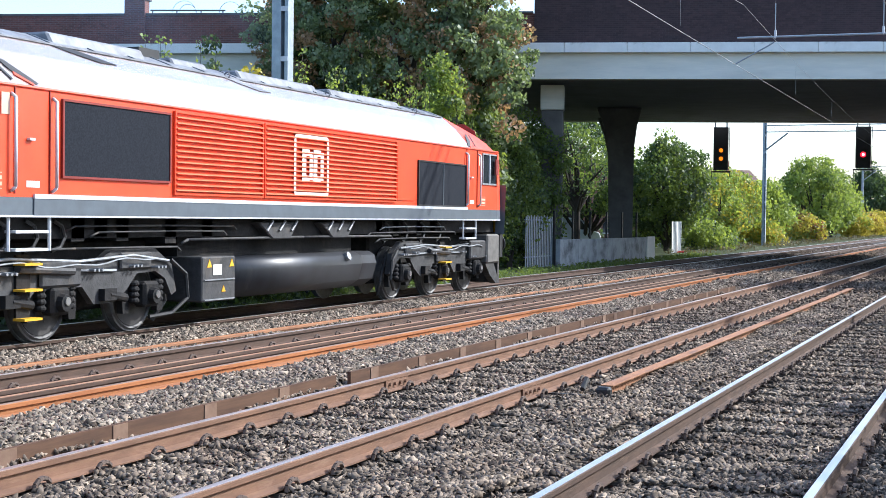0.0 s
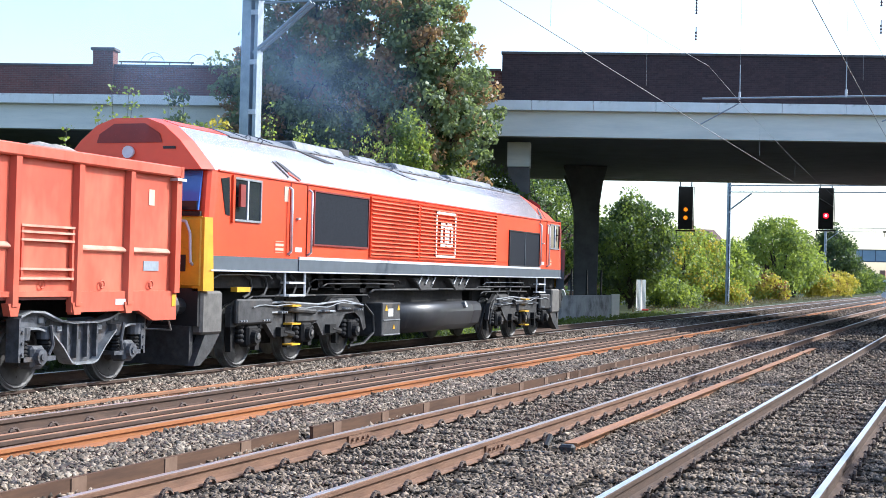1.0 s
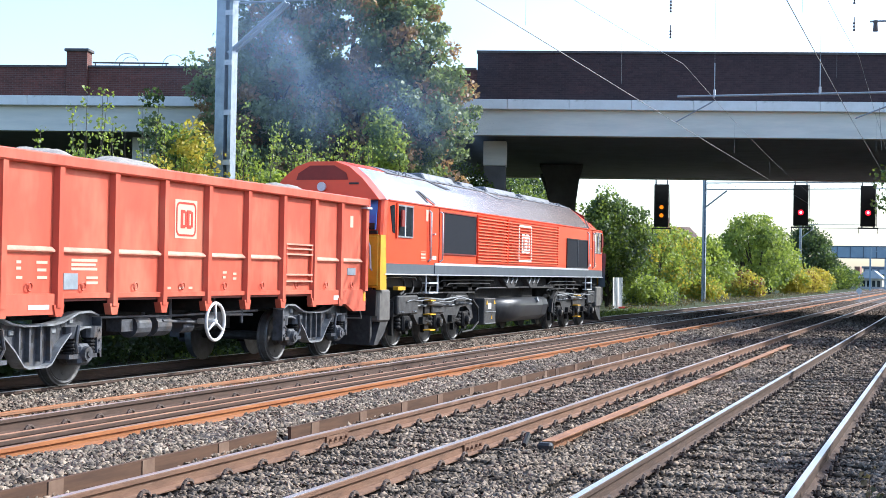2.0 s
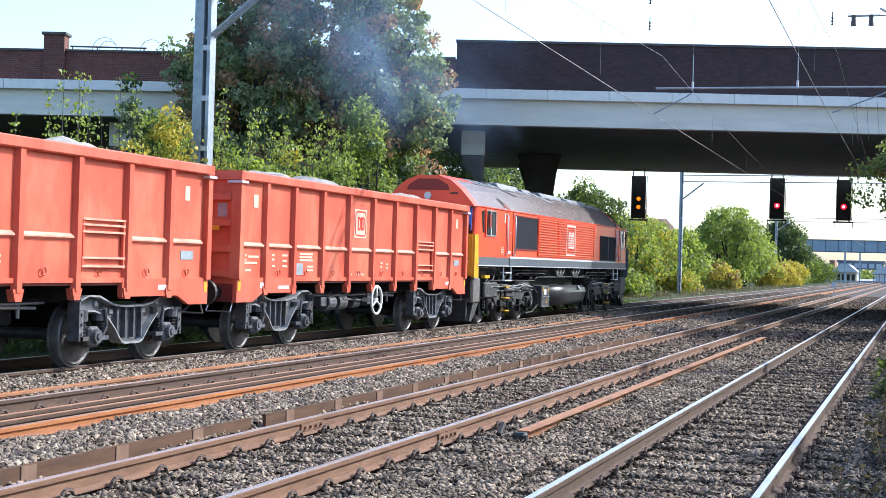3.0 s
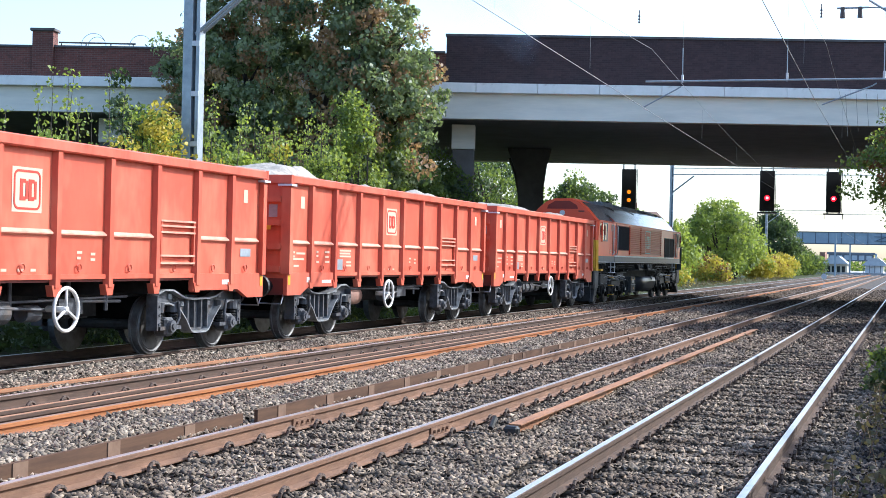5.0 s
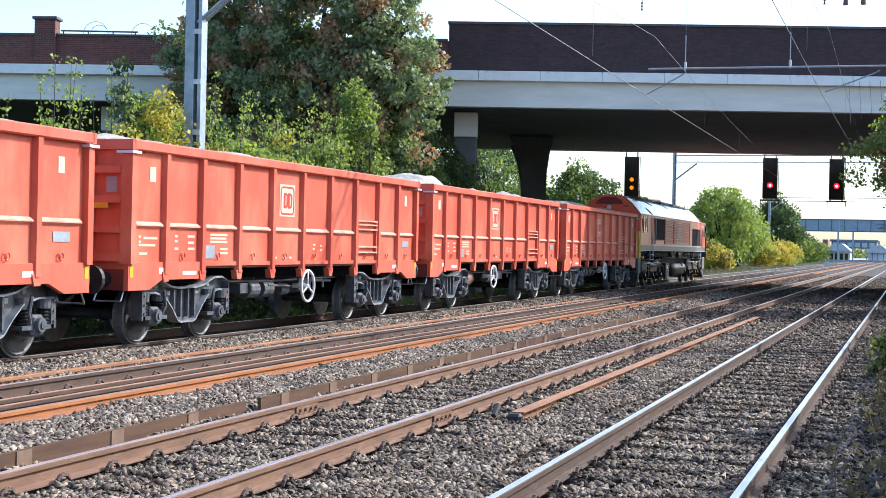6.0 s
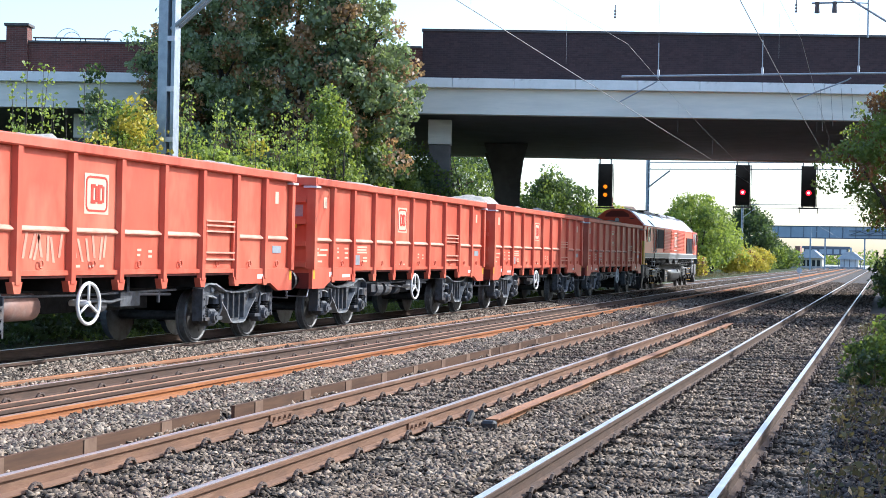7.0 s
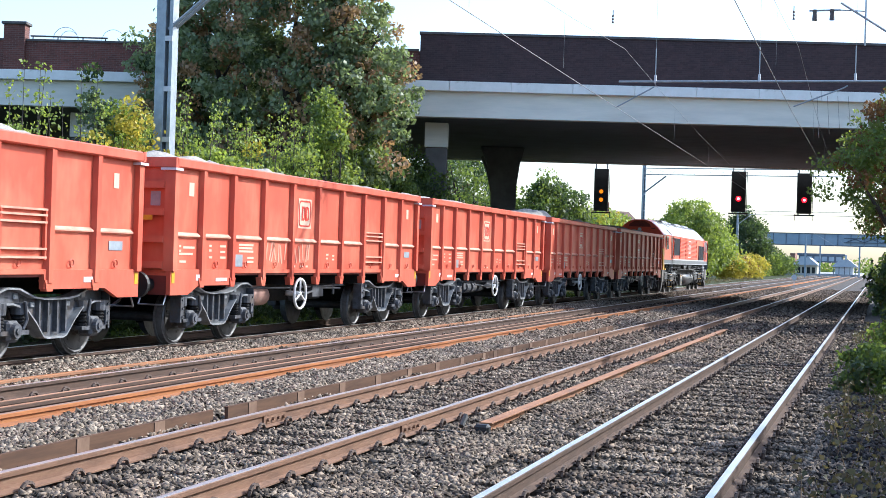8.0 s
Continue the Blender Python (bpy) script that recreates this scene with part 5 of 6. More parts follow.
            for v in ws.verts:
                v.co.y = y - out * ((v.co.z - 2.45) * 0.15) + v.co.y + out * 0.012
            part("windscreen", ws, GLASS if out > 0 else SCREEN_BLUE, lo, "windscreen with a blue blind down" if out < 0 else "dark windscreen")
            part("screen_foot", box(B(), *sorted((s * 0.1, s * (1.15 if out < 0 else 0.98))), *sorted((y + out * 0.03, y - out * 0.03)), 2.56, 2.7), GLASS, lo)
            part("screen_surround", box(B(), *sorted((s * 0.06, s * (1.2 if out < 0 else 1.04))), *sorted((y + out * 0.004, y - out * 0.05)), 2.47, 2.54), BLACK, lo)
            part("headlight_cluster", box(B(), *sorted((s * 0.62, s * 0.98)), *sorted((y, y + out * 0.04)), 1.6, 1.86), BLACK, lo)
            part("headlight", tube(B(), (s * 0.8, y, 1.73), (s * 0.8, y + out * 0.06, 1.73), 0.1, 14), STRIPE, lo, "round clear headlight")
            bm = tube(B(), (s * 0.87, y, 1.06), (s * 0.87, y + out * 0.4, 1.06), 0.13, 14)
            tube(bm, (s * 0.87, y + out * 0.4, 1.06), (s * 0.87, y + out * 0.5, 1.06), 0.25, 18, 0.23)
            part("buffer", bm, BLACK, lo, "black round buffer")
        part("buffer_beam", box(B(), -1.2, 1.2, *sorted((y - out * 0.2, y)), 0.75, 1.34), BLACK, lo)
        part("lifeguard", plate(B(), [(y - 0.05, 0.14), (y + 0.05, 0.14), (y + 0.05, 0.75), (y - 0.05, 0.75)], -1.1, 1.1), BOGIE, lo)
        bars("end_number", [(min(y, y + out * 0.016), max(y, y + out * 0.016), 1.98, 2.08)], -0.3, MARK_BLACK, lo, 0.24)
        bars("end_number", [(min(y, y + out * 0.016), max(y, y + out * 0.016), 1.98, 2.08)], 0.02, MARK_BLACK, lo, 0.3)
        # lamps under the roof hood, and a dark plate painting the recess's shade
        yv = 0.615 if out < 0 else 21.2
        part("hood_recess", sweep(B(), [(-0.6, 3.6), (0.6, 3.6), (0.55, 3.74), (0.28, 3.9), (-0.28, 3.9), (-0.55, 3.74)], *sorted((yv, yv + out * 0.012))), MARK_DARKRED, lo, "dark red plate painting the shaded recess under the roof hood")
        part("top_light", tube(B(), (0.0, yv, 3.45), (0.0, yv + out * 0.05, 3.45), 0.1, 12), STRIPE, lo)
        part("horn_grille", box(B(), 0.62, 0.84, *sorted((yv, yv + out * 0.015)), 3.5, 3.54), BLACK, lo)
        part("coupling_hook", box(B(), -0.06, 0.06, *sorted((y, y + out * 0.35)), 0.95, 1.12), UNDER, lo)
        part("jumper_hose", run(B(), [(0.5, y, 1.2), (0.55, y + out * 0.18, 0.9), (0.45, y + out * 0.3, 0.7), (0.35, y + out * 0.25, 0.95)], 0.03, 6), RUBBER, lo)
    return tagged(lo, "red six-axle diesel locomotive with glossy roof, hauling the wagons", "locomotive")


# paler red that puts the louvres' sun highlights into the colour
LOUVRE_GLINT = material("painted_louvre_glint", (0.78, 0.27, 0.13), 0.45, second=(0.74, 0.16, 0.07), scale=3)
SANDBOX = material("dusty_grey_sandbox", (0.15, 0.14, 0.125), 0.7, second=(0.09, 0.083, 0.075), scale=5, bump=0.15)
MARK_DARKRED = material("shadowed_dark_red", (0.22, 0.02, 0.012), 0.6)
SCREEN_BLUE = material("windscreen_with_blue_blind", (0.08, 0.2, 0.62), 0.12, second=(0.06, 0.16, 0.52), scale=2)
loco = make_loco()


# ---- the motion of the train
def motions():
    for thing, back in [(loco, 0.0)] + [(w, WAGON_PITCH * k) for k, w in enumerate(wagons)]:
        walk(thing, [(t, pose(TRAIN_X, y - back, 0)) for t, y in SPEED_ROWS])
        radius = 0.53 if thing is loco else 0.46
        for p in thing.children:
            if p.name.startswith("wheelset"):
                y0, z0 = p.location.y, p.location.z
                rows = []
                for k in range(121):
                    t = k / 15
                    gone = np.interp(t, [r[0] for r in SPEED_ROWS], [r[1] for r in SPEED_ROWS]) - SPEED_ROWS[0][1]
                    rows.append((t, pose(0, y0, z0, -math.degrees(gone / radius), 0, 0)))
                walk(p, rows)
    haze_motion()


# ---- overhead line
def lattice(bm, a, b, size, step, r):
    """A light square lattice beam along x from a to b."""
    a, b = Vector(a), Vector(b)
    h = size / 2
    corners = [(-h, -h), (h, -h), (h, h), (-h, h)]
    for dy, dz in corners:
        tube(bm, a + Vector((0, dy, dz)), b + Vector((0, dy, dz)), r, 5)
    n = max(1, int((b - a).length / step))
    for i in range(n):
        p, q = a.lerp(b, i / n), a.lerp(b, (i + 1) / n)
        for (dy, dz), (ey, ez) in zip(corners, corners[1:] + corners[:1]):
            tube(bm, p + Vector((0, dy, dz)), q + Vector((0, ey, ez)), r * 0.6, 4)
    return bm


def portal(y, left, right, z, full=True):
    p = new("overhead_line_portal")
    for x in (left, right):
        s = 1 if x == left else -1
        m = part("mast", bevel(box(B(), x - (0.235 if full else 0.14), x + 0.03, y - 0.15, y + 0.15, -0.6, z + 0.9), 0.01), GREYSTEEL, p, "grey steel mast")
        part("mast_channel", box(B(), x + (0.14 if full else 0.09), x + (0.235 if full else 0.14), y - 0.15, y + 0.15, -0.6, z + 0.9), GREYSTEEL, m)
        # darker strip set in to paint the shade between the channels
        part("mast_back", box(B(), x + 0.032, x + (0.138 if full else 0.088), y + 0.05, y + 0.12, -0.6, z + 0.9), MAST_INNER, m)
        k = 0.5
        while k < z + 0.8:
            part("batten_plate", box(B(), x + 0.031, x + (0.24 if full else 0.145), y - 0.165, y - 0.151, k, k + 0.13), STRIPE, m)
            k += 1.28
        part("knee_brace", tube(B(), (x + 0.1 * s, y - 0.1, z - 1.35), (x + 1.7 * s, y - 0.1, z - 0.1), 0.05, 6), GREYSTEEL, p)
        part("knee_brace", tube(B(), (x + 0.1 * s, y + 0.1, z - 1.35), (x + 1.7 * s, y + 0.1, z - 0.1), 0.05, 6), GREYSTEEL, p)
    part("boom", lattice(B(), (left, y, z + 0.25), (right, y, z + 0.25), 0.5, 0.9, 0.03 if full else 0.025), GREYSTEEL, p, "light lattice boom")
    return tagged(p, "grey lattice portal carrying the overhead wires", "overhead line", "overhead line portals")


MAST_INNER = material("mast_inner_shade", (0.2, 0.22, 0.24), 0.7)
INSUL = material("brown_insulator", (0.08, 0.05, 0.04), 0.3, second=(0.06, 0.04, 0.035), scale=5)
WIRE = material("grey_copper_wire", (0.3, 0.29, 0.28), 0.5, 0.3, second=(0.24, 0.23, 0.22), scale=3)
p1 = portal(32.0, -17.45, 4.6, 8.55)


def insulator(bm, x, y, z0, z1):
    tube(bm, (x, y, z0), (x, y, z1), 0.012, 5)
    n = int((z1 - z0) / 0.075)
    for i in range(n):
        tube(bm, (x, y, z0 + i * 0.075), (x, y, z0 + i * 0.075 + 0.045), 0.032, 8, 0.018)


for x, low in ((-4.98, 5.75), (-2.66, 5.75), (-0.6, 5.75)):
    part("drop_tube", tube(B(), (x, 32, low), (x, 32, 6.55), 0.012, 6), GREYSTEEL, p1)
    part("hanger_wire", tube(B(), (x, 32, 6.5), (x, 32, 8.4), 0.0035, 4), WIRE, p1)
    part("tube_clamp", tube(B(), (x, 32, low + 0.02), (x, 32, low + 0.19), 0.028, 8), STRIPE, p1)
part("registration_tube", tube(B(), (-5.82, 32, 5.8), (1.2, 32, 5.76), 0.024, 8), GREYSTEEL, p1, "horizontal steel registration tube")
for x in (-6.0, -1.95):
    for za, zb in ((7.15, 7.45), (7.75, 8.2)):
        bm = B()
        insulator(bm, x, 32.0, za, zb)
        part("insulator", bm, INSUL, p1, "brown ribbed insulator")
part("side_bar", tube(B(), (-1.62, 32, 7.34), (-0.95, 32, 7.34), 0.022, 6), GREYSTEEL, p1)
for x in (-1.5, -1.13):
    bm = tube(B(), (x, 32, 7.3), (x, 32, 7.36), 0.05, 10)
    tube(bm, (x, 32, 7.12), (x, 32, 7.3), 0.06, 10, 0.045)
    part("insulator", bm, INSUL, p1)
part("drop_tube", tube(B(), (-0.42, 32, 6.55), (-0.42, 32, 8.3), 0.02, 6), GREYSTEEL, p1)
part("side_bar_stay", tube(B(), (-0.95, 32, 7.34), (-0.42, 32, 7.3), 0.014, 6), GREYSTEEL, p1)
part("stay_tube", tube(B(), (-0.95, 32, 7.5), (1.0, 32, 6.2), 0.025, 6), GREYSTEEL, p1)
part("stay_tube", tube(B(), (-0.4, 32, 8.3), (1.2, 32, 7.0), 0.035, 6), GREYSTEEL, p1)
for x, wx in ((-5.0, -5.85), (-0.75, -1.9)):
    part("registration_arm", run(B(), [(x, 32, 5.68), (x - 0.1, 32, 5.62), (wx, 32, 5.22)], 0.016, 6), GREYSTEEL, p1)
    bm = B()
    for k in range(4):
        tube(bm, (wx + 0.5 + 0.22 * k, 32, 5.45), (wx + 0.55 + 0.22 * k, 32.3, 4.55 + 0.1 * k), 0.006, 4)
    if x > -2:
        part("stay_wire", bm, WIRE, p1)
portal(109.0, -17.6, 4.6, 8.5, False)
portal(200.0, -19.0, 5.0, 8.8, False)
for wx in (-5.75, -1.88):
    wire = new("overhead_wire")
    part("contact_wire", run(B(), [(wx, -25, 5.4), (wx - 0.1, 32, 5.2), (wx + 0.25, 109, 4.72), (wx, 200, 4.72), (wx, 300, 4.72)], 0.007, 6), WIRE, wire)
    spans = [(-25, 32), (32, 109), (109, 200), (200, 300)]
    pts = []
    for a, b in spans:
        for i in range(10):
            u = i / 10
            pts.append((wx + 0.05, a + (b - a) * u, 6.55 - 4 * (1.1 if a == 32 else 0.75) * u * (1 - u)))
    part("catenary_wire", run(B(), pts, 0.0045, 5), WIRE, wire)
    for a, b in spans[:2]:
        for i in range(1, 9):
            u = i / 9
            yy = a + (b - a) * u
            part("dropper", tube(B(), (wx + 0.03, yy, 5.25), (wx + 0.03, yy, max(5.3, 6.5 - 4 * (1.1 if a == 32 else 0.75) * u * (1 - u))), 0.003, 4), WIRE, wire)
    tagged(wire, "overhead contact and catenary wires over a track", "overhead wire", "overhead wires")

# ---- signals hung beyond the bridge
AMBER_GLOW = material("amber_signal_light", (0.8, 0.25, 0.01), 0.4, emission=(1.0, 0.22, 0.0), strength=0.55)
RED_GLOW = material("red_signal_light", (0.9, 0.02, 0.03), 0.4, emission=(1.0, 0.004, 0.012), strength=2.2)
RED_CORE = material("red_signal_core", (1, 0.6, 0.6), 0.4, emission=(1.0, 0.35, 0.4), strength=3.0)


def make_signal(x, y, z0, z1, lamps, kind, tilt):
    s = new("railway_signal")
    s.matrix_basis = pose(x, y, 0, 0, 0, tilt)
    w = 0.42
    part("backboard", bevel(box(B(), -w, w, 0, 0.06, z0, z1 + 0.3), 0.03), BLACK, s, "black signal backboard")
    part("lamp_case", bevel(box(B(), -0.26, 0.26, 0.061, 0.4, z0 + 0.2, z1), 0.03), BLACK, s)
    part("hanger", box(B(), -0.36, -0.28, 0.1, 0.2, z0 - 0.1, 8.3), GREYSTEEL, s)
    part("hanger", box(B(), 0.28, 0.36, 0.1, 0.2, z0 - 0.1, 8.3), GREYSTEEL, s)
    bm = box(B(), -0.55, 0.55, -0.4, 0.5, z0 - 0.12, z0 - 0.06)
    for xx in (-0.5, 0.5):
        tube(bm, (xx, -0.38, z0 - 0.4), (xx, -0.38, z0 - 0.06), 0.02, 5)
    part("foot_plate", bm, BLACK, s)
    for z, lit in lamps:
        part("lamp_hood", tube(B(), (0, -0.16, z), (0, 0.0, z), 0.2, 14, 0.17), BLACK, s)
        if lit:
            part("lit_lamp", tube(B(), (0, -0.175, z), (0, -0.161, z), 0.115 if kind == 'amber' else 0.15, 16), AMBER_GLOW if kind == "amber" else RED_GLOW, s, "glowing %s lamp" % kind)
            if kind == "red":
                part("lamp_core", tube(B(), (0, -0.18, z), (0, -0.1755, z), 0.07, 12), RED_CORE, s)
    part("side_cable", run(B(), [(w + 0.04, 0.1, z0), (w + 0.05, 0.1, z1 + 0.3)], 0.02, 5), RUBBER, s)
    return tagged(s, "black signal head hung below the bridge showing %s" % ("two yellow lights" if kind == "amber" else "a red light"), "railway signal", "railway signals")


make_signal(-15.4, 80.1, 4.55, 6.7, ((5.67, True), (5.2, True), (6.1, False), (6.5, False)), "amber", 12)
make_signal(-7.78, 81.9, 4.72, 6.75, ((5.47, True), (5.95, False), (6.4, False)), "red", 6)
make_signal(-4.17, 82.9, 4.72, 6.75, ((5.5, True), (5.95, False), (6.4, False)), "red", 4)

# ---- distance: footbridge, station, houses, van
FB_BLUE = material("blue_grey_girder", (0.3, 0.38, 0.46), 0.6, second=(0.24, 0.31, 0.38), scale=0.6)
FB_DARK = material("dark_blue_steel", (0.1, 0.13, 0.17), 0.6, second=(0.08, 0.1, 0.13), scale=1)
fb = new("footbridge")
fb.location = (0, 278, 0)
part("girder", box(B(), -22, 12, 0, 0.3, 6.05, 8.1), FB_BLUE, fb, "blue-grey plate girder")
part("girder", box(B(), -22, 12, 2.2, 2.5, 6.05, 8.1), FB_BLUE, fb)
part("deck", box(B(), -22, 12, 0.3, 2.2, 6.0, 6.25), FB_DARK, fb)
part("top_flange", box(B(), -22, 12, -0.12, 0.42, 8.1, 8.25), FB_DARK, fb)
part("bottom_flange", box(B(), -22, 12, -0.12, 0.42, 5.85, 6.04), FB_DARK, fb)
for k in range(15):
    part("stiffener", box(B(), -22 + k * 2.4, -21.88 + k * 2.4, -0.1, 0, 6.05, 8.1), FB_DARK, fb)
for k in range(6):
    part("lattice_bar", tube(B(), (-6.0 + k * 1.6, -0.16, 6.7 + 0.6 * (k % 2)), (-4.4 + k * 1.6, -0.16, 7.3 - 0.6 * (k % 2)), 0.07, 5), FB_DARK, fb)
part("lattice_rail", box(B(), -6.4, 12, -0.2, -0.121, 7.35, 7.47), FB_DARK, fb)
part("lattice_rail", box(B(), -6.4, 12, -0.2, -0.121, 6.55, 6.67), FB_DARK, fb)
for x in (-21, 9):
    part("tower", box(B(), x - 0.4, x + 0.4, 0.2, 2.3, -0.6, 5.84), FB_DARK, fb)
tagged(fb, "blue-grey plate girder footbridge over the tracks", "footbridge")
st = new("station_building")
st.location = (0, 335, 0)
part("wall", box(B(), -18.4, -13.6, 0.4, 14, -0.6, 2.3), STATION_WALL, st, "cream station wall")
part("roof", sweep(B(), [(-19.2, 2.2), (-13.2, 2.2), (-15.3, 3.95), (-17.2, 3.95)], -1, 15), ROOF_PALE, st, "pale hipped canopy roof")
part("wall", box(B(), -9.6, -5.6, 0.4, 14, -0.6, 2.1), VAN_WHITE, st, "white station wall")
part("roof", sweep(B(), [(-10.4, 2.0), (-4.4, 2.0), (-6.6, 3.7), (-8.4, 3.7)], -1, 15), ROOF_PALE, st)
for k in range(4):
    part("window", box(B(), -18.0 + k * 1.1, -17.3 + k * 1.1, 0.34, 0.4, 0.3, 1.7), GLASS, st)
for k in range(5):
    part("canopy_post", box(B(), -9.9 + k * 1.2, -9.75 + k * 1.2, -0.8, -0.65, -0.6, 2.0), FB_DARK, st)
part("brick_end", box(B(), -19.8, -18.6, 2, 10, -0.6, 4.9), BRICK_HOUSE, st)
tagged(st, "distant station buildings with pale canopy roofs", "station")
of = new("covered_bridge")
of.location = (0, 352, 0)
part("span", box(B(), -18.6, -8.2, 0, 3, 3.0, 4.6), FB_DARK, of)
part("roof", box(B(), -19.0, -7.8, -0.3, 3.3, 4.6, 5.1), FB_DARK, of)
for k in range(6):
    part("pane", box(B(), -18.3 + k * 1.7, -17.1 + k * 1.7, -0.04, 0, 3.3, 4.4), PANE_SKY, of, "pale glazed pane")
for x in (-18.4, -8.6, -7.6):
    part("pier", box(B(), x - 0.22, x + 0.22, 0.3, 2.7, -0.6, 4.9 if x > -9 else 2.99), FB_BLUE, of)
tagged(of, "dark covered station bridge with glazed panes", "bridge")
pl = part("platform", box(B(), -21.0, -4.4, 332, 480, -0.6, 0.3), CONCRETE_GREY)
tagged(pl, "low concrete station platform", "platform", kind="structure")
for k, (x, y) in enumerate(((-11.6, 300), (-3.9, 310), (-12.6, 260))):
    s = new("lineside_mast")
    s.location = (x, y, 0)
    part("post", box(B(), -0.15, 0.15, 0, 0.3, -0.5, 7.5), FB_BLUE, s)
    part("arm", box(B(), -0.15, 2.2, 0.1, 0.2, 6.8, 6.95), FB_BLUE, s)
    tagged(s, "blue-grey steel mast beside the station tracks", "mast", "lineside masts")
ring_sign = new("round_sign")
ring_sign.location = (-7.1, 128, 0)
part("post", tube(B(), (0, 0, -0.4), (0, 0, 0.6), 0.03, 6), GREYSTEEL, ring_sign)
part("disc", tube(B(), (0, -0.04, 0.75), (0, 0, 0.75), 0.25, 16), STRIPE, ring_sign)
tagged(ring_sign, "small pale round sign on a short post", "sign")


def make_house(x, y, w, d, eaves, ridge, wall_mat, turn, label):
    hs = new("house")
    hs.matrix_basis = pose(x, y, -0.5, 0, 0, turn)
    part("wall", sweep(B(), [(-w / 2, 0), (w / 2, 0), (w / 2, eaves), (0, ridge), (-w / 2, eaves)], 0, d), wall_mat, hs)
    for s in (-1, 1):
        e = w / 2 + 0.3
        slope = (ridge - eaves) / (w / 2)
        part("roof", sweep(B(), [(s * 0.0, ridge + 0.02), (s * e, eaves - 0.3 * slope + 0.02), (s * e, eaves - 0.3 * slope + 0.2), (0, ridge + 0.2)], -0.3, d + 0.3), ROOF_TILE, hs, "brown tiled roof")
    for k in range(3):
        for z in (1.0, 3.6):
            if z + 1.3 < eaves:
                wn_ = part("window", box(B(), -w / 2 + 0.8 + k * w * 0.3, -w / 2 + 1.9 + k * w * 0.3, -0.06, 0.0, z, z + 1.3), GLASS, hs)
                part("sill", box(B(), -w / 2 + 0.7 + k * w * 0.3, -w / 2 + 2.0 + k * w * 0.3, -0.12, -0.001, z - 0.1, z - 0.01), CONCRETE, wn_)
    part("chimney", box(B(), -0.4, 0.4, d * 0.6, d * 0.6 + 0.8, ridge - 0.6, ridge + 1.2), wall_mat, hs)
    return tagged(hs, label, "house", "houses")


make_house(-36.0, 122.0, 12, 9, 5.4, 8.0, BRICK_HOUSE, 15, "orange-red brick house behind the lineside trees")
make_house(-36.5, 166.0, 9, 10, 5.0, 8.2, BRICK_HOUSE, -40, "brick house with a brown tiled gable roof")
make_house(-50.0, 118.0, 12, 9, 5.4, 8.0, BRICK_HOUSE, 5, "orange-red brick house behind the lineside trees")
van = new("white_van")
van.matrix_basis = pose(-29.4, 96.0, -0.5, 0, 0, -70)
o = [(-2.4, 0.4), (2.3, 0.4), (2.45, 0.9), (2.3, 1.25), (1.6, 1.4), (1.0, 2.25), (-2.3, 2.35), (-2.45, 2.2)]
part("body", bevel(plate(B(), o, -0.95, 0.95), 0.05), VAN_WHITE, van)
for s in (-1, 1):
    part("window", plate(B(), [(0.55, 1.45), (1.5, 1.45), (1.0, 2.1), (0.55, 2.1)], *sorted((s * 0.951, s * 0.965))), GLASS, van)
    for y in (-1.5, 1.5):
        part("wheel", tube(B(), (s * 0.75, y, 0.33), (s * 0.97, y, 0.33), 0.33, 18), BLACK, van)
part("windscreen", plate(B(), [(1.12, 2.15), (1.6, 1.48), (1.63, 1.48), (1.15, 2.17)], -0.8, 0.8), GLASS, van)
tagged(van, "white delivery van parked behind the concrete wall", "van")
# ---- plants: tapered limbs and crowns of many single leaves
def leaf_cloud(name, centres, radii, per, size, mat, seed, droop=0.35, flat=0.8):
    """Leaves as small folded blades scattered about the clump centres."""
    g = np.random.default_rng(seed)
    centres = np.asarray(centres, dtype=float)
    radii = np.asarray(radii, dtype=float)
    c = np.repeat(centres, per, axis=0)
    r = np.repeat(radii, per)
    n = len(c)
    d = g.normal(size=(n, 3))
    d /= np.linalg.norm(d, axis=1, keepdims=True)
    p = c + d * (r * g.uniform(0.25, 1.0, n) ** 0.6)[:, None] * np.array([1, 1, flat])
    u = g.normal(size=(n, 3))
    u[:, 2] -= droop * 2
    u /= np.linalg.norm(u, axis=1, keepdims=True)
    side = np.cross(u, d + g.normal(size=(n, 3)) * 0.7)
    side /= np.linalg.norm(side, axis=1, keepdims=True) + 1e-9
    s = (size * g.uniform(0.6, 1.35, n))[:, None]
    up = np.cross(side, u)
    a, b = p - u * s * 0.5, p + u * s * 0.5
    l, rr = p + side * s * 0.36 + up * s * 0.1, p - side * s * 0.36 + up * s * 0.1
    v = np.stack([a, l, b, rr], 1).reshape(-1, 3)
    k = np.arange(n)[:, None] * 4
    return soup(name, v, np.concatenate([k, k + 1, k + 2, k + 3], 1), mat)


def limbs(bm, rs, base, tips, r):
    """A trunk that forks towards the tips."""
    base = Vector(base)
    for t in tips:
        t = Vector(t)
        mid = base.lerp(t, 0.5) + Vector((rs.uniform(-0.3, 0.3), rs.uniform(-0.3, 0.3), rs.uniform(0.1, 0.5)))
        tube(bm, base, mid, r, 6, r * 0.6)
        tube(bm, mid, t, r * 0.6, 5, r * 0.15)
        for _ in range(2):
            q = mid.lerp(t, rs.uniform(0.1, 0.6))
            tube(bm, q, q + Vector((rs.uniform(-1, 1), rs.uniform(-1, 1), rs.uniform(0.2, 1.0))), r * 0.25, 4, r * 0.05)


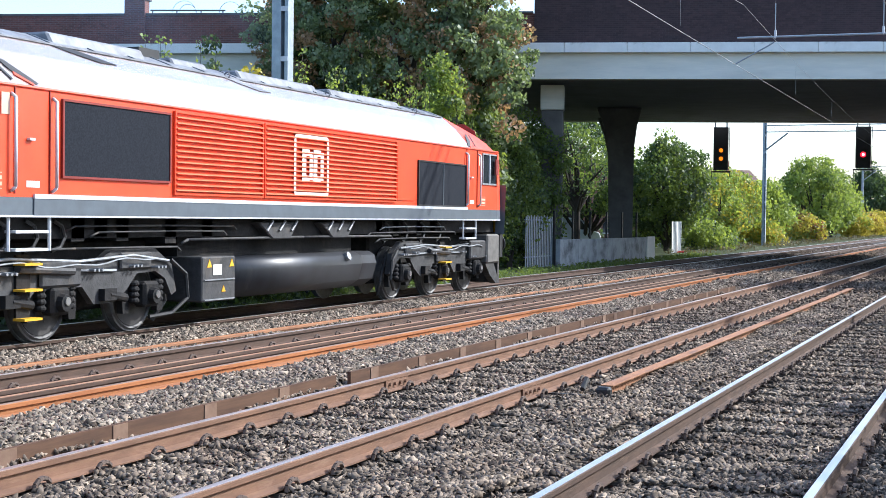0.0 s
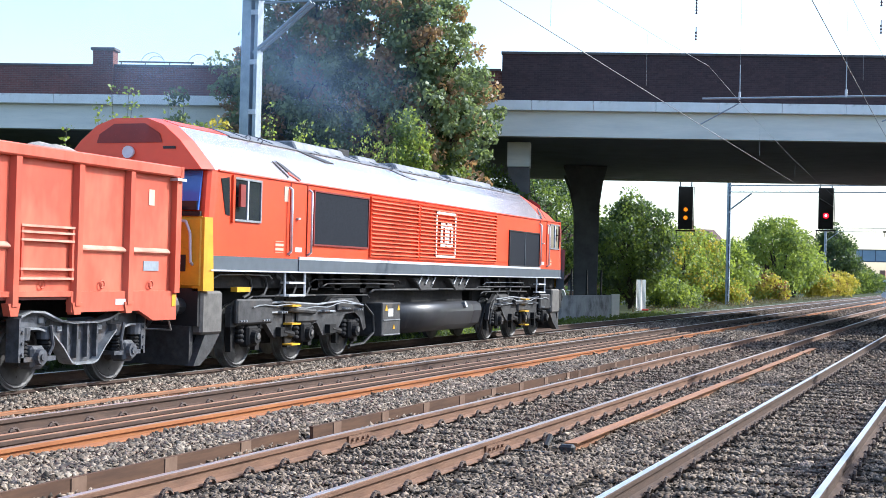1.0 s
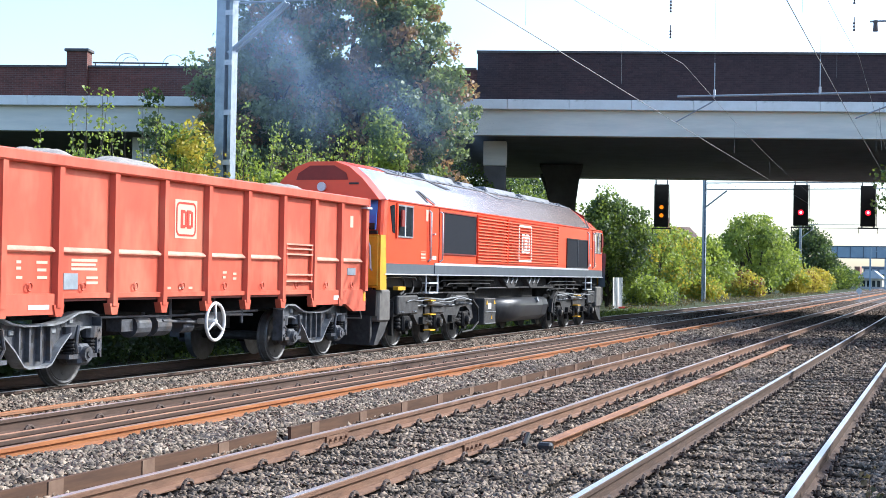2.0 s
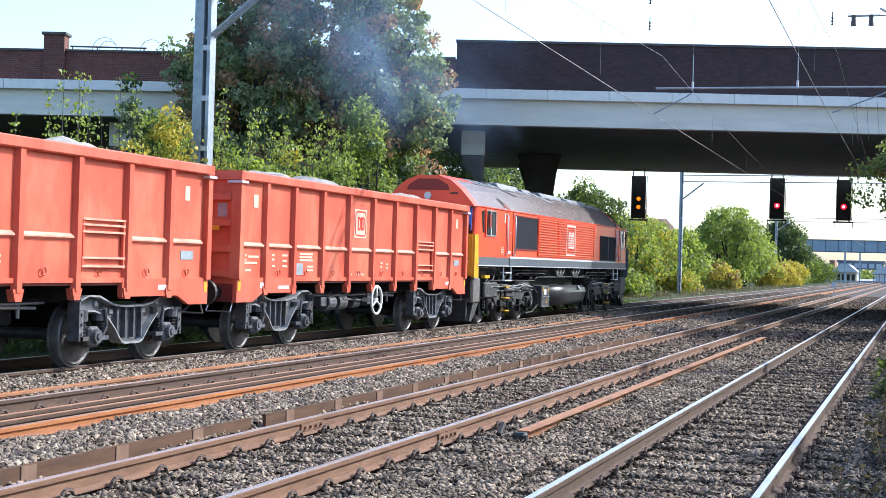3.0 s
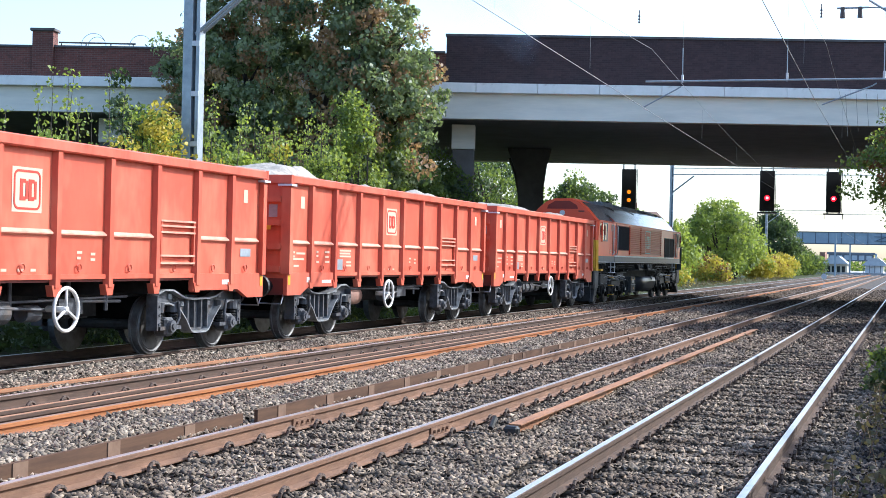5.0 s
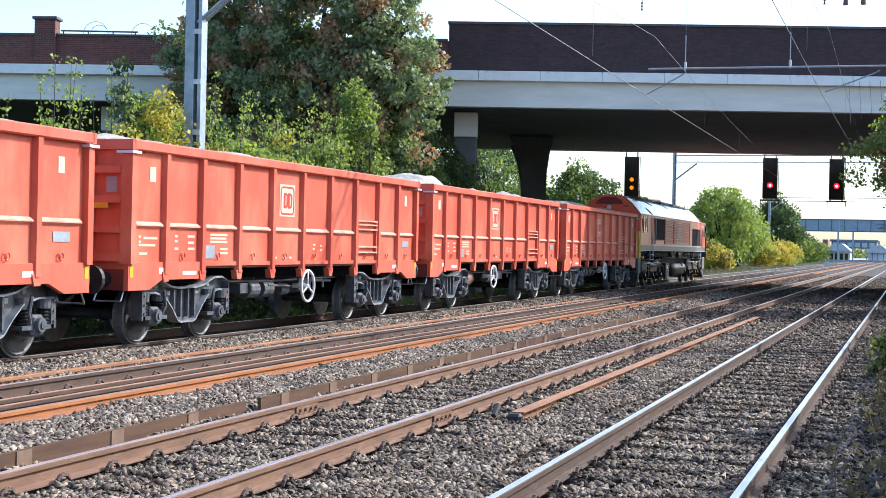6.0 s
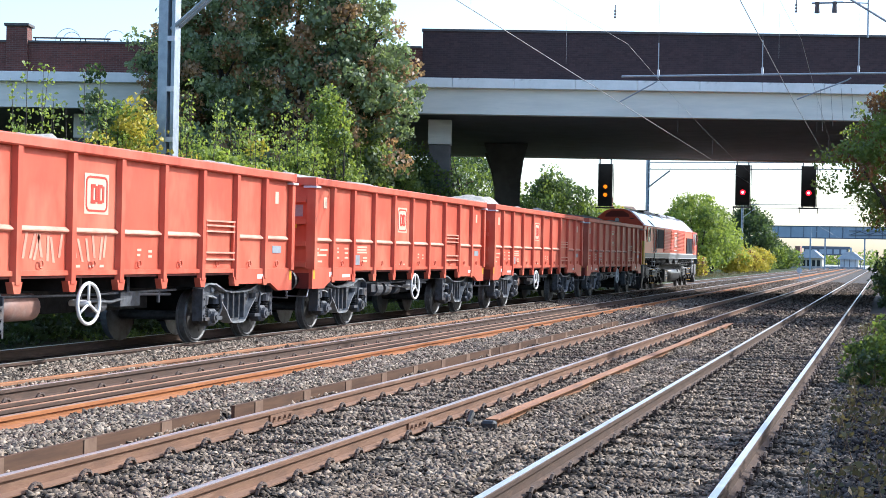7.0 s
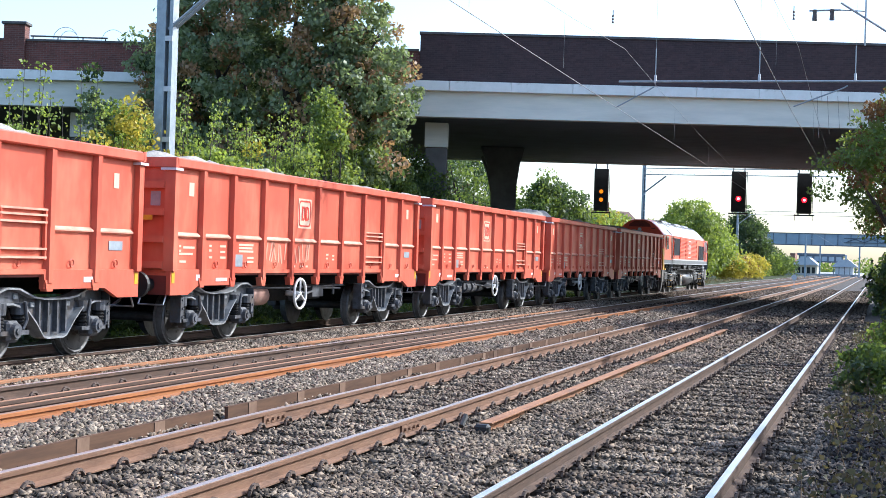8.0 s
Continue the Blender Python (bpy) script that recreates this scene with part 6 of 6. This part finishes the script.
def make_tree(name, x, y, height, spread, mats, clumps, per, size, clump_r, seed, label, low=0.15, power=2.0, z0=-0.5, trunk=True, droop=0.35, skew=0.0, deep=1.0):
    """mats: (material, share) for the crown's leaves; the clumps fill an uneven egg-shaped hull, denser at its skin."""
    rs = random.Random(seed)
    ob = new(name)
    ob.location = (x, y, z0)
    zc, hz = height * (low + (1 - low) * 0.5), height * (1 - low) * 0.5
    cs = []
    while len(cs) < clumps:
        d = Vector((rs.gauss(0, 1), rs.gauss(0, 1), rs.gauss(0, 1))).normalized()
        k = rs.uniform(0.35, 1.0) ** 0.5 * (0.82 + 0.3 * noise.noise(d * 2.2 + Vector((seed, 0, 0))))
        wz = d.z * k
        taper = (1 - 0.35 * max(0, wz)) if power == 2.0 else (1 - 0.75 * max(0, (wz + 1) / 2))
        cs.append((d.x * k * spread * taper + skew * max(0, -wz), d.y * k * spread * taper * deep, zc + wz * hz))
    if trunk:
        bm = B()
        top = Vector((0, 0, height * (low + 0.25)))
        tube(bm, (0, 0, -0.1), (0, 0, height * low * 0.8 + 0.4), spread * 0.06 + 0.04, 8, spread * 0.045 + 0.03)
        limbs(bm, rs, (0, 0, height * low * 0.8 + 0.3), [cs[i] for i in range(0, min(len(cs), 40), 3)], spread * 0.035 + 0.02)
        part("trunk", bm, BARK, ob, "dark bark trunk and limbs")
    start = 0
    order = cs[:]
    rs.shuffle(order)
    for k, (mat, share) in enumerate(mats):
        n = max(1, int(round(share * len(order))))
        sub = order[start:start + n]
        start += n
        if not sub:
            continue
        me = leaf_cloud("crown", sub, [clump_r * rs.uniform(0.7, 1.25) for _ in sub], per, size, mat, seed * 10 + k, droop)
        part("crown", me, mat, ob)
    return tagged(ob, label, "tree" if trunk else "bush", "")


# the big maple behind the train
make_tree("maple_tree", -21.7, 47.6, 15.6, 7.4, ((LEAF_MAPLE, 0.6), (LEAF_MAPLE_BROWN, 0.28), (LEAF_DARK, 0.12)), 900, 95, 0.18, 0.5, 11,
          "large dark green maple turning brown beside the bridge", low=0.05, deep=0.44, skew=-0.6)
# shrubs between it and the train
SHRUBS = ((-18.25, 26.0, 4.9, 1.0, 0, 1),
          (-18.25, 27.3, 5.1, 1.1, 0, 2),
          (-18.25, 29.0, 5.0, 1.2, 2, 3),
          (-18.25, 30.9, 6.3, 1.1, 1, 4),
          (-18.25, 33.4, 5.5, 1.3, 2, 5),
          (-18.25, 35.4, 5.9, 1.3, 0, 6),
          (-18.25, 38.1, 5.9, 1.4, 2, 7),
          (-18.25, 40.6, 6.1, 1.5, 0, 8),
          (-18.25, 43.9, 8.5, 1.9, 0, 9),
          (-18.25, 47.2, 7.5, 1.7, 0, 10),
          (-18.25, 50.7, 7.2, 1.9, 3, 11),
          (-18.25, 53.7, 6.8, 1.8, 3, 12),
          (-20.5, 59.0, 4.6, 2.3, 3, 14))
MIXES = (((LEAF_GREEN, 0.6), (LEAF_MID, 0.25), (LEAF_DARK, 0.15)), ((LEAF_YELLOW, 0.6), (LEAF_GREEN, 0.3), (LEAF_MID, 0.1)), ((LEAF_GREEN, 0.45), (LEAF_YELLOW, 0.18), (LEAF_MID, 0.22), (LEAF_DARK, 0.15)), ((LEAF_MID, 0.7), (LEAF_DARK, 0.3)))
for x, y, hgt, sp, mix, sd in SHRUBS:
    make_tree("shrub", x + 0.5, y, hgt, sp * 0.92, MIXES[mix], int(60 + 36 * sp * hgt / 8), 70, 0.13, 0.45, 20 + sd,
              ("fresh green shrub beside the train's track", "yellowing shrub by the steel mast", "green and yellow shrub beside the train's track", "dark green shrub by the fence")[mix], low=0.02, power=1.0 if hgt > 7 else 2.0)
# thin shoots standing up out of the shrubs
shoots = new("shrub_shoots")
bm = B()
rs = random.Random(8)
tips = []
for k in range(120):
    y = rs.uniform(25, 47)
    x = -17.9 + rs.uniform(-0.7, 0.5)
    hgt = 4.3 + 0.035 * (y - 25) + 0.8 * noise.noise(Vector((y * 0.35, 0, 0))) + 1.5 * rs.uniform(0, 1) ** 1.8
    a, b = Vector((x, y, 1.5)), Vector((x + rs.uniform(-0.3, 0.3), y + rs.uniform(-0.3, 0.3), hgt))
    tube(bm, a, b, 0.018, 4, 0.005)
    tips += [tuple(a.lerp(b, u)) for u in (0.55, 0.66, 0.76, 0.85, 0.93, 1.0)]
part("stems", bm, BARK, shoots)
part("leaves", leaf_cloud("leaves", tips, [0.16] * len(tips), 8, 0.09, LEAF_GREEN, 77), LEAF_GREEN, shoots)
tagged(shoots, "thin leafy shoots above the lineside shrubs", "shoots", kind="stuff")

# trees and bushes beyond the bridge, along the far side of the tracks
FAR = (("tree", -25.0, 84.0, 9.5, 3.4, ((LEAF_MID, 0.6), (LEAF_DARK, 0.4)), 60, 40, 0.2, 0.7, 31, 0.3, "sparse dark tree with forked limbs beyond the bridge"),
       ("bush", -18.1, 51.6, 5.6, 1.5, ((LEAF_DARK, 0.5), (LEAF_MID, 0.5)), 130, 60, 0.15, 0.5, 55, 0.0, "dark green bush behind the steel fence"),
       ("bush", -17.9, 48.6, 4.6, 1.3, ((LEAF_DARK, 0.5), (LEAF_MID, 0.5)), 110, 60, 0.15, 0.5, 56, 0.0, "dark green bush behind the steel fence"),
       ("tree", -19.6, 85.0, 7.9, 3.2, ((LEAF_DARK, 0.5), (LEAF_MID, 0.5)), 190, 60, 0.22, 0.7, 32, 0.02, "dense dark green tree beside the bridge pier"),
       ("tree", -22.5, 93.0, 6.8, 3.6, ((LEAF_MID, 0.6), (LEAF_GREEN, 0.4)), 170, 55, 0.24, 0.8, 33, 0.02, "green lineside tree with dense leaves"),
       ("tree", -19.6, 100.0, 5.6, 2.8, ((LEAF_GREEN, 0.6), (LEAF_YELLOW, 0.25), (LEAF_MID, 0.15)), 150, 50, 0.24, 0.8, 34, 0.02, "bright yellow-green lineside bush"),
       ("tree", -20.5, 110.0, 6.6, 3.2, ((LEAF_GREEN, 0.6), (LEAF_YELLOW, 0.25), (LEAF_MID, 0.15)), 160, 50, 0.26, 0.9, 35, 0.02, "bright yellow-green lineside bush"),
       ("tree", -20.2, 124.0, 6.2, 3.2, ((LEAF_GREEN, 0.7), (LEAF_MID, 0.3)), 160, 50, 0.28, 0.9, 36, 0.02, "bright green lineside tree"),
       ("tree", -20.2, 158.0, 10.3, 5.0, ((LEAF_MID, 0.5), (LEAF_GREEN, 0.5)), 220, 50, 0.32, 1.0, 37, 0.03, "tall green lineside tree with airy top"),
       ("tree", -20.6, 178.0, 9.0, 4.4, ((LEAF_GREEN, 0.7), (LEAF_MID, 0.3)), 180, 50, 0.34, 1.1, 38, 0.03, "light green lineside tree"),
       ("tree", -20.4, 228.0, 12.0, 4.4, ((LEAF_DARK, 1.0),), 220, 55, 0.4, 1.2, 39, 0.02, "dark green conifer-like tree"),
       ("bush", -18.8, 186.0, 3.9, 3.0, ((LEAF_YELLOW, 0.7), (LEAF_GREEN, 0.3)), 110, 45, 0.3, 0.9, 40, 0.0, "yellow autumn hedge beside the tracks"),
       ("bush", -18.6, 200.0, 3.8, 3.0, ((LEAF_YELLOW, 0.75), (LEAF_BROWN, 0.25)), 110, 45, 0.3, 0.9, 41, 0.0, "yellow autumn hedge beside the tracks"),
       ("bush", -18.2, 214.0, 3.9, 3.2, ((LEAF_YELLOW, 0.7), (LEAF_GREEN, 0.3)), 110, 45, 0.32, 0.9, 42, 0.0, "yellow autumn hedge beside the tracks"),
       ("bush", -18.4, 138.0, 3.0, 2.4, ((LEAF_YELLOW, 0.6), (LEAF_BROWN, 0.15), (LEAF_GREEN, 0.25)), 90, 45, 0.26, 0.8, 43, 0.0, "low yellow bush beside the tracks"),
       ("bush", -18.3, 112.0, 2.4, 2.0, ((LEAF_YELLOW, 0.5), (LEAF_GREEN, 0.5)), 80, 45, 0.24, 0.7, 44, 0.0, "low yellow-green bush beside the tracks"),
       ("bush", -18.6, 92.0, 2.2, 2.2, ((LEAF_GREEN, 0.7), (LEAF_DARK, 0.3)), 80, 45, 0.2, 0.6, 45, 0.0, "low green bush beside the tracks"),
       ("tree", -20.8, 258.0, 6.5, 4.5, ((LEAF_MID, 0.7), (LEAF_GREEN, 0.3)), 140, 45, 0.4, 1.3, 46, 0.0, "green lineside tree far along the line"),
       ("tree", -20.5, 276.0, 6.2, 4.5, ((LEAF_MID, 0.7), (LEAF_GREEN, 0.3)), 130, 45, 0.42, 1.3, 47, 0.0, "green lineside tree far along the line"),
       ("tree", -20.0, 298.0, 5.2, 4.5, ((LEAF_MID, 0.8), (LEAF_DARK, 0.2)), 120, 45, 0.42, 1.3, 48, 0.0, "green lineside tree far along the line"),
       ("tree", -28.0, 96.0, 11.0, 4.6, ((LEAF_DARK, 0.6), (LEAF_MID, 0.4)), 180, 50, 0.26, 0.9, 57, 0.02, "dark tree in the shade behind the bridge"),
       ("tree", -33.0, 78.0, 8.0, 4.5, ((LEAF_DARK, 0.7), (LEAF_MID, 0.3)), 130, 45, 0.26, 1.0, 49, 0.05, "dark tree in the shade behind the bridge"),
       ("tree", -31.0, 88.0, 9.5, 4.5, ((LEAF_DARK, 0.7), (LEAF_MID, 0.3)), 130, 45, 0.28, 1.0, 51, 0.02, "dark tree in the shade behind the bridge"),
       ("tree", -36.5, 90.0, 10.0, 4.8, ((LEAF_DARK, 0.7), (LEAF_MID, 0.3)), 130, 45, 0.28, 1.0, 52, 0.02, "dark tree in the shade behind the bridge"),
       ("tree", -45.0, 84.0, 10.0, 5.0, ((LEAF_DARK, 0.7), (LEAF_MID, 0.3)), 130, 45, 0.28, 1.0, 53, 0.02, "dark tree in the shade behind the bridge"),
       ("tree", -54.0, 78.0, 10.0, 5.0, ((LEAF_DARK, 0.7), (LEAF_MID, 0.3)), 130, 45, 0.28, 1.0, 54, 0.02, "dark tree in the shade behind the bridge"),
       ("tree", -41.0, 70.0, 7.5, 4.5, ((LEAF_DARK, 0.8), (LEAF_MID, 0.2)), 120, 45, 0.26, 1.0, 50, 0.05, "dark tree in the shade behind the bridge"))
for name, x, y, hgt, sp, mats, cl, per, size, cr, sd, low, label in FAR:
    make_tree(name, x, y, hgt, sp, mats, cl, per, size, cr, sd, label, low=low, trunk=name == "tree")

# the far skyline behind the station
skyline = new("distant_trees")
rs = random.Random(31)
cs = [(rs.uniform(-120, 60), rs.uniform(500, 540), rs.uniform(-0.5, 3.0 + 4.0 * abs(noise.noise(Vector((k * 0.05, 0, 3)))))) for k in range(420)]
part("leaves", leaf_cloud("leaves", cs, [3.2] * len(cs), 26, 1.1, LEAF_MID, 90), LEAF_MID, skyline)
tagged(skyline, "low line of distant trees behind the station", "trees", kind="stuff")

# the near side of the line
make_tree("overhanging_tree", 1.75, 46.0, 9.4, 3.9, ((LEAF_MID, 0.55), (LEAF_GREEN, 0.2), (LEAF_BROWN, 0.25)), 260, 110, 0.13, 0.5, 61, "green and browning tree overhanging the near track", low=0.2)
make_tree("bush", 0.9, 59.0, 3.2, 1.4, ((LEAF_DARK, 1.0),), 80, 60, 0.18, 0.5, 62, "dark green bush beside the near track", low=0.0, trunk=False)
make_tree("bush", 1.0, 48.0, 3.4, 1.3, ((LEAF_DARK, 0.8), (LEAF_MID, 0.2)), 80, 60, 0.15, 0.45, 65, "dark green bush beside the near track", low=0.0, trunk=False)
make_tree("bush", -0.15, 21.8, 1.2, 0.52, ((LEAF_MID, 0.6), (LEAF_DARK, 0.4)), 46, 60, 0.075, 0.2, 63, "small green lineside bush beside the near rail", low=0.0, trunk=False)
make_tree("bush", 0.35, 25.5, 1.5, 0.7, ((LEAF_MID, 0.5), (LEAF_DARK, 0.5)), 50, 60, 0.09, 0.25, 64, "small green lineside bush beside the near rail", low=0.0, trunk=False)
# tall shrubs added out of view, to throw shade on the near track
for k, (x, y, hgt) in enumerate(((4.0, 14.0, 6.0), (4.4, 18.5, 6.6), (4.2, 23.5, 6.2), (4.6, 29.0, 6.6), (4.2, 9.5, 5.8), (4.4, 35.0, 6.2))):
    make_tree("shrub", x, y, hgt, 2.4, ((LEAF_MID, 0.6), (LEAF_DARK, 0.4)), 70, 45, 0.2, 0.7, 70 + k, "unseen near-side shrub added to shade the near track", low=0.02)
# dry weeds beside the near rail
weeds = new("dry_weeds")
bm = B()
rs = random.Random(4)
tips = []
for k in range(520):
    y = rs.uniform(9, 40)
    x = rs.uniform(-0.5, 1.6)
    hgt = rs.uniform(0.12, 0.5)
    a, b = Vector((x, y, -0.25)), Vector((x + rs.uniform(-0.15, 0.15), y + rs.uniform(-0.15, 0.15), -0.25 + hgt))
    tube(bm, a, b, 0.006, 3, 0.003)
    tips += [tuple(a.lerp(b, u)) for u in (0.5, 0.75, 1.0)]
part("stems", bm, DRY, weeds)
part("leaves", leaf_cloud("leaves", tips, [0.09] * len(tips), 5, 0.06, LEAF_DRY, 78), LEAF_DRY, weeds)
tagged(weeds, "dry brown weeds beside the near rail", "weeds", kind="stuff")
# low dark leaves added so no lit ground shows under the train
brambles = new("bramble_bank")
rs = random.Random(21)
cs = [(-15.6 + rs.uniform(-0.6, 0.6), rs.uniform(4, 40), rs.uniform(-0.25, 0.85)) for _ in range(1000)]
part("leaves", leaf_cloud("leaves", cs, [0.42] * len(cs), 40, 0.12, LEAF_DARK, 81), LEAF_DARK, brambles)
tagged(brambles, "dark leaves added behind the train's track to darken the view under it", "brambles", kind="stuff")
strip = new("grass_strip")
rs = random.Random(14)
cs = [(-16.6 + rs.uniform(-1.6, 1.2), rs.uniform(76, 200), -0.3 + rs.uniform(0, 0.2)) for _ in range(260)]
part("grass", leaf_cloud("grass", cs, [0.4] * len(cs), 22, 0.13, LEAF_DRY, 79, droop=-0.5), LEAF_DRY, strip)
cs = [(-15.2 + rs.uniform(-1.2, 0.9), rs.uniform(24, 76), -0.27 + rs.uniform(0, 0.08)) for _ in range(700)]
part("grass", leaf_cloud("grass", cs, [0.26] * len(cs), 20, 0.09, LEAF_MID, 80, droop=-0.5), LEAF_MID, strip)
tagged(strip, "rough grass along the far side of the tracks", "grass", kind="stuff")


# ---- loose ballast stones on the nearer tracks
def stones(count, y0, y1, size, seed, x0=-11.2, x1=-0.45, fade=1.6, zones=(), mat=None):
    g = np.random.default_rng(seed)
    n = count
    y = y0 + (y1 - y0) * g.uniform(0, 1, n) ** fade
    x = g.uniform(x0, x1, n)
    if zones:
        pick = g.integers(0, len(zones), n)
        za = np.array(zones)[pick]
        x = za[:, 0] + (za[:, 1] - za[:, 0]) * g.uniform(0, 1, n)
    keep = (x > -y * 0.95 - 1.0) & (x < 0.12 * y + 1.4)
    x, y = x[keep], y[keep]
    z = np.where(np.abs(x - TRACKS[0]) < 1.3, -0.194, -0.188)
    on_sleeper = np.zeros(len(x), dtype=bool)
    for k, tx in enumerate(TRACKS):
        for s in (-0.7525, 0.7525):
            keep_off = np.abs(x - tx - s) < 0.11
            z[keep_off] = -10
        first = 4.2 if k < 2 else 9.0
        ph = np.abs((y - first + SLEEPER_STEP / 2) % SLEEPER_STEP - SLEEPER_STEP / 2)
        on_sleeper |= (np.abs(x - tx) < 1.22) & (ph < 0.11) & (g.uniform(0, 1, len(x)) < np.where(np.abs(x - TRACKS[0]) < 1.3, 0.2, 0.1))
        z[(np.abs(x - tx) < 1.22) & (ph < 0.11) & (z > -1)] = -0.163
    shoulder = np.min(np.abs(x[:, None] - np.array(TRACKS)[None, :]), axis=1) > 1.3
    z[shoulder] += 0.033 + 0.03 * np.sin(y[shoulder] * 1.7 + x[shoulder] * 2)
    for xa, xb, xc, xd, zt in ((-11.62, -11.45, -10.75, -10.25, -0.05), (-7.98, -7.8, -6.95, -6.66, -0.07)):
        inside = (x > xa) & (x < xd)
        z[inside] = np.interp(x[inside], [xa, xb, xc, xd], [-0.21, zt, zt, -0.21]) - 0.005 + 0.025 * np.sin(y[inside] * 2.3) * np.sin(x[inside] * 5)
        on_sleeper[inside] = False
    ok = (z > -1) & ~on_sleeper
    x, y, z = x[ok], y[ok], z[ok]
    n = len(x)
    s = size * g.uniform(0.55, 1.35, n)
    corner = np.array([(a, b, c) for c in (-1, 1) for a, b in ((-1, -1), (1, -1), (1, 1), (-1, 1))], dtype=float)
    v = corner[None] * g.uniform(0.45, 1.1, (n, 8, 3)) * (s * 0.5)[:, None, None] * np.stack([g.uniform(0.9, 1.9, n), g.uniform(0.6, 1.2, n), g.uniform(0.25, 0.7, n)], 1)[:, None, :]
    turn = g.uniform(0, math.pi, n)
    q = np.stack([np.cos(turn), g.normal(0, 0.28, n), g.normal(0, 0.28, n), np.sin(turn)], 1)
    q /= np.linalg.norm(q, axis=1, keepdims=True)
    w, i, j, k = q.T
    R = np.stack([1 - 2 * (j * j + k * k), 2 * (i * j - k * w), 2 * (i * k + j * w), 2 * (i * j + k * w), 1 - 2 * (i * i + k * k), 2 * (j * k - i * w), 2 * (i * k - j * w), 2 * (j * k + i * w), 1 - 2 * (i * i + j * j)], 1).reshape(n, 3, 3)
    v = np.einsum("nab,nvb->nva", R, v) + np.stack([x, y, z + s * g.uniform(-0.05, 0.35, n)], 1)[:, None, :]
    f = np.array([(4, 5, 6, 7), (0, 1, 5, 4), (1, 2, 6, 5), (2, 3, 7, 6), (3, 0, 4, 7)])
    faces = (np.arange(n)[:, None, None] * 8 + f[None]).reshape(-1, 4)
    return soup("ballast_stones", v.reshape(-1, 3), faces, mat or STONE)


gravel = part("ballast_stones", stones(300000, 5.5, 36.0, 0.039, 5), STONE)
tagged(gravel, "loose angular grey ballast stones", "ballast", kind="stuff")
pale = part("ballast_stones", stones(52000, 5.0, 60.0, 0.048, 7, fade=1.4, zones=((-11.6, -10.3), (-7.95, -6.7)), mat=STONE_PALE), STONE_PALE)
tagged(pale, "loose fresh pale ballast stones on the shoulders", "ballast", kind="stuff")
dirt = part("trackside_stones", stones(26000, 6.0, 50.0, 0.045, 9, x0=-0.55, x1=2.0, fade=1.4, mat=STONE_DARK), STONE_DARK)
tagged(dirt, "dirty dark stones in the trackside soil", "stones", kind="stuff")
gravel_far = part("ballast_stones", stones(60000, 30.0, 120.0, 0.07, 6, fade=1.3, mat=STONE_FAR), STONE_FAR)
tagged(gravel_far, "loose angular grey ballast stones", "ballast", kind="stuff")

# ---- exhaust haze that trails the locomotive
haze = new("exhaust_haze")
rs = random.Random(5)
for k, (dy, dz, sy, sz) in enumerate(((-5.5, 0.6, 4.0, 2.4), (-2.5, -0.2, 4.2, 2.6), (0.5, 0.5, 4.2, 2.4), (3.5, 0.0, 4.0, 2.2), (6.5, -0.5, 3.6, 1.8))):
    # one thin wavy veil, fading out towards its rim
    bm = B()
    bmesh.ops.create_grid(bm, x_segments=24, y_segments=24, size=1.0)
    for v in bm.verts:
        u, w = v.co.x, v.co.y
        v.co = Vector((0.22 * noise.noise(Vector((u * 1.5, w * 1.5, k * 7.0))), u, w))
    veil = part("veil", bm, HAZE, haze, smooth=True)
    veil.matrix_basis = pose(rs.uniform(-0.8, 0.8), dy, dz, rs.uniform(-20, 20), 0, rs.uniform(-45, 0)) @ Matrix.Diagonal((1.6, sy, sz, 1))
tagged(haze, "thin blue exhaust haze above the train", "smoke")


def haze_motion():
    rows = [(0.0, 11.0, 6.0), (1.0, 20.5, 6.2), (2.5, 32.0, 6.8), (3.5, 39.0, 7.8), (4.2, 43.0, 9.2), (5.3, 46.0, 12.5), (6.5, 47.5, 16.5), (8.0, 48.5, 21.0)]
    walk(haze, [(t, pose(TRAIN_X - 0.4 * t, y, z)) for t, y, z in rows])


motions()
